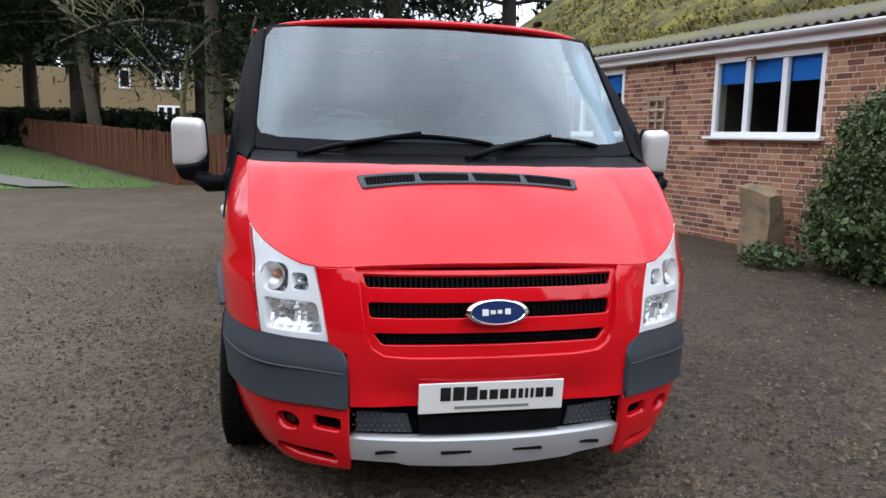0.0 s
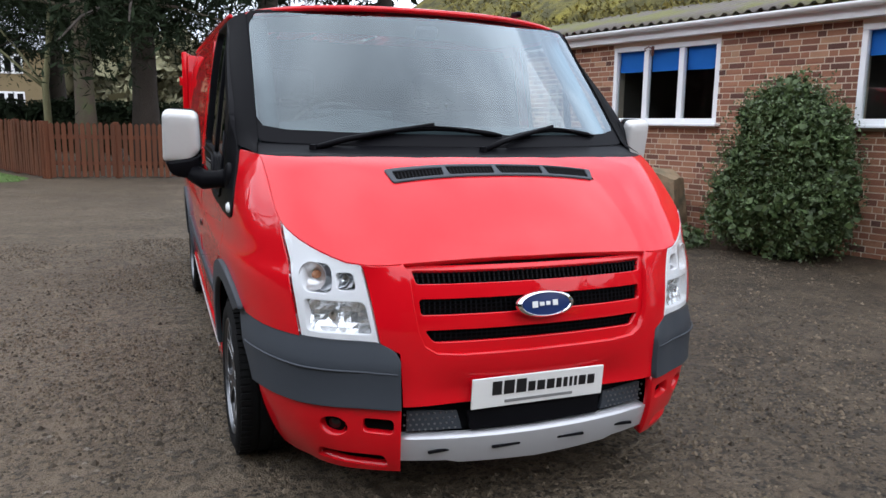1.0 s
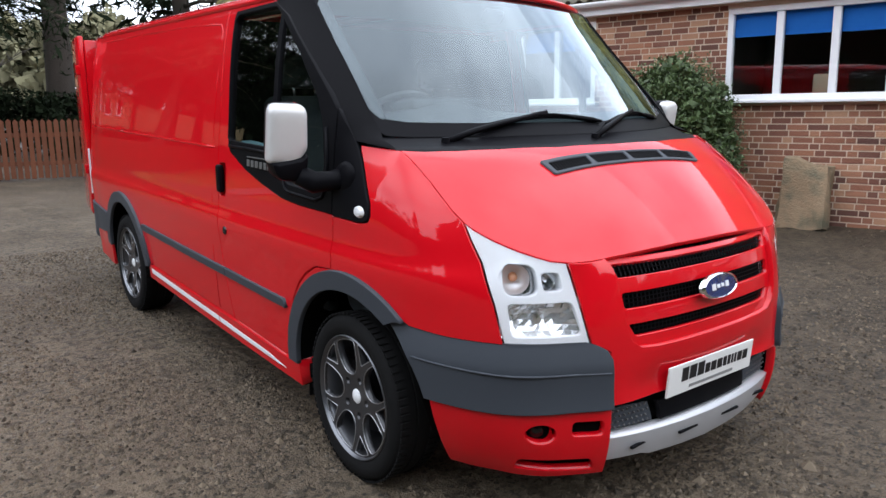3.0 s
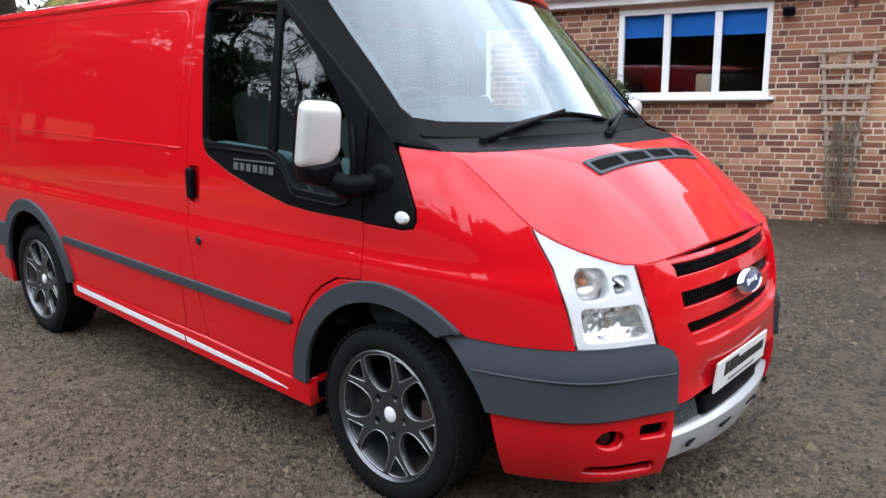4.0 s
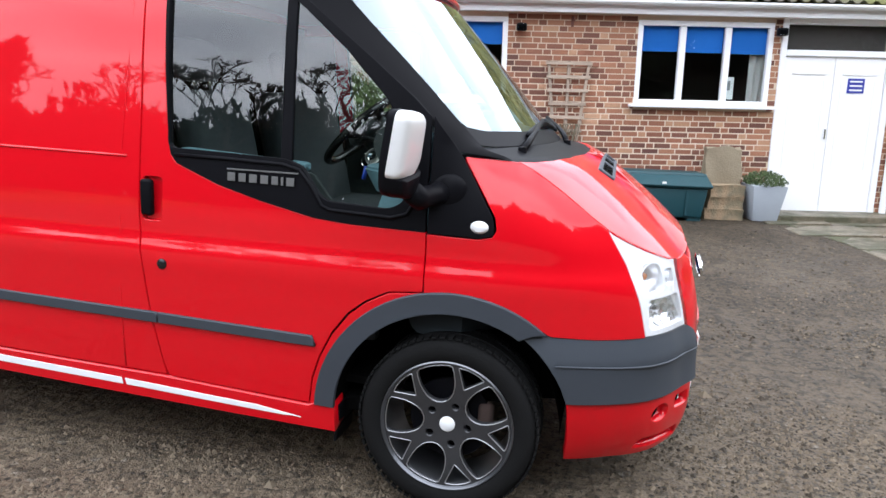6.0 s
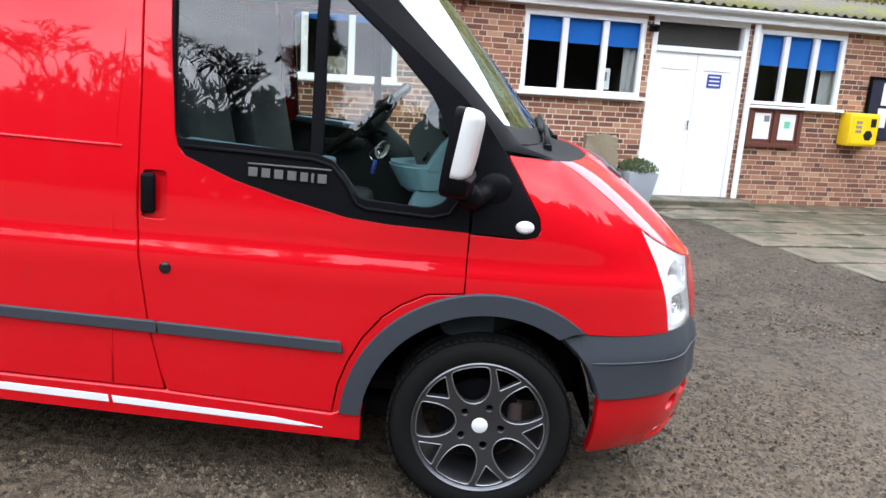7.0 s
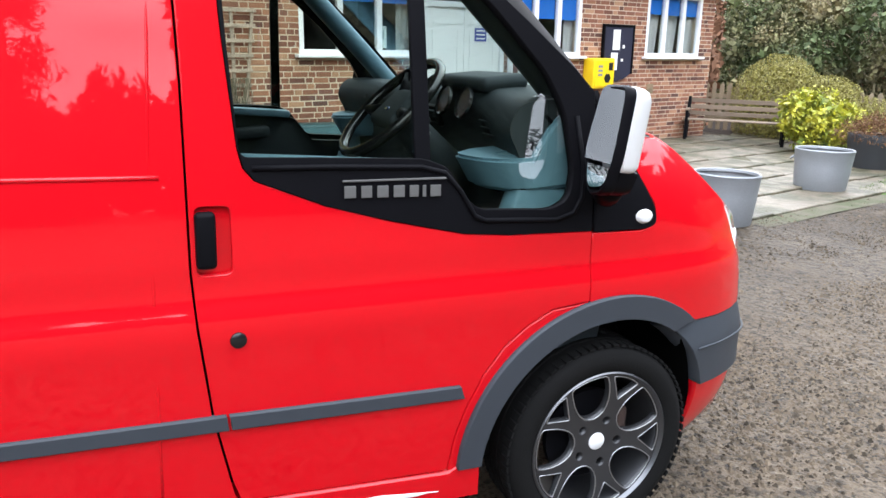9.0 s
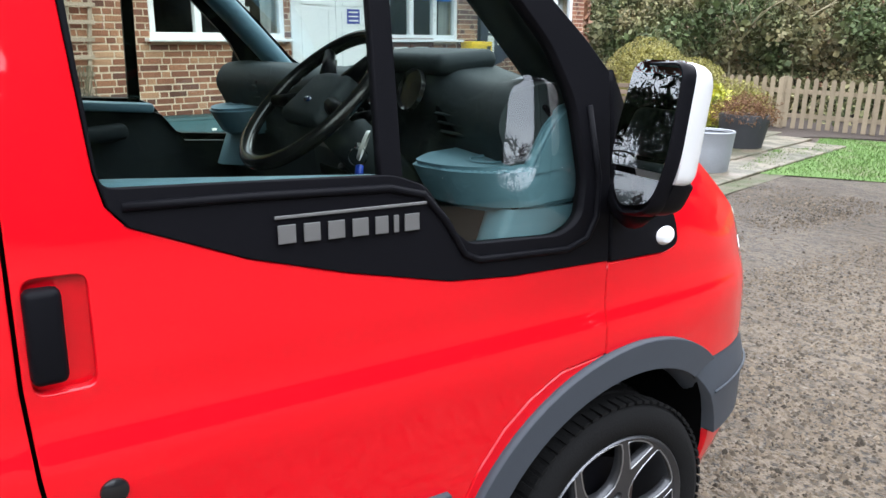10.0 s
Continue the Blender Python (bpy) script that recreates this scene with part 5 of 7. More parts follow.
seat(-.50, .50, "driver_seat")
seat(.38, .86, "passenger_bench")
# bulkhead and floor take the same near-black, cab shade put into their colour
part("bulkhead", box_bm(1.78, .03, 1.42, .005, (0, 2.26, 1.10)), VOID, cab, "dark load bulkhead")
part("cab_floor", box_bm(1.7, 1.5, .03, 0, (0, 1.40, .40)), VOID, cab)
b = bmesh.new()
hl_rows = []
for i in range(8):
    y = 1.36 + .88 * i / 7
    hl_rows.append([b.verts.new((x, y, 1.865 - .04 * abs(x / .8) ** 3)) for x in (-.80, -.5, -.2, .2, .5, .80)])
for a, c in zip(hl_rows, hl_rows[1:]):
    for k in range(5):
        b.faces.new((a[k], a[k + 1], c[k + 1], c[k]))
part("headlining", b, HEADLINER, cab, "", True)
part("rear_view_mirror", box_bm(.11, .04, .07, .018), DASH, cab, "", True, pose(-.03, 1.19, 1.79, 40, 0, 0))


# ---- ground ----
def ground_z(x, y):
    """Level by the van, rising gently towards the building and its door."""
    rise = .035 * (x - 1) - (.008 * y if y < 0 else .02 * y)
    return max(0.0, min(rise, .60)) * ease(.9, 1.6, x) * (1 - ease(30, 60, abs(x) + abs(y)))


axis_x = sorted({round(a, 2) for a in list(np.arange(-16, 18, .6)) + [-2000, -900, -400, -200, -100, -60, -40, -28, -20, 22, 28, 40, 60, 100, 200, 400, 900, 2000]})
axis_y = sorted({round(a, 2) for a in list(np.arange(-18, 24, .6)) + [-2000, -900, -400, -200, -100, -60, -40, -28, -22, 28, 40, 60, 100, 200, 400, 900, 2000]})
gv = [(x, y, ground_z(x, y)) for y in axis_y for x in axis_x]
nx = len(axis_x)
gf = [(j * nx + i, j * nx + i + 1, (j + 1) * nx + i + 1, (j + 1) * nx + i) for j in range(len(axis_y) - 1) for i in range(nx - 1)]
put("ground", mesh("ground", gv, gf, TARMAC, True), None, "dark damp gravelly tarmac yard", None, "ground", "", "structure")

rng = np.random.default_rng(7)
OCT = np.array([(1, 0, 0), (-1, 0, 0), (0, 1, 0), (0, -1, 0), (0, 0, 1), (0, 0, -1)], float)
OCTF = np.array([(0, 2, 4), (2, 1, 4), (1, 3, 4), (3, 0, 4), (2, 0, 5), (1, 2, 5), (3, 1, 5), (0, 3, 5)])
N = 200000
pos = np.stack([np.clip(rng.normal(-.6, 2.4, N), -6, 6), rng.uniform(-5.6, 6.2, N)], 1)
keep = ~((abs(pos[:, 0]) < .8) & (pos[:, 1] > .3) & (pos[:, 1] < 4.7))
pos = pos[keep]
N = len(pos)
drifts = np.array([noise.noise((x * .8, y * .8, 2)) + .7 * noise.noise((x * 3.1, y * 3.1, 5)) for x, y in pos])
pos = pos[drifts > rng.uniform(-.6, .4, N)]
N = len(pos)
size = rng.gamma(2.4, .0021, N)[:, None] + .0025
ang = rng.uniform(0, 6.28, N)
pv = OCT[None] * rng.uniform(.6, 1.3, (N, 6, 1)) * size[:, None]
ca, sa = np.cos(ang)[:, None], np.sin(ang)[:, None]
px, py = pv[..., 0] * ca - pv[..., 1] * sa, pv[..., 0] * sa + pv[..., 1] * ca
gz = np.array([ground_z(a, b) for a, b in pos])
stones_v = np.stack([px + pos[:, :1], py + pos[:, 1:], pv[..., 2] * .85 + gz[:, None] + .001], 2).reshape(-1, 3)
stones_f = (OCTF[None] + 6 * np.arange(N)[:, None, None]).reshape(-1, 3)
put("gravel", mesh("gravel", stones_v, stones_f, GRAVELSTONE), None, "loose small grey-brown stones on the yard", None, "gravel", "", "stuff")


def sheet(name, outline, lift, material, label, category, step=.5):
    """A patch of ground cover that follows the ground."""
    lp = resample(outline, step)
    arr = np.array(lp)
    lo, hi = arr.min(0), arr.max(0)
    gx, gy = np.meshgrid(np.arange(lo[0] + step / 2, hi[0], step), np.arange(lo[1] + step / 2, hi[1], step))
    grid = np.stack([gx.ravel(), gy.ravel()], 1)
    grid = grid[inside(grid, lp)]
    pts = [Vector(p) for p in lp] + [Vector(p) for p in grid]
    v2, _, tris, *_ = geometry.delaunay_2d_cdt(pts, [(i, (i + 1) % len(lp)) for i in range(len(lp))], [], 1, 1e-6)
    verts = [(v.x, v.y, ground_z(v.x, v.y) + lift + .012 * noise.noise((v.x * .9, v.y * .9, 0))) for v in v2]
    return put(name, mesh(name, verts, tris, material, True), None, label, None, category, "", "structure")


def blades(name, outline, lift, n, height, material, label, category, seed=1):
    """Many thin grass blades over a patch."""
    r = np.random.default_rng(seed)
    arr = np.array(outline)
    lo, hi = arr.min(0), arr.max(0)
    p = r.uniform(lo, hi, (n * 3, 2))
    p = p[inside(p, list(outline))][:n]
    n = len(p)
    a = r.uniform(0, 6.28, n)
    h = height * r.uniform(.5, 1.3, n)
    lean = r.normal(0, .45, (n, 2)) * h[:, None]
    z = np.array([ground_z(*q) for q in p]) + lift
    w = .006 + height * .08
    d = np.stack([np.cos(a), np.sin(a)], 1) * w
    v = np.stack([np.concatenate([p - d, z[:, None]], 1), np.concatenate([p + d, z[:, None]], 1), np.concatenate([p + lean, (z + h)[:, None]], 1)], 1).reshape(-1, 3)
    return put(name, mesh(name, v, np.arange(3 * n).reshape(-1, 3), material), None, label, None, category, "", "stuff")


# ---- the brick building ----
# local frame: x along the front, y into the building, z up
BM_ = pose(6.067, 0, 0, 0, -1.35, -76.83)


def fac(u, v, z=None):
    """World place of a point u along the front and v out from it; on the ground where z is not given."""
    p = BM_ @ Vector((u, -v, 0))
    return (p.x, p.y, ground_z(p.x, p.y) if z is None else p.z + z)


WALL_TOP, U0, U1 = 2.50, -15.2, 7.52
SILL, HEAD = 1.46, 2.44
WINS = [(-13.4, -11.8), (-10.05, -8.42), (-6.60, -4.97), (-3.38, -1.77), (-.24, 1.36), (2.95, 4.29), (5.76, 7.16)]
DOOR = (1.45, 2.80)
wall = empty("wall_front", "red-brown brick front wall with pale mortar", "wall", BM_, "", "structure")
spans, edge_u = [], U0
for a, b2 in sorted(WINS + [DOOR]):
    spans.append((edge_u, a, -.4, WALL_TOP))
    spans.append((a, b2, HEAD, WALL_TOP))
    if (a, b2) != DOOR:
        spans.append((a, b2, -.4, SILL))
    edge_u = b2
spans.append((edge_u, U1, -.4, WALL_TOP))
wb = bmesh.new()
for a, b2, z0, z1 in spans:
    box_bm(b2 - a, .22, z1 - z0, 0, ((a + b2) / 2, .108, (z0 + z1) / 2), bm=wb)
part("mortar_backing", wb, MORTAR, wall)
gable = empty("wall_end", "brick end wall of the low building", "wall", BM_, "", "structure")
for u_end in (U1 - .125, U0 + .125):
    part("gable_backing", box_bm(.24, 8, 3.2, 0, (u_end, 4.24, 1.2)), BRICKS, gable)


# roof: white fascia and gutter, corrugated eaves, mossy slope above
roof = empty("roof_low", "corrugated mossy roof with a white gutter and fascia", "roof", BM_, "", "structure")
part("fascia", box_bm(U1 - U0 + .3, .03, .16, .004, ((U0 + U1) / 2, -.13, 2.57)), UPVC, roof, "white fascia board")
part("soffit", box_bm(U1 - U0 + .3, .13, .02, .0, ((U0 + U1) / 2, -.06, 2.505)), UPVC, roof)
gp = [(.055 * math.cos(radians(180 + 180 * i / 8)), .055 * math.sin(radians(180 + 180 * i / 8))) for i in range(9)]
gp += [(x * .86, y * .86) for x, y in reversed(gp)]
v, f = sweep([(U0, -.205, 2.63), (U1 + .16, -.205, 2.63)], gp)
put("gutter", mesh("gutter", v, f, UPVC, True), roof, "white half-round gutter")
nu_ = int((U1 + .22 - U0) / .0365)
v, f = [], []
rows_v = (-.26, .2, .7, 1.3)
for j, y in enumerate(rows_v):
    for i in range(nu_ + 1):
        u = U0 + .0365 * i
        v.append((u, y, 2.665 + (y + .26) * .30 + .024 * math.sin(2 * math.pi * u / .146) + .02 * noise.noise((u * .5, y, 3))))
for j in range(len(rows_v) - 1):
    for i in range(nu_):
        k = j * (nu_ + 1) + i
        f.append((k, k + 1, k + nu_ + 2, k + nu_ + 1))
me = mesh("corrugated_sheet", v, f, ROOFING, True)
sheet_ob = put("corrugated_sheet", me, roof, "weathered corrugated sheeting")
sol = sheet_ob.modifiers.new("thickness", "SOLIDIFY")
sol.thickness = .012
v, f = [], []
ni, nj = 260, 34
for j in range(nj):
    t = j / (nj - 1)
    y = .75 + 6.4 * t
    for i in range(ni):
        u = U0 + (U1 + .2 - U0) * i / (ni - 1)
        zb = 2.98 + 3.1 * min(1, t / .62) - max(0, (t - .62)) * 5
        z = zb + .10 * noise.noise((u * 1.3, y * 1.3, 0)) + .06 * noise.noise((u * 4.5, y * 4.5, 7)) + .03 * noise.noise((u * 11, y * 11, 5))
        v.append((u, y, z - (.35 if j == 0 else 0)))
for j in range(nj - 1):
    for i in range(ni - 1):
        k = j * ni + i
        f.append((k, k + 1, k + ni + 1, k + ni))
put("moss_slope", mesh("moss_slope", v, f, MOSS, True), roof, "steep roof slope thick with yellow-green moss")
# tufts on the moss
r = np.random.default_rng(3)
n = 30000
uu, tt = r.uniform(-14, U1, n), r.uniform(0, .6, n)
yy = .75 + 6.4 * tt
zz = 2.98 + 3.1 * tt / .62
tip = r.normal(0, .028, (n, 3)) + np.array([0, -.03, .04])
bs = np.stack([uu, yy, zz - .02], 1)
sd = r.normal(0, .018, (n, 3))
tv = np.stack([bs - sd, bs + sd, bs + tip], 1).reshape(-1, 3)
tagged(put("moss_tufts", mesh("moss_tufts", tv, np.arange(3 * n).reshape(-1, 3), mat("moss_tuft", (.11, .095, .024), .95, 0, .5, 4, island=1.0, second=(.24, .20, .05), spots=.55)), roof), kind="stuff")


def window(u0, u1, blind, poster=False, curtain=False, bright=False):
    """A three-light white frame window with a blue roller blind and a room box behind, its dimness put into the colour.
    """
    w = empty("window", "white three-light window with blue roller blinds", "window", BM_ @ Matrix.Translation((u0, 0, SILL)), "windows of the brick building", "structure")
    W_, H = u1 - u0, HEAD - SILL
    for x0, x1, z0, z1 in ((0, W_, 0, .07), (0, W_, H - .06, H), (0, .06, .07, H - .06), (W_ - .06, W_, .07, H - .06)):
        part("frame", box_bm(x1 - x0, .07, z1 - z0, .006, ((x0 + x1) / 2, .025, (z0 + z1) / 2)), UPVC, w)
    for k in (1, 2):
        part("mullion", box_bm(.075, .066, H - .13, .006, (W_ * k / 3, .025, H / 2)), UPVC, w)
    part("sill", box_bm(W_ + .12, .14, .035, .008, (W_ / 2, -.035, -.005)), UPVC, w, "white projecting sill")
    for k in range(3):
        xa, xb = W_ * k / 3 + .045, W_ * (k + 1) / 3 - .045
        pane = part("pane", box_bm(xb - xa + .03, .006, H - .1, 0, ((xa + xb) / 2, .03, H / 2)), PANE, w)
        pane.visible_shadow = False
        part("blind", box_bm(xb - xa + .02, .006, blind + .01 * k, .0, ((xa + xb) / 2, .075, H - .05 - blind / 2)), BLIND, w, "blue roller blind")
    # added box behind the panes, coloured dark for an unlit room
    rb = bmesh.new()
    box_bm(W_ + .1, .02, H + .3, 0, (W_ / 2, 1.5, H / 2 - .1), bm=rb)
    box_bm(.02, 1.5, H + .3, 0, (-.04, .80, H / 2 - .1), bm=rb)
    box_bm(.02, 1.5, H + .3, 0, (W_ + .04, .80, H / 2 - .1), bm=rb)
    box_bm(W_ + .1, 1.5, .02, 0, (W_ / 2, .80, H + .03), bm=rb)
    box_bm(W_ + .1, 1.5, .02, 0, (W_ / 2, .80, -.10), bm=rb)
    part("room_beyond", rb, ROOM, w, "room box coloured dark as an unlit interior")
    if curtain:
        for x0 in ((W_ - .10,) if not bright else (.16, W_ * .5 - .06, W_ - .28)):
            v, f = [], []
            for i in range(13):
                t = i / 12
                for z in (0.02, H * .5, H - .1):
                    v.append((x0 - .10 + ((.36 if bright else .17) + .10 * z / H) * t, .16 + .02 * math.sin(t * 16), z))
            for i in range(12):
                for j in range(2):
                    k = i * 3 + j
                    f.append((k, k + 3, k + 4, k + 1))
            put("curtain", mesh("curtain", v, f, CURTAIN, True), w, "pale hanging curtain")
    if poster:
        part("notice", box_bm(.17, .003, .26, 0, (W_ * .70, .065, .22)), PAPER, w, "white paper notice")
        part("notice_print", box_bm(.09, .002, .11, 0, (W_ * .70, .0628, .25)), GREYINK, w)
    return w


window(*WINS[0], .28)
window(*WINS[1], .28)
window(*WINS[2], .27)
window(*WINS[3], .25)
window(*WINS[4], .30, True, True)
window(*WINS[5], .40, False, True)
window(*WINS[6], .26, False, True, True)
# lit paper bundle inside the third window
part_box = part("seat_pad", box_bm(.22, .12, .26, .02), mat("pale_fabric", (.34, .29, .2), .9, 0, .2, 10), None, "", True, BM_ @ Matrix.Translation((-2.45, .35, SILL + .14)))
tagged(part_box, "pale folded cloth on the inner window sill", "cloth")

# double door
dr = empty("door", "white double door with a dark glazed transom", "door", BM_ @ Matrix.Translation((DOOR[0], 0, .22)), "", "structure")
DW, DH = DOOR[1] - DOOR[0], HEAD - .22 + .06
for x0, x1, z0, z1 in ((0, .07, 0, DH), (DW - .07, DW, 0, DH), (.07, DW - .07, DH - .07, DH), (.07, DW - .07, DH - .43, DH - .36)):
    part("frame", box_bm(x1 - x0, .09, z1 - z0, .006, ((x0 + x1) / 2, .02, (z0 + z1) / 2)), UPVC, dr)
tp = part("transom_pane", box_bm(DW - .14, .008, .29, 0, (DW / 2, .04, DH - .215)), PANE, dr)
# dark sheet stands for the unlit space behind the transom
part("transom_shade", box_bm(DW - .14, .02, .29, 0, (DW / 2, .09, DH - .215)), ROOM, dr)
for k in (0, 1):
    lx = .07 + (DW - .14) * (.25 + .5 * k)
    leaf = part("leaf", box_bm((DW - .14) / 2 - .006, .05, DH - .43, .004, (lx, .03, (DH - .43) / 2)), DOORPAINT, dr, "white panelled door leaf")
    part("panel_mould", box_bm(.40, .014, .04, .004, (lx, .002, DH - .62)), DOORPAINT, leaf)
    for sx_ in (-.2, .2):
        part("panel_mould", box_bm(.03, .014, 1.05, .004, (lx + sx_, .002, 1.05)), DOORPAINT, leaf)
part("handle", box_bm(.02, .05, .13, .006, (DW / 2 - .05, -.02, .95)), CHROME, dr, "metal door handle")
sg_ = part("door_notice", box_bm(.20, .004, .17, 0, (DW * .70, -.002, 1.52)), mat("blue_notice", (.03, .04, .30), .5), dr, "small blue notice")
for k in range(3):
    part("bar", box_bm(.15, .002, .018, 0, (DW * .70, -.0052, 1.57 - .05 * k)), PAPER, sg_)
part("downpipe", lathe([(.04, 2.3), (.04, .0)], 16), UPVC, None, "white plastic downpipe beside the door", True, BM_ @ Matrix.Translation((2.885, -.06, .22)))
tagged(bpy.data.objects["downpipe"], "", "pipe")
part("door_step", box_bm(1.7, .5, .12, .01), SLAB, None, "worn stone doorstep under the white door", False, BM_ @ Matrix.Translation((2.12, -.20, .17)))
tagged(bpy.data.objects["door_step"], "", "step")


# ---- things along the wall ----
def trellis(u, zb, w0, w1, h, lean=0):
    t = empty("trellis", "weathered fan trellis fixed to the brick wall", "trellis", BM_ @ pose(u, -.05, zb, 0, lean, 0), "trellises on the wall")
    for k in range(3):
        a = -1 + k
        v, f = sweep([(a * w0 / 2 * .7, 0, 0), (a * w1 / 2 * .86, 0, h)], [(-.017, -.010), (.017, -.010), (.017, .010), (-.017, .010)], (0, 1, 0))
        put("upright", mesh("upright", v, f, WOODGREY), t)
    for k in range(9):
        z = h * (.04 + .94 * k / 8)
        w = (w0 + (w1 - w0) * z / h)
        part("rail", box_bm(w, .014, .038, .002, (0, -.017, z)), WOODGREY, t)
    return t


trellis(-1.04, .62, .26, .56, 1.33)
trellis(-7.62, .75, .26, .42, 1.25)


def climber(u, zb, h, w, n, seed):
    """Dry stems on a trellis."""
    r = random.Random(seed)
    verts, faces = [], []
    for i in range(n):
        x = r.uniform(-w, w) * .4
        pts = [Vector((x, -.04, 0))]
        for k in range(6):
            pts.append(pts[-1] + Vector((r.uniform(-.06, .06), r.uniform(-.03, .02), h / 6)))
        v, f = tube(pts, .004, 4)
        k = len(verts)
        verts += v
        faces += [tuple(a + k for a in q) for q in f]
    o = put("dry_climber", mesh("dry_climber", verts, faces, TWIG), None, "dry bare climbing stems on the trellis", BM_ @ Matrix.Translation((u, -.05, zb)), "plant", "", "stuff")
    return o


climber(-1.03, .12, 1.1, .3, 26, 5)
climber(-7.62, .12, 1.4, .3, 18, 6)


def wall_lamp(u, z):
    l_ = empty("wall_lamp", "small dark outdoor lamp on the brick wall", "lamp", BM_ @ Matrix.Translation((u, -.03, z)), "wall lamps")
    part("bracket", box_bm(.05, .06, .09, .008), BLACK, l_)
    part("lamp_head", box_bm(.12, .09, .09, .02, (0, -.07, -.01)), BLACK, l_, "", True)
    part("diffuser", box_bm(.09, .006, .06, .002, (0, -.118, -.01)), PANE, l_)


wall_lamp(-1.62, 2.33)
wall_lamp(1.41, 2.34)
for u, z in ((-5.95 + .0, 2.36), (-1.02, 2.40), (5.0, 2.36), (-7.35, 2.36)):
    hb = empty("wall_bracket", "small rusty iron hanging bracket under the eaves", "bracket", BM_ @ Matrix.Translation((u, -.02, z)), "wall brackets")
    part("plate", box_bm(.03, .02, .12, .003), DARKWOOD, hb)
    tube_part("hook", [(0, 0, .03), (0, -.08, .045), (0, -.15, .02), (0, -.14, -.01)], .008, DARKWOOD, hb)

# grit bin
gb = empty("grit_bin", "dark green plastic grit bin with a sloping lid", "bin", BM_ @ pose(0, -.36, .16, 0, 1.35, 0))
b = box_bm(1.08, .50, .36, .03, (0, 0, .22), 3)
for vert in b.verts:
    if vert.co.z < .2:
        vert.co.x *= .93
        vert.co.y *= .9
part("bin_body", b, GREENBIN, gb, "", True)
b = box_bm(1.17, .58, .16, .03, (0, 0, .47), 3)
for vert in b.verts:
    if vert.co.z > .47:
        vert.co.x *= .95
        vert.co.y = vert.co.y * .62 + .06
part("lid", b, GREENBIN, gb, "sloping dark green lid", True)
for x in (-.42, 0, .42):
    part("foot", box_bm(.16, .40, .06, .01, (x, 0, .03)), GREENBIN, gb)
part("sticker", box_bm(.05, .003, .05, 0, (.02, -.268, .43)), PAPER, gb, "small white sticker")
for x in (-.25, .3):
    part("rib", box_bm(.03, .012, .30, .004, (x, -.25, .22)), GREENBIN, gb)


def boulder(name, sx, sy, sz, m, label, seed, material=STONE):
    taper = .82 if sz > .6 else 1.0
    b = bmesh.new()
    bmesh.ops.create_cube(b, size=1)
    bmesh.ops.subdivide_edges(b, edges=b.edges[:], cuts=6, use_grid_fill=True)
    for vert in b.verts:
        c = vert.co.copy()
        k_ = 1 - (1 - taper) * (c.z + .5)
        vert.co = Vector((c.x * sx * k_, c.y * sy * k_, (c.z + .5) * sz * (1 - (.12 * (c.x + .5) if sz > .6 else 0))))
        d = noise.noise_vector((c.x * 2 + seed, c.y * 2, c.z * 2)) * .09 + noise.noise_vector((c.x * 6 + seed, c.y * 6, c.z * 6)) * .03
        vert.co += d * min(sx, sz)
        vert.co.z = max(vert.co.z, -.05)
    o = part(name, b, material, None, label, True, m)
    return tagged(o, "", "stone")


boulder("standing_stone", .42, .30, .80, Matrix.Translation(fac(-5.28, .40)) @ pose(0, 0, 0, 6, 0, -70), "rough upright sandstone block against the wall", 1)
boulder("standing_stone", .50, .26, .72, Matrix.Translation(fac(-2.45, .22)) @ pose(0, 0, 0, -5, 0, -77), "rough upright sandstone block against the wall", 4)
zst = 0.0
for k, (w, h, d) in enumerate(((.46, .13, .30), (.42, .16, .28), (.44, .14, .28))):
    p = fac(.80, .30)
    boulder("stacked_stone", w, d, h, pose(p[0], p[1], p[2] + zst, 0, 0, -77 + 6 * k), "flat sandstone block in a low stack", 10 + k)
    zst += h * .93
p = fac(.80, .22)
boulder("stacked_stone", .42, .12, .44, pose(p[0], p[1], p[2] + zst - .02, -6, 0, -77), "thin upright stone slab on the stack", 21, mat("pale_stone", (.22, .18, .12), .9, 0, .4, 6, .5, 50))


# ---- plants ----
def leaf_cloud(pts, size, seed, flat=.5):
    """Small pointed leaves, one at each point, as verts and faces."""
    r = np.random.default_rng(seed)
    n = len(pts)
    d = r.normal(0, 1, (n, 3))
    d /= np.linalg.norm(d, axis=1)[:, None]
    e = r.normal(0, 1, (n, 3))
    e -= d * (e * d).sum(1)[:, None]
    e /= np.linalg.norm(e, axis=1)[:, None]
    s = size * r.uniform(.6, 1.4, (n, 1))
    a, c = pts - d * s, pts + d * s
    b, q = pts + e * s * flat, pts - e * s * flat
    v = np.stack([a, b, c, q], 1).reshape(-1, 3)
    return v, np.arange(4 * n).reshape(-1, 4)


def blob_points(n, centre, radii, seed, shell=.35, lump=.22, freq=2.0, floor=None):
    """Points in the outer layer of an uneven rounded mass."""
    r = np.random.default_rng(seed)
    d = r.normal(0, 1, (n, 3))
    d /= np.linalg.norm(d, axis=1)[:, None]
    k = np.array([1 + lump * (noise.noise((x * freq + seed, y * freq, z * freq)) + .6 * noise.noise((x * freq * 2.7, y * freq * 2.7 + seed, z * freq * 2.7))) for x, y, z in d])
    k *= 1 - shell * r.uniform(0, 1, n) ** 1.6
    p = np.array(centre) + d * np.array(radii) * k[:, None]
    if floor is not None:
        p = p[p[:, 2] > floor]
    return p


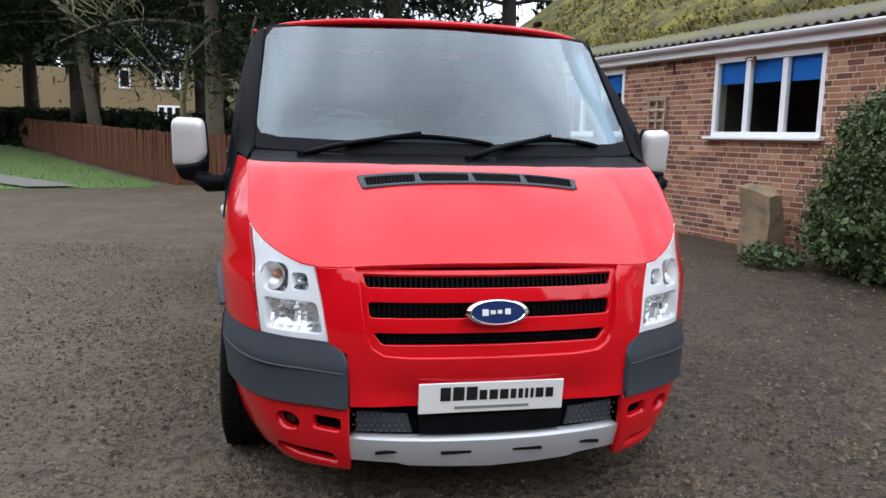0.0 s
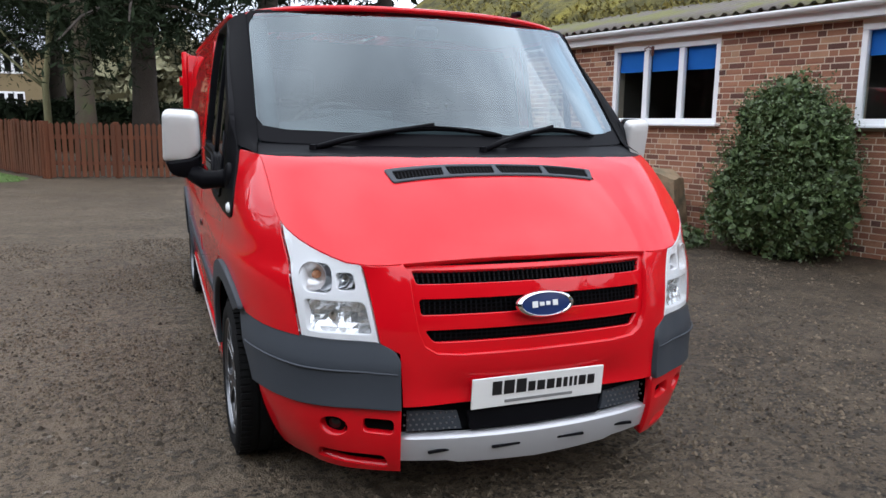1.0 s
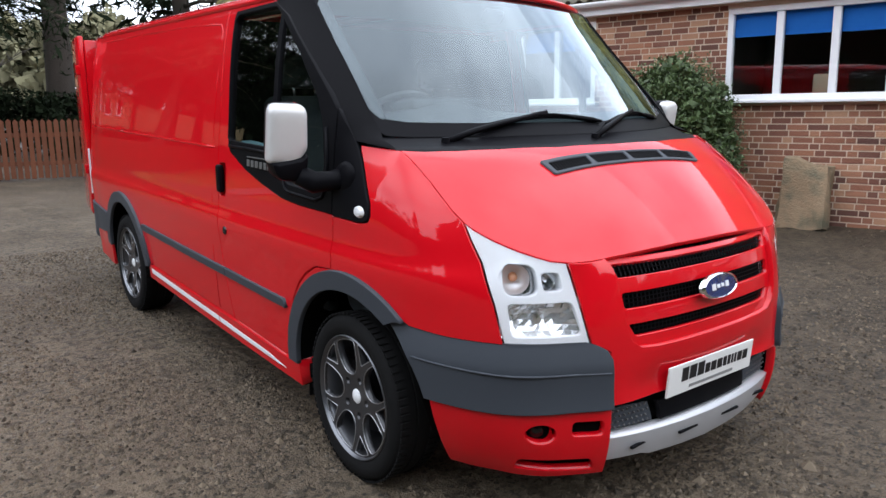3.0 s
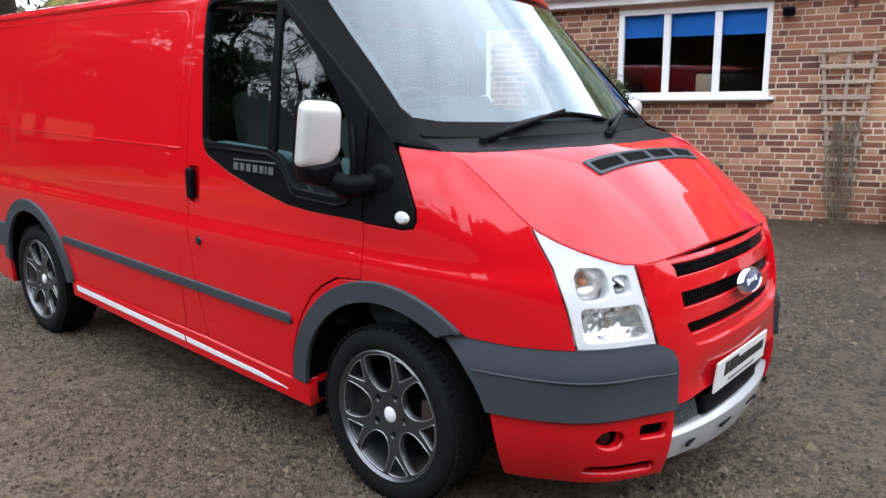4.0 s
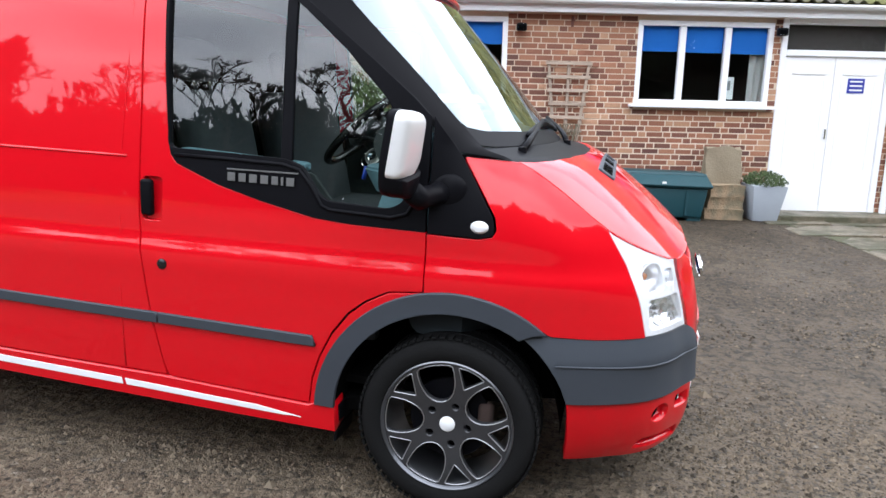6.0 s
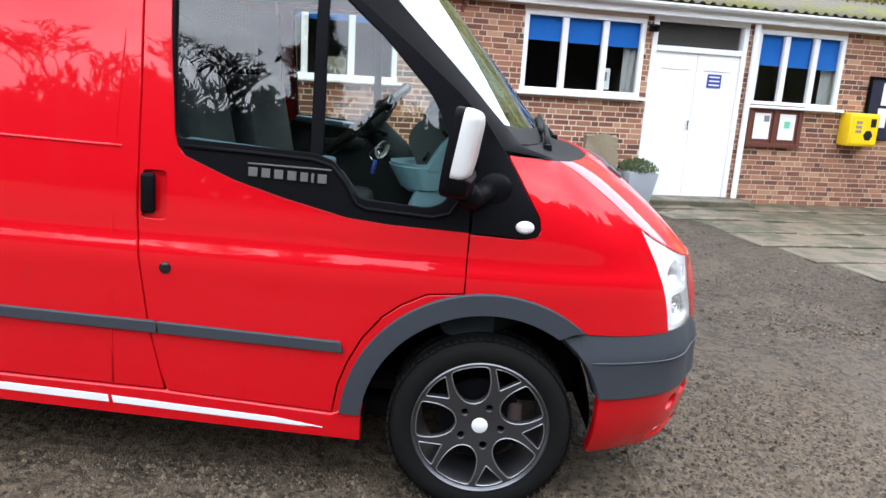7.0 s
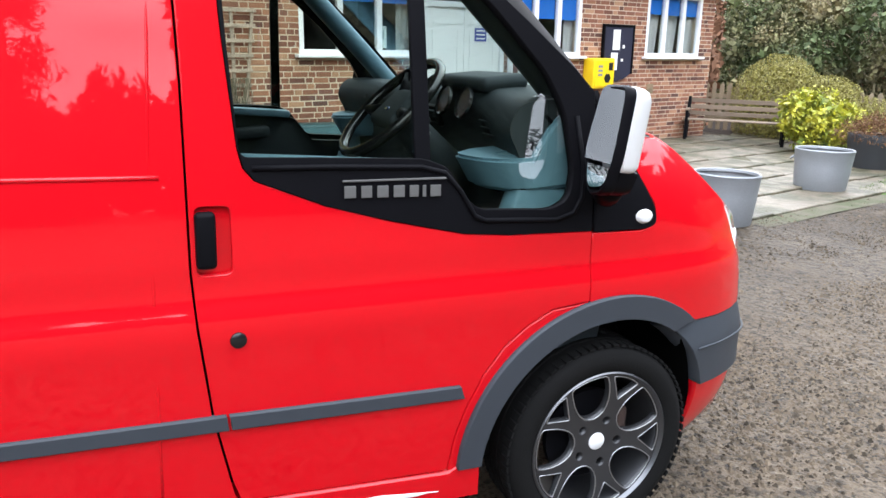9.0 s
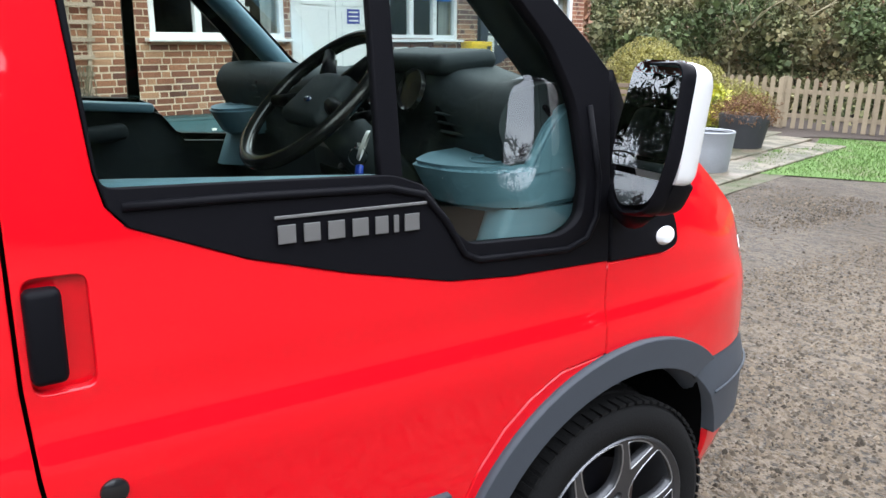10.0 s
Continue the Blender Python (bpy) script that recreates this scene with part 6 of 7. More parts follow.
def stems(base, n, spread, height, seed, radius=.012):
    r = random.Random(seed)
    verts, faces = [], []
    for i in range(n):
        a = r.uniform(0, 6.28)
        d = Vector((math.cos(a) * spread * r.uniform(.3, 1), math.sin(a) * spread * r.uniform(.3, 1), height * r.uniform(.6, 1)))
        pts = [Vector(base) + Vector((r.uniform(-.1, .1), r.uniform(-.1, .1), -.03))]
        for k in range(1, 5):
            t = k / 4
            pts.append(Vector(base) + Vector((d.x * t ** 1.3, d.y * t ** 1.3, d.z * t)) + Vector((r.uniform(-.03, .03), r.uniform(-.03, .03), 0)))
        v, f = tube(pts, [radius, radius * .8, radius * .6, radius * .4, radius * .2], 5)
        k = len(verts)
        verts += v
        faces += [tuple(q + k for q in t) for t in f]
    return verts, faces


def bush(name, label, base, lobes, leaf, n, material, seed, category="bush", lump=.28, shell=.45):
    """A shrub: woody stems and a crown of many small leaves over several lobes."""
    o = empty(name, label, category)
    v, f = stems(base, 22, lobes[0][1][0] * .7, lobes[0][1][2] * 1.3, seed)
    put("stems", mesh("stems", v, f, BARKDARK), o)
    allp = []
    tot = sum(a[1][0] * a[1][2] for a in lobes)
    for k, (c, rad) in enumerate(lobes):
        allp.append(blob_points(int(n * rad[0] * rad[2] / tot), (base[0] + c[0], base[1] + c[1], base[2] + c[2]), rad, seed + k, shell, lump, 2.2, base[2] + .02))
    core = [blob_points(int(n * .12), (base[0] + c[0], base[1] + c[1], base[2] + c[2]), [q * .84 for q in rad], seed + 40 + k, .5, lump, 2.2, base[2] + .02) for k, (c, rad) in enumerate(lobes)]
    v, f = leaf_cloud(np.concatenate(allp), leaf, seed)
    v2, f2 = leaf_cloud(np.concatenate(core), leaf * 2.2, seed + 1, .7)
    v, f = np.concatenate([v, v2]), np.concatenate([f, f2 + len(v)])
    put("foliage", mesh("foliage", v, f, material), o)
    return o


p = fac(-3.80, .50)
bush("evergreen_shrub", "dense dark evergreen shrub against the brick wall", p, [((0, 0, .85), (.50, .68, .92)), ((.02, .35, .60), (.45, .50, .60)), ((-.02, -.38, .62), (.45, .46, .62)), ((.05, .05, 1.30), (.42, .55, .50)), ((-.1, .1, .40), (.5, .75, .42)), ((.05, -.2, 1.05), (.4, .55, .5))], .0165, 36000, LEAF, 31, lump=.42, shell=.5)
p = fac(-4.75, .85)
bush("ground_weeds", "low green weeds at the foot of the wall", p, [((0, 0, .08), (.35, .35, .16))], .022, 900, LEAF, 35, "plant")
p = fac(1.28, .33)
pl = empty("square_planter", "grey tapered planter with a small clipped plant", "planter", Matrix.Translation(p))
b = box_bm(.40, .40, .42, .012, (0, 0, .21))
for vert in b.verts:
    if vert.co.z < .2:
        vert.co.x *= .72
        vert.co.y *= .72
part("pot", b, CERAMIC, pl, "grey tapered pot", True, pose(0, 0, 0, 0, 0, -77))
v, f = leaf_cloud(blob_points(1800, (0, 0, .47), (.24, .24, .11), 41, .5, .2, 2, .40), .016, 41)
put("foliage", mesh("foliage", v, f, LEAF), pl)


def tub(u_xy, r, h, nm, label, seed):
    x, y = u_xy
    t = empty(nm, label, "planter", pose(x, y, ground_z(x, y) - .005, 0, 0, 20 * seed), "galvanised tubs")
    part("tub_wall", lathe([(r * .90, h - .02), (r * .92, h + .004), (r * .97, h + .008), (r, h - .005), (r * .985, h - .025), (r * .93, h * .55), (r * .935, h * .53), (r * .86, .01), (r * .85, 0), (.0001, 0)], 48), GALV, t, "", True)
    part("soil", lathe([(.0001, h - .06), (r * .9, h - .07)], 32), SOIL, t, "", True)
    tube_part("handle", [(r * .97, -.09, h - .10), (r * 1.07, -.07, h - .13), (r * 1.07, .07, h - .13), (r * .97, .09, h - .10)], .009, GALV, t)
    return t


tub((2.57, -2.94), .305, .46, "galvanised_tub", "old galvanised steel tub used as a planter", 1)
tub((3.55, -5.33), .325, .47, "galvanised_tub", "old galvanised steel tub used as a planter", 2)

dp = empty("dark_planter", "large dark pot with dry brown heather", "planter", Matrix.Translation((4.5, -7.4, ground_z(4.5, -7.4))))
part("pot", lathe([(.30, .46), (.34, .48), (.35, .46), (.33, .3), (.27, 0), (.0001, 0)], 40), DARKPOT, dp, "dark glazed pot", True)
part("soil", lathe([(.0001, .45), (.31, .44)], 32), SOIL, dp, "", True)
v, f = leaf_cloud(blob_points(3600, (0, 0, .52), (.46, .46, .24), 51, .6, .35, 2.5, .3), .03, 51, .18)
put("foliage", mesh("foliage", v, f, BROWNLEAF), dp, "dry brown stems")

# bench
bn = empty("bench", "weathered wooden bench with dark metal ends", "bench", Matrix.Translation((6.93, -7.2, ground_z(6.93, -7.2))) @ pose(0, 0, 0, 0, 0, -134) @ Matrix.Diagonal((1.08, 1, .84, 1)))
for k in range(4):
    part("seat_slat", box_bm(1.5, .075, .028, .006, (0, -.16 + .095 * k, .43)), BENCHWOOD, bn)
for k in range(3):
    part("back_slat", box_bm(1.5, .024, .085, .006, (0, .22 + .035 * k, .54 + .125 * k)), BENCHWOOD, bn)
for x in (-.70, .70):
    e = part("bench_end", box_bm(.05, .42, .05, .012, (x, .0, .40)), BLACK, bn, "dark cast metal end")
    part("leg", box_bm(.05, .05, .42, .01, (x, -.18, .20)), BLACK, e)
    part("leg", box_bm(.05, .06, .90, .01, (0, 0, 0)), BLACK, e, "", False, pose(x, .22, .42, -9, 0, 0))
    part("arm", box_bm(.06, .40, .04, .012, (x, -.02, .62)), BENCHWOOD, e)
    part("arm_post", box_bm(.045, .045, .2, .01, (x, -.19, .52)), BLACK, e)

p = (7.55, -8.75, .28)
bush("clipped_dome_shrub", "large clipped golden-green domed shrub", p, [((0, 0, .55), (.80, .80, .92)), ((-.6, -.5, .42), (.75, .7, .72)), ((-1.15, -.95, .25), (.75, .7, .55))], .014, 46000, DOMELEAF, 61, lump=.06, shell=.18)
p = (5.70, -7.75, .2)
bush("variegated_shrub", "bright yellow and green variegated shrub", p, [((0, 0, .48), (.52, .52, .52)), ((-.28, -.2, .36), (.4, .4, .40)), ((.2, .2, .6), (.38, .38, .42))], .032, 3600, YELLOWLEAF, 71)


# ---- notice boards, defibrillator cabinet ----
nb = empty("notice_board", "brown wooden notice board with white papers", "notice board", BM_ @ Matrix.Translation((3.35, -.03, 1.205)))
part("back_board", box_bm(.82, .03, .56, .004), DARKWOOD, nb)
for x0, w, h, z in ((0, .82, .06, .25), (0, .82, .06, -.25), (-.38, .06, .44, 0), (.38, .06, .44, 0), (0, .06, .44, 0)):
    part("frame", box_bm(w, .05, h, .006, (x0, -.015, z)), DARKWOOD, nb)
for x0 in (-.19, .19):
    part("paper", box_bm(.24, .004, .34, 0, (x0, -.018, 0)), PAPER, nb)
part("print", box_bm(.09, .003, .09, 0, (.19, -.0205, .03)), mat("green_print", (.15, .55, .35), .6), nb)
part("print", box_bm(.08, .003, .08, 0, (-.13, -.0205, .10)), GREYINK, nb)
db = empty("dark_notice_board", "dark navy notice board with pinned papers", "notice board", BM_ @ Matrix.Translation((5.08, -.03, 1.52)))
b = prism([(-.33, .40), (-.33, -.30), (-.18, -.38), (.0, -.42), (.18, -.38), (.33, -.30), (.33, .40)], -.02, .02)
bmesh.ops.rotate(b, matrix=Matrix.Rotation(radians(90), 3, "X"), verts=b.verts)
part("board", b, NAVY, db)
part("frame", box_bm(.70, .05, .035, .004, (0, -.01, .41)), BLACK, db)
for x0 in (-.335, .335):
    part("frame", box_bm(.03, .05, .72, .004, (x0, -.01, .05)), BLACK, db)
for x0, z, w, h in ((-.05, .20, .16, .30), (-.08, -.12, .15, .26), (.12, .10, .05, .05), (.10, -.10, .05, .04)):
    part("paper", box_bm(w, .003, h, 0, (x0, -.0225, z)), PAPER, db)
ae = empty("defibrillator_cabinet", "bright yellow wall-mounted defibrillator cabinet", "cabinet", BM_ @ Matrix.Translation((4.60, -.12, 1.23)))
part("box", box_bm(.46, .22, .44, .02), YELLOW, ae, "", True)
b = box_bm(.40, .02, .38, .006, (0, -.115, 0))
face_ = part("door", b, YELLOW, ae)
part("heart_mark", lathe([(.0001, .004), (.07, .004), (.075, 0)], 6), INK, face_, "", False, pose(.06, -.126, -.07, 90, 0, 0))
part("keypad", box_bm(.08, .012, .11, .004, (.12, -.128, .10)), INK, face_)
for k in range(3):
    part("bar", box_bm(.09, .003, .035, 0, (-.10, -.127, .10 - .06 * k)), GREYINK, face_)
part("wall_vent", box_bm(.15, .03, .15, .004, (0, 0, 0)), STONE, None, "small stone-coloured wall vent cover", False, BM_ @ Matrix.Translation((5.95, -.01, .97)))
tagged(bpy.data.objects["wall_vent"], "", "vent")


# ---- fences ----
def picket_fence(name, label, pts, height, spacing, material, pick=.07, group=""):
    fn = empty(name, label, "fence")
    pk = bmesh.new()
    for z0, z1 in ((0, 1),):
        w, t_ = pick / 2, .011
        prof = [(-w, 0), (w, 0), (w, height - .04), (0, height), (-w, height - .04)]
        fr = [pk.verts.new((x, -t_, z)) for x, z in prof]
        bk = [pk.verts.new((x, t_, z)) for x, z in prof]
        pk.faces.new(fr)
        pk.faces.new(bk[::-1])
        for i in range(5):
            pk.faces.new((fr[i], bk[i], bk[(i + 1) % 5], fr[(i + 1) % 5]))
    bmesh.ops.recalc_face_normals(pk, faces=pk.faces)
    pm = bpy.data.meshes.new("picket")
    pk.to_mesh(pm)
    pk.free()
    pm.materials.append(material)
    r = random.Random(4)
    for a, b2 in zip(pts, pts[1:]):
        a, b2 = Vector(a), Vector(b2)
        d = b2 - a
        yaw = math.degrees(math.atan2(d.y, d.x))
        k = max(1, int(d.length / spacing))
        for i in range(k):
            q = a + d * (i + .5) / k
            put("picket", pm, fn, "", pose(q.x, q.y, ground_z(q.x, q.y) + .03 + r.uniform(-.012, .012), r.uniform(-1.5, 1.5), 0, yaw + r.uniform(-2, 2)))
        m_ = int(d.length / 2.2) + 1
        for i in range(m_ + 1):
            q = a + d * i / m_
            part("post", box_bm(.09, .09, height + .06, .006, (0, .06, (height + .06) / 2 - .02)), material, fn, "", False, pose(q.x, q.y, ground_z(q.x, q.y), 0, 0, yaw))
        for z in (height * .28, height * .76):
            za, zb = ground_z(a.x, a.y), ground_z(b2.x, b2.y)
            sl = math.degrees(math.atan2(zb - za, d.length))
            c = (a + b2) / 2
            part("rail", box_bm(d.length, .035, .075, .004, (0, .03, 0)), material, fn, "", False, pose(c.x, c.y, (za + zb) / 2 + z, 0, -sl, yaw))
    return fn


picket_fence("brown_fence", "long brown-stained timber picket fence", [(-10.83, 28.2), (-4.32, 15.38), (-3.05, 13.1), (-.6, 12.95), (3.6, 12.35)], 1.0, .10, FENCEWOOD, .075)
picket_fence("pale_fence", "pale weathered picket fence", [(9.0, -7.6), (5.68, -10.16), (3.2, -11.6), (-1.5, -13.6)], .86, .135, PICKETWOOD, .075)

# ---- lawns, path, paving ----
LAWN_L = [(-3.4, 12.5), (-3.3, 13.1), (-4.6, 15.4), (-11, 28), (-26, 30), (-26, 15), (-10, 10.8), (-6.2, 11.7)]
sheet("lawn", LAWN_L, .008, TURF, "short damp grass beside the fence", "lawn")
blades("lawn_grass", LAWN_L, .005, 20000, .05, GRASS, "short green grass blades", "grass", 3)
PATH = [(-4.6, 12.25), (-5.4, 12.0), (-9.5, 16.0), (-16, 20.0), (-16, 21.2), (-9.0, 17.0), (-5.2, 13.0)]
sheet("garden_path", PATH, .045, mat("path_concrete", (.16, .15, .135), .85, 0, .3, 3, .3, 60), "narrow pale concrete path across the grass", "path")
LAWN_R = [(3.3, -5.55), (4.15, -7.7), (4.0, -8.4), (4.6, -9.6), (3.0, -11.4), (-2, -13.4), (-8, -14), (-4, -10.4), (0, -8.6), (2.1, -6.8)]
sheet("lawn", LAWN_R, .008, TURF, "short grass beside the paving", "lawn")
blades("lawn_grass", LAWN_R, .005, 42000, .032, GRASS, "short green grass blades", "grass", 5)
BED = [(8.4, -7.7), (6.4, -8.2), (5.2, -8.2), (4.7, -9.7), (3.2, -11.7), (-2, -13.7), (-2, -34), (30, -34), (34, -4), (14, -4)]
sheet("planting_bed", BED, .012, SOIL, "dark leaf-strewn soil under the shrubs", "soil", 1.0)

# ---- trees and hedges ----
def grow(base, direction, length, radius, depth, r, out, droop=0.0, spread=.75, kids=(3, 4)):
    pts, rad = [Vector(base)], [radius]
    d = Vector(direction).normalized()
    for k in range(4):
        d = (d + Vector((r.uniform(-.16, .16), r.uniform(-.16, .16), r.uniform(-.08, .12) - droop))).normalized()
        pts.append(pts[-1] + d * length / 4)
        rad.append(radius * (1 - .16 * (k + 1)))
    out.append((pts, rad, depth))
    if depth <= 0:
        return
    for k in range(r.randint(*kids)):
        i = r.randint(2, 4)
        a = r.uniform(0, 6.28)
        side_ = Vector((math.cos(a), math.sin(a), r.uniform(-.1, .5)))
        grow(pts[i], d * .7 + side_ * spread, length * r.uniform(.55, .75), rad[i] * .62, depth - 1, r, out, droop, spread, kids)


def bare_tree(base, height, radius, seed, label, depth=4, name="bare_tree", material=BARKDARK, first=.35, spread=.75, clear=0.0, thin=.012, kids=(3, 4)):
    """A winter tree of forking limbs; clear: the height of the bare stem below its first fork."""
    r = random.Random(seed)
    o = empty(name, label, "tree")
    out = []
    if clear:
        foot_ = Vector(base)
        base = foot_ + Vector((r.uniform(-.2, .2), r.uniform(-.2, .2), clear))
        out.append(([foot_, foot_.lerp(base, .5), base], [radius * 1.35, radius * 1.1, radius], depth))
    grow(base, (r.uniform(-.1, .1), r.uniform(-.1, .1), 1), (height - clear) * first, radius, depth, r, out, 0.0, spread, kids)
    for nm, test in (("trunk", lambda d: d == depth), ("crown", lambda d: d < depth)):
        verts, faces = [], []
        for pts, rad, d in out:
            if test(d):
                v, f = tube(pts, [max(q, thin) for q in rad], 8 if d == depth else 4)
                k = len(verts)
                verts += v
                faces += [tuple(a + k for a in q) for q in f]
        put(nm, mesh(nm, verts, faces, material, True), o)
    return o


def yew(base, height, radius, seed, label, lean=(0, 0), low=3.2, reach=4.5, n=9000, leaf=.16, trunk=BARK, spire=False):
    """A tall dark conifer with a bare lower trunk and drooping sprays."""
    r = random.Random(seed)
    o = empty("conifer_tree", label, "tree")
    tp = [Vector(base) + Vector((lean[0] * t + .12 * math.sin(t * 3 + seed), lean[1] * t, height * t)) for t in (i / 9 for i in range(10))]
    tp[0].z -= .1
    v, f = tube(tp, [radius * (1.25 if i == 0 else 1 - .09 * i) for i in range(10)], 14)
    put("trunk", mesh("trunk", v, f, trunk, True), o)
    verts, faces, pts = [], [], []
    for i in range(46):
        t = r.uniform(low / height, .98)
        b0 = tp[0].lerp(tp[-1], t)
        a = r.uniform(0, 6.28)
        ln = reach * ((1.06 - t) if spire else (1.05 - .6 * t)) * r.uniform(.6, 1.1)
        bp = [b0 + Vector((math.cos(a) * ln * s, math.sin(a) * ln * s, .25 * ln * s - .42 * ln * s * s)) + Vector((r.uniform(-.1, .1), r.uniform(-.1, .1), 0)) for s in (0, .25, .5, .75, 1)]
        vv, ff = tube(bp, [.07 * (1 - .2 * k) * radius / .3 for k in range(5)], 5)
        k = len(verts)
        verts += vv
        faces += [tuple(q + k for q in t_) for t_ in ff]
        for j in range(int(n / 46)):
            s = r.uniform(.2, 1)
            c = bp[0].lerp(bp[-1], s)
            c.z = (b0.z + .25 * ln * s - .42 * ln * s * s)
            w = (.12 + .3 * (1 - t)) if spire else .55 * (1.1 - s * .5)
            pts.append(c + Vector((r.gauss(0, w), r.gauss(0, w), -abs(r.gauss(0, .45)))))
    put("branchwork", mesh("branchwork", verts, faces, trunk), o)
    pts = np.array(pts)
    v, f = leaf_cloud(pts, leaf * 1.25, seed, .16)
    v2, f2 = leaf_cloud(pts[::6] + np.array([0, 0, .15]), leaf * 2.1, seed + 1, .25)
    v, f = np.concatenate([v, v2]), np.concatenate([f, f2 + len(v)])
    put("foliage", mesh("foliage", v, f, CONIFER), o)
    return o


yew((-2.45, 14.9, 0), 12, .21, 3, "tall dark conifer with a pale mossy trunk", (.3, 0), 3.1, 4.0, 42000, .062)
yew((-1.35, 15.6, 0), 12, .30, 13, "tall dark conifer behind the fence", (-.2, .2), 3.1, 4.0, 42000, .062, trunk=BARKDARK)
yew((-6.3, 21.5, 0), 14, .19, 4, "tall dark conifer with a leaning pale trunk", (-1.6, 0), 3.7, 5.5, 30000, .085)
yew((-7.6, 24.5, 0), 14, .26, 5, "tall dark conifer with a thick dark trunk", (-.4, 0), 3.5, 5.5, 30000, .085, trunk=BARKDARK)
yew((-13.5, 25, 0), 14, .45, 6, "tall dark conifer beside the path", (0, 0), 4.2, 5.5, trunk=BARKDARK)
yew((2.2, 22, 0), 15, .40, 7, "tall dark conifer beyond the yard", (0, 0), 4.6, 5.5, 16000, .12, trunk=BARKDARK)
yew((7.5, 27, 0), 16, .40, 8, "tall dark conifer behind the low building", (0, 0), 4.0, 6, trunk=BARKDARK)
yew((13.5, 24, 0), 16, .40, 9, "tall dark conifer behind the low building", (0, 0), 4.0, 6, trunk=BARKDARK)
yew((-11, 30, 0), 14, .3, 171, "tall dark conifer beyond the fence", (0, 0), 3.6, 5.5, 14000, .12, trunk=BARKDARK)
yew((-4.2, 27.5, 0), 14, .3, 172, "tall dark conifer beyond the fence", (0, 0), 3.8, 5.5, 14000, .12, trunk=BARKDARK)
yew((-17, 27, 0), 14, .3, 173, "tall dark conifer beyond the fence", (0, 0), 3.6, 5.5, 12000, .12, trunk=BARKDARK)
bare_tree((-3.4, 16.4, 0), 8, .10, 15, "slender bare tree with lichen-covered twigs", 4, "bare_tree", mat("lichen_bark", (.20, .19, .10), .95, 0, .5, 6, .5, 40), .42)
bare_tree((1.9, 36, 0), 9, .14, 16, "small bare tree in the field", 3)


def hedge(name, label, pts, height, depth, n, leaf, material, seed, rough=.35, category="hedge", low=0.0):
    """A long uneven mass of leaves along a line."""
    r = np.random.default_rng(seed)
    seg = [math.dist(a, b2) for a, b2 in zip(pts, pts[1:])]
    tot = sum(seg)
    out = []
    for (a, b2), s in zip(zip(pts, pts[1:]), seg):
        k = int(n * s / tot)
        t = r.uniform(0, 1, k)
        a_, b_ = np.array(a), np.array(b2)
        base = a_ + (b_ - a_) * t[:, None]
        nrm = np.array([-(b_ - a_)[1], (b_ - a_)[0]]) / s
        h = np.array([height * (1 + rough * (noise.noise((x * .35, y * .35, seed)) + .5 * noise.noise((x * 1.3, y * 1.3, seed)))) for x, y in base])
        zf = r.uniform(0, 1, k) ** .75
        w = depth * (1 - .55 * zf ** 2) * r.uniform(-1, 1, k)
        w = np.sign(w) * np.abs(w) ** .6 * depth ** .4
        z = low + (h - low) * zf
        lump = np.array([noise.noise((x * .75 + seed, y * .75, zz_ * 1.1)) + .5 * noise.noise((x * 2.1, y * 2.1 + seed, zz_ * 2.6)) for (x, y), zz_ in zip(base, z)])
        w = w * (1 + .75 * lump)
        q = base + nrm * w[:, None]
        out.append(np.stack([q[:, 0], q[:, 1], z], 1))
    allp = np.concatenate(out)
    v, f = leaf_cloud(allp, leaf, seed, .5)
    inner = allp[r.integers(0, len(allp), len(allp) // 4)]
    inner = inner * np.array([1, 1, .9])
    v2, f2 = leaf_cloud(inner, leaf * 2.3, seed + 1, .8)
    v, f = np.concatenate([v, v2]), np.concatenate([f, f2 + len(v)])
    return put(name, mesh(name, v, f, material), None, label, None, category, "", "stuff")


hedge("dark_hedge", "dark clipped hedge behind the fence", [(-30, 36), (-14, 33), (-5, 22), (6, 16.5)], 1.45, .9, 42000, .055, CONIFER, 80, .15)
hedge("house_belt", "dark belt of tall trees behind the stone house", [(-46, 58), (-24, 66), (-2, 68)], 11.0, 3.0, 14000, .36, CONIFER, 87, .35, "trees")
hedge("far_hedge", "pale tangled hedge across the field", [(-10, 62), (0, 56), (30, 48)], 6.0, 2.5, 12000, .30, mat("pale_thicket", (.20, .19, .11), .9, 0, .5, .3, island=.8), 81, .3)
hedge("boundary_hedge", "tall green shrubbery behind the pale fence", [(11.3, -10.6), (8.0, -13.5), (3, -15.5), (-6, -17.5)], 3.2, 1.7, 150000, .032, HEDGE, 82, .35, "shrubbery")
hedge("russet_shrub", "russet-brown bare shrub beside the building", [(12.2, -6.5), (9.6, -9.2)], 2.8, .8, 6000, .05, mat("russet_twig", (.20, .10, .055), .9, 0, .5, 1, island=.8), 83, .3, "shrubbery")
hedge("tree_belt", "belt of mixed trees beyond the garden", [(34, -8), (22, -20), (8, -27), (-8, -30)], 6.2, 3, 40000, .11, mat("mixed_wood", (.11, .105, .05), .9, 0, .6, .4, island=.9), 84, .5, "trees")
for k in range(5):
    q = (17 - 4.2 * k, -13 - 2.2 * k)
    bare_tree((q[0], q[1], 0), 8.5, .14, 90 + k, "bare winter tree beyond the shrubbery", 3)
for k in range(7):
    q = (9.4 - 1.1 * k, -11.6 - .62 * k)
    bare_tree((q[0], q[1], .3), 3.6, .035, 120 + k, "slender pale-stemmed shrub in the hedge", 2, "tall_shrub", mat("pale_stem", (.25, .22, .13), .9), .55)

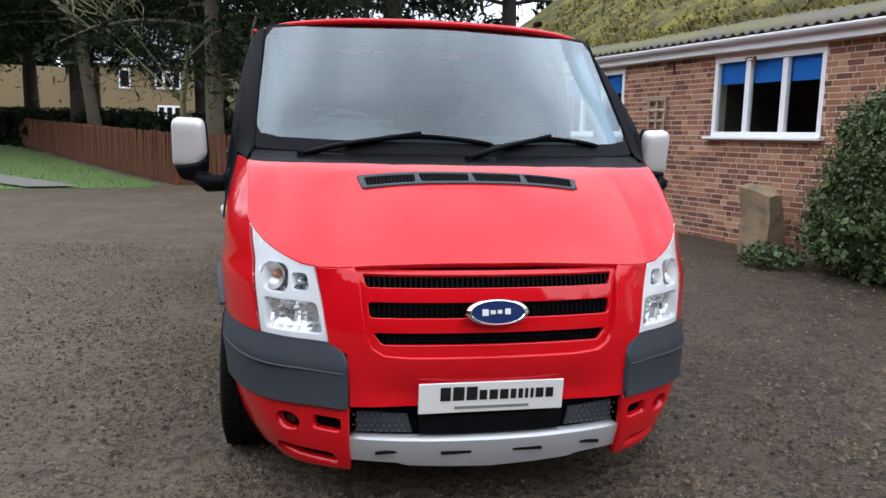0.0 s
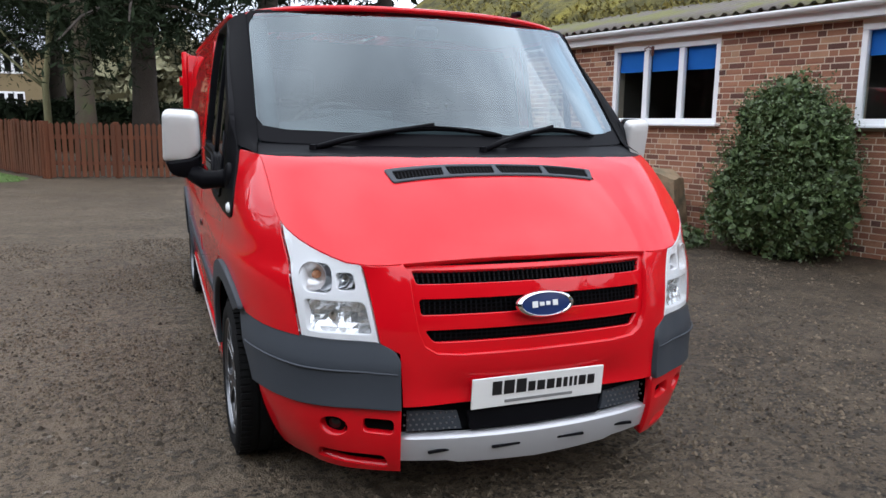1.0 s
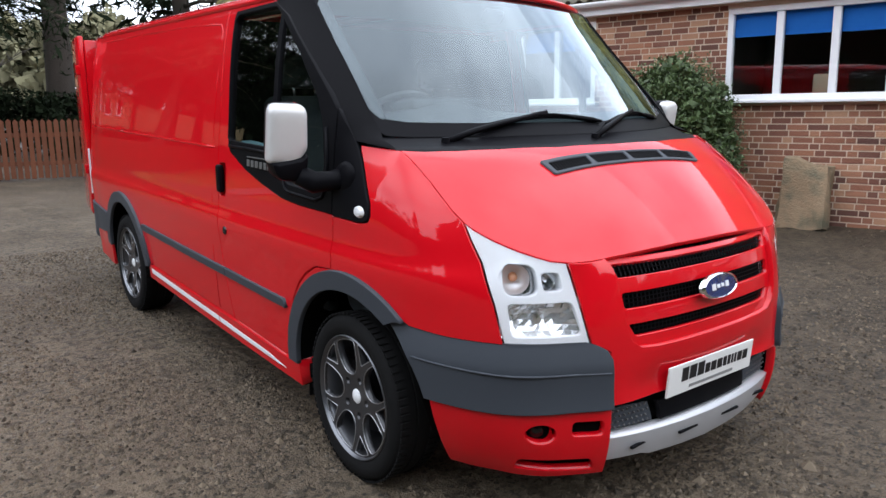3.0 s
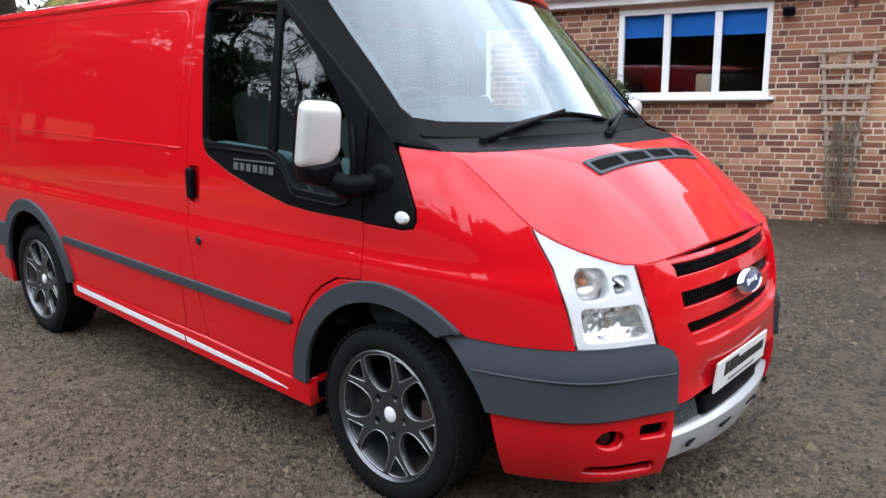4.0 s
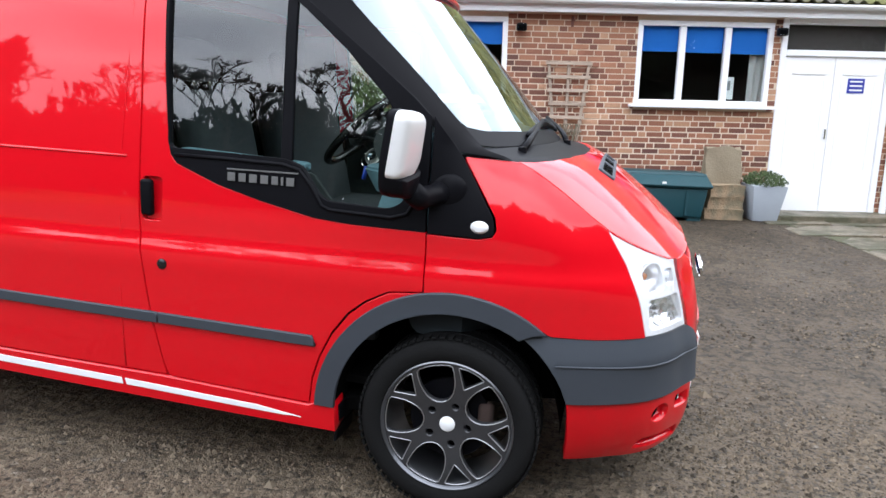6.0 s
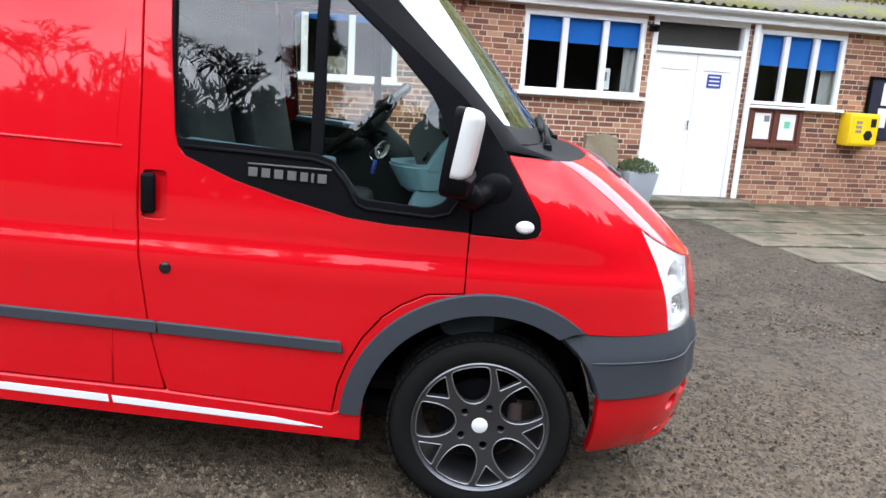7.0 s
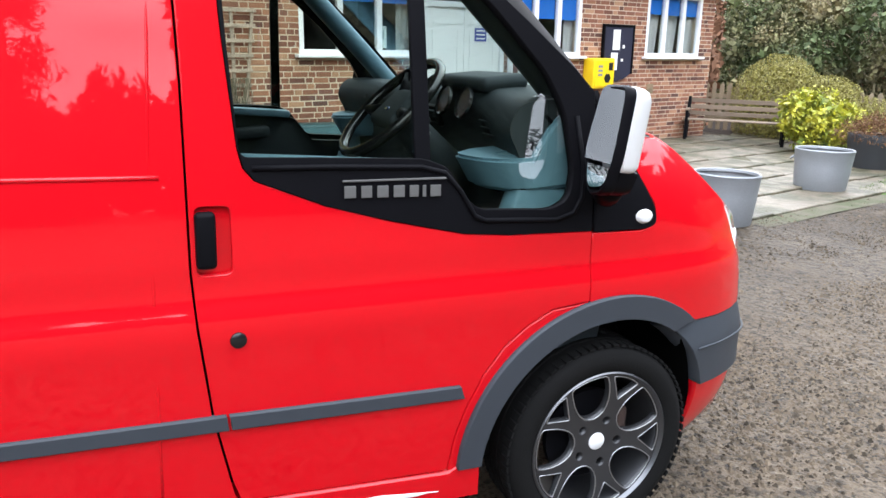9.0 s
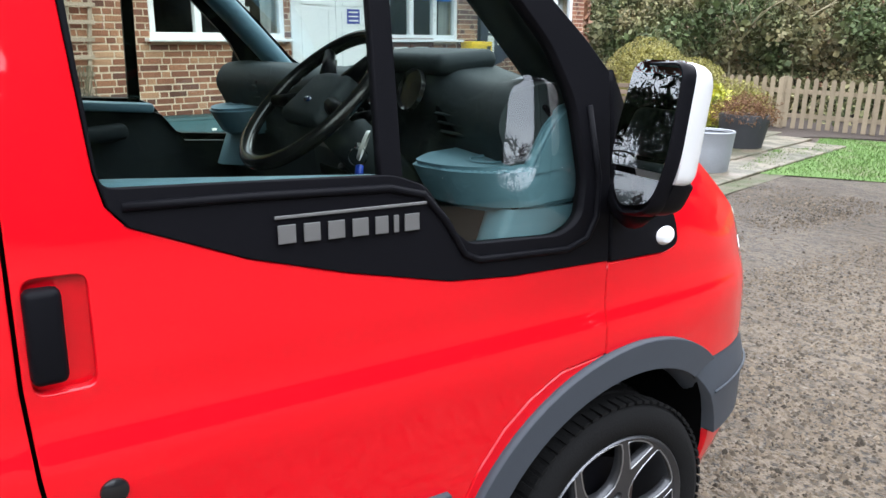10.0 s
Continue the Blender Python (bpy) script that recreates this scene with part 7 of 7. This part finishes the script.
# wood and bare trees on the far side of the yard, mirrored in paint and glass
hedge("yard_hedge", "dark hedge along the far side of the yard", [(-27, -14), (-29, 2), (-28, 12), (-28, 40)], 6.8, 1.8, 30000, .24, CONIFER, 85, .25)
for k, (x, y, h, c_, rad_) in enumerate(((-24.5, 14.6, 11.6, 2.6, .24), (-26, 10.4, 10.4, 3.0, .16), (-26.5, 12.2, 10.0, 3.0, .14), (-24, -8, 13, 3, .3), (-18, -22, 10, 3, .3), (-25, 30, 14.5, 3.0, .42), (-26, 18.5, 9.8, 3.0, .15), (-21.5, 31, 12.5, 3.0, .25))):
    bare_tree((x, y, 0), h, rad_, 140 + k, "large bare winter tree across the yard", 5, first=.36, spread=.72, clear=c_, thin=.026, kids=(3, 4))
yew((-20.0, 21.6, 0), 9.2, .3, 154, "broad dark conifer across the yard", (0, 0), .6, 3.6, 14000, .12, BARKDARK, True)
yew((-21.5, 5.0, 0), 11.0, .3, 151, "dark conifer across the yard", (0, 0), .6, 3.0, 12000, .12, BARKDARK, True)
hedge("yard_trees", "tall dark evergreen belt across the yard", [(14, -30), (0, -26), (-12, -20), (-19, -11), (-22.5, -5), (-23, 0.2)], 12.5, 2.6, 52000, .28, CONIFER, 86, .3, "trees")
yew((-8, -31, 0), 14, .4, 152, "dark conifer across the yard", (0, 0), .6, 4.5, 4200, .24, BARKDARK)
yew((4, -32, 0), 13, .4, 153, "dark conifer across the yard", (0, 0), .6, 4.5, 4200, .24, BARKDARK)

# ---- far house ----
fh = empty("far_house", "buff stone house with a slate roof beyond the trees", "house", pose(-13.6, 53.2, 0, 0, 0, 9.9))
part("wall", box_bm(7.6, 6, 4.6, 0, (3.6, 3, 2.3)), HOUSESTONE, fh)
b = bmesh.new()
vs = [b.verts.new(q) for q in ((-.5, -.4, 4.5), (7.7, -.4, 4.5), (7.7, 6.4, 4.5), (-.5, 6.4, 4.5), (-.5, 3, 7.4), (7.7, 3, 7.4))]
for q in ((0, 1, 5, 4), (2, 3, 4, 5), (0, 4, 3), (1, 2, 5), (0, 3, 2, 1)):
    b.faces.new([vs[i] for i in q])
part("roof", b, SLATE, fh, "grey slate roof")
part("wing_wall", box_bm(9, 6, 4.2, 0, (-5.2, 4.5, 2.1)), HOUSESTONE, fh)
for x0, w, h, z in ((1.35, .75, 1.35, 3.55), (4.15, 1.7, 1.25, 3.55), (4.2, 1.6, 1.2, 1.2)):
    wn_ = part("window", box_bm(w, .12, h, .01, (x0, -.02, z)), UPVC, fh, "white framed window")
    kx = 1 if w < 1 else 3
    for k in range(kx):
        part("pane", box_bm(w / kx - .2, .02, h - .25, 0, (x0 - w / 2 + w / kx * (k + .5), -.09, z)), GLOSSBLACK, wn_)

# ---- brown-roofed outbuilding and house beyond the shrubbery ----
BROWNTILE = mat("brown_roof_tile", (0.115, 0.075, 0.045), 0.9, 0, 0.5, 1.2, 0.5, 14, second=(0.12, 0.11, 0.05), spots=0.58, soft=0.14)
BRICKFAR = mat("distant_brick", (0.24, 0.11, 0.07), 0.9, 0, 0.4, 2.0, 0.3, 18)


def roofed(name, label, m, length, width, eave, ridge, hip):
    """A far building: brick walls, a tiled roof with its ridge along x and eaves that overhang."""
    o = empty(name, label, "house", m)
    part("wall", box_bm(length, width, eave, 0, (0, 0, eave / 2)), BRICKFAR, o)
    b = bmesh.new()
    hl_, hw = length / 2 + .3, width / 2 + .3
    q = [b.verts.new(p) for p in ((-hl_, -hw, eave - .1), (hl_, -hw, eave - .1), (hl_, hw, eave - .1), (-hl_, hw, eave - .1), (-hl_ + hip, 0, ridge), (hl_ - hip, 0, ridge))]
    for f_ in ((0, 1, 5, 4), (2, 3, 4, 5), (0, 4, 3), (1, 2, 5), (0, 3, 2, 1)):
        b.faces.new([q[i] for i in f_])
    bmesh.ops.recalc_face_normals(b, faces=b.faces)
    rf = part("roof", b, BROWNTILE, o, "brown tiled roof")
    tube_part("ridge_tiles", [(-hl_ + hip, 0, ridge), (hl_ - hip, 0, ridge)], .09, BROWNTILE, rf)
    return o


roofed("outbuilding", "low brown-roofed outbuilding behind the shrubbery", pose(13.2, -16.4, 0, 0, 0, 40), 7.0, 5.0, 1.7, 4.35, 2.4)
hb_ = roofed("neighbour_house", "brown-roofed brick house beyond the shrubbery", pose(9.5, -25.5, 0, 0, 0, 35), 11.0, 7.0, 3.6, 7.0, .3)
part("chimney", box_bm(.7, .7, 1.4, .02, (3.2, 0, 7.3)), BRICKFAR, hb_)

# ---- paving slabs ----
pv_ = empty("paving", "worn stone paving slabs before the door", "paving", None, "", "structure")
slab_meshes = []
for k in range(5):
    b = box_bm(.58, .58, .05, .008, (0, 0, 0), 1)
    for vert in b.verts:
        vert.co.z += .004 * noise.noise(vert.co * 3 + Vector((k, 0, 0)))
    m_ = bpy.data.meshes.new("slab")
    b.to_mesh(m_)
    b.free()
    m_.materials.append(SLAB)
    slab_meshes.append(m_)
r = random.Random(8)
count = 0
for j in range(8):
    v_ = .32 + .60 * j
    u = 1.3 + (v_ - .3) * .22 + r.uniform(-.1, .1)
    while u < 8.2 and v_ < 4.5 and count < 300:
        w = r.choice((.45, .6, .6, .75, .9))
        q = fac(u + w / 2, v_)
        put("slab", slab_meshes[r.randint(0, 4)], pv_, "", pose(q[0], q[1], q[2] - .006 + r.uniform(-.004, .004), r.uniform(-.5, .5), r.uniform(-.5, .5) - 2, -76.83 + r.uniform(-.5, .5)) @ Matrix.Diagonal(((w - .012) / .58, 1.012, 1, 1)))
        u += w
        count += 1
bed = [fac(1.35, .05), fac(8.2, .05), fac(8.2, 4.45), fac(2.25, 4.45)]
sheet("paving_joints", [(q[0], q[1]) for q in bed], .004, mat("joint_sand", (.10, .085, .058), .9, 0, .6, 6, .5, 60, second=(.05, .058, .022), spots=.5), "sandy mossy joints between the paving slabs", "paving", .4)

# ---- bricks ----
def brick_mesh(name, w, k):
    b = box_bm(w, .02, .0545, .004, (0, 0, 0), 1)
    for vert in b.verts:
        vert.co += noise.noise_vector(vert.co * 40 + Vector((k, 0, 0))) * .0016
    m_ = bpy.data.meshes.new(name)
    b.to_mesh(m_)
    b.free()
    m_.materials.append(BRICK)
    return m_


STR = [brick_mesh("brick", .190, k) for k in range(4)]
HDR = [brick_mesh("brick_header", .088, 9 + k) for k in range(3)]
r = random.Random(12)
holes_ = [(a, b2, SILL - .02, HEAD) for a, b2 in WINS] + [(DOOR[0], DOOR[1], -.4, HEAD + .06)]
jv, jf = [], []
n_parts = 0
CUBE_F = [(0, 1, 5, 4), (1, 3, 7, 5), (3, 2, 6, 7), (2, 0, 4, 6), (0, 2, 3, 1)]
for row in range(37):
    z = .045 + row * .0668
    u = -15.0 + (0.056 if row % 2 else 0) + r.uniform(-.02, .02)
    k = row
    while u < U1:
        w = .190 if k % 2 == 0 else .088
        if r.random() < .12:
            w = .190
        k += 1
        ranges = [(u, min(u + w, U1))]
        u += w + .0125
        for a, b2, z0, z1 in holes_:
            if z + .03 > z0 and z - .03 < z1:
                nxt = []
                for s, e in ranges:
                    if e <= a or s >= b2:
                        nxt.append((s, e))
                    else:
                        if s < a:
                            nxt.append((s, a))
                        if e > b2:
                            nxt.append((b2, e))
                ranges = nxt
        for s, e in ranges:
            if e - s < .02:
                continue
            c, off = (s + e) / 2, r.uniform(-.002, .002)
            full = e - s > .99 * w
            if full and n_parts < 300 and -1.75 < c < 1.4 and .55 < z < 2.45:
                put("brick", STR[r.randint(0, 3)] if w > .15 else HDR[r.randint(0, 2)], wall, "", pose(c, .004 + off, z, 0, r.uniform(-.4, .4), 0))
                n_parts += 1
            else:
                q = len(jv)
                for yy_ in (-.006 + off, .012):
                    for zz_ in (-.02725, .02725):
                        for xx_ in (s, e):
                            jv.append((xx_ + r.uniform(-.001, .001), yy_, z + zz_ + r.uniform(-.001, .001)))
                jf += [tuple(q + t for t in (0, 1, 3, 2)), tuple(q + t for t in (0, 4, 5, 1)), tuple(q + t for t in (1, 5, 7, 3)), tuple(q + t for t in (3, 7, 6, 2)), tuple(q + t for t in (2, 6, 4, 0))]
tagged(put("bricks", mesh("bricks", jv, jf, BRICKS), wall), kind="stuff")
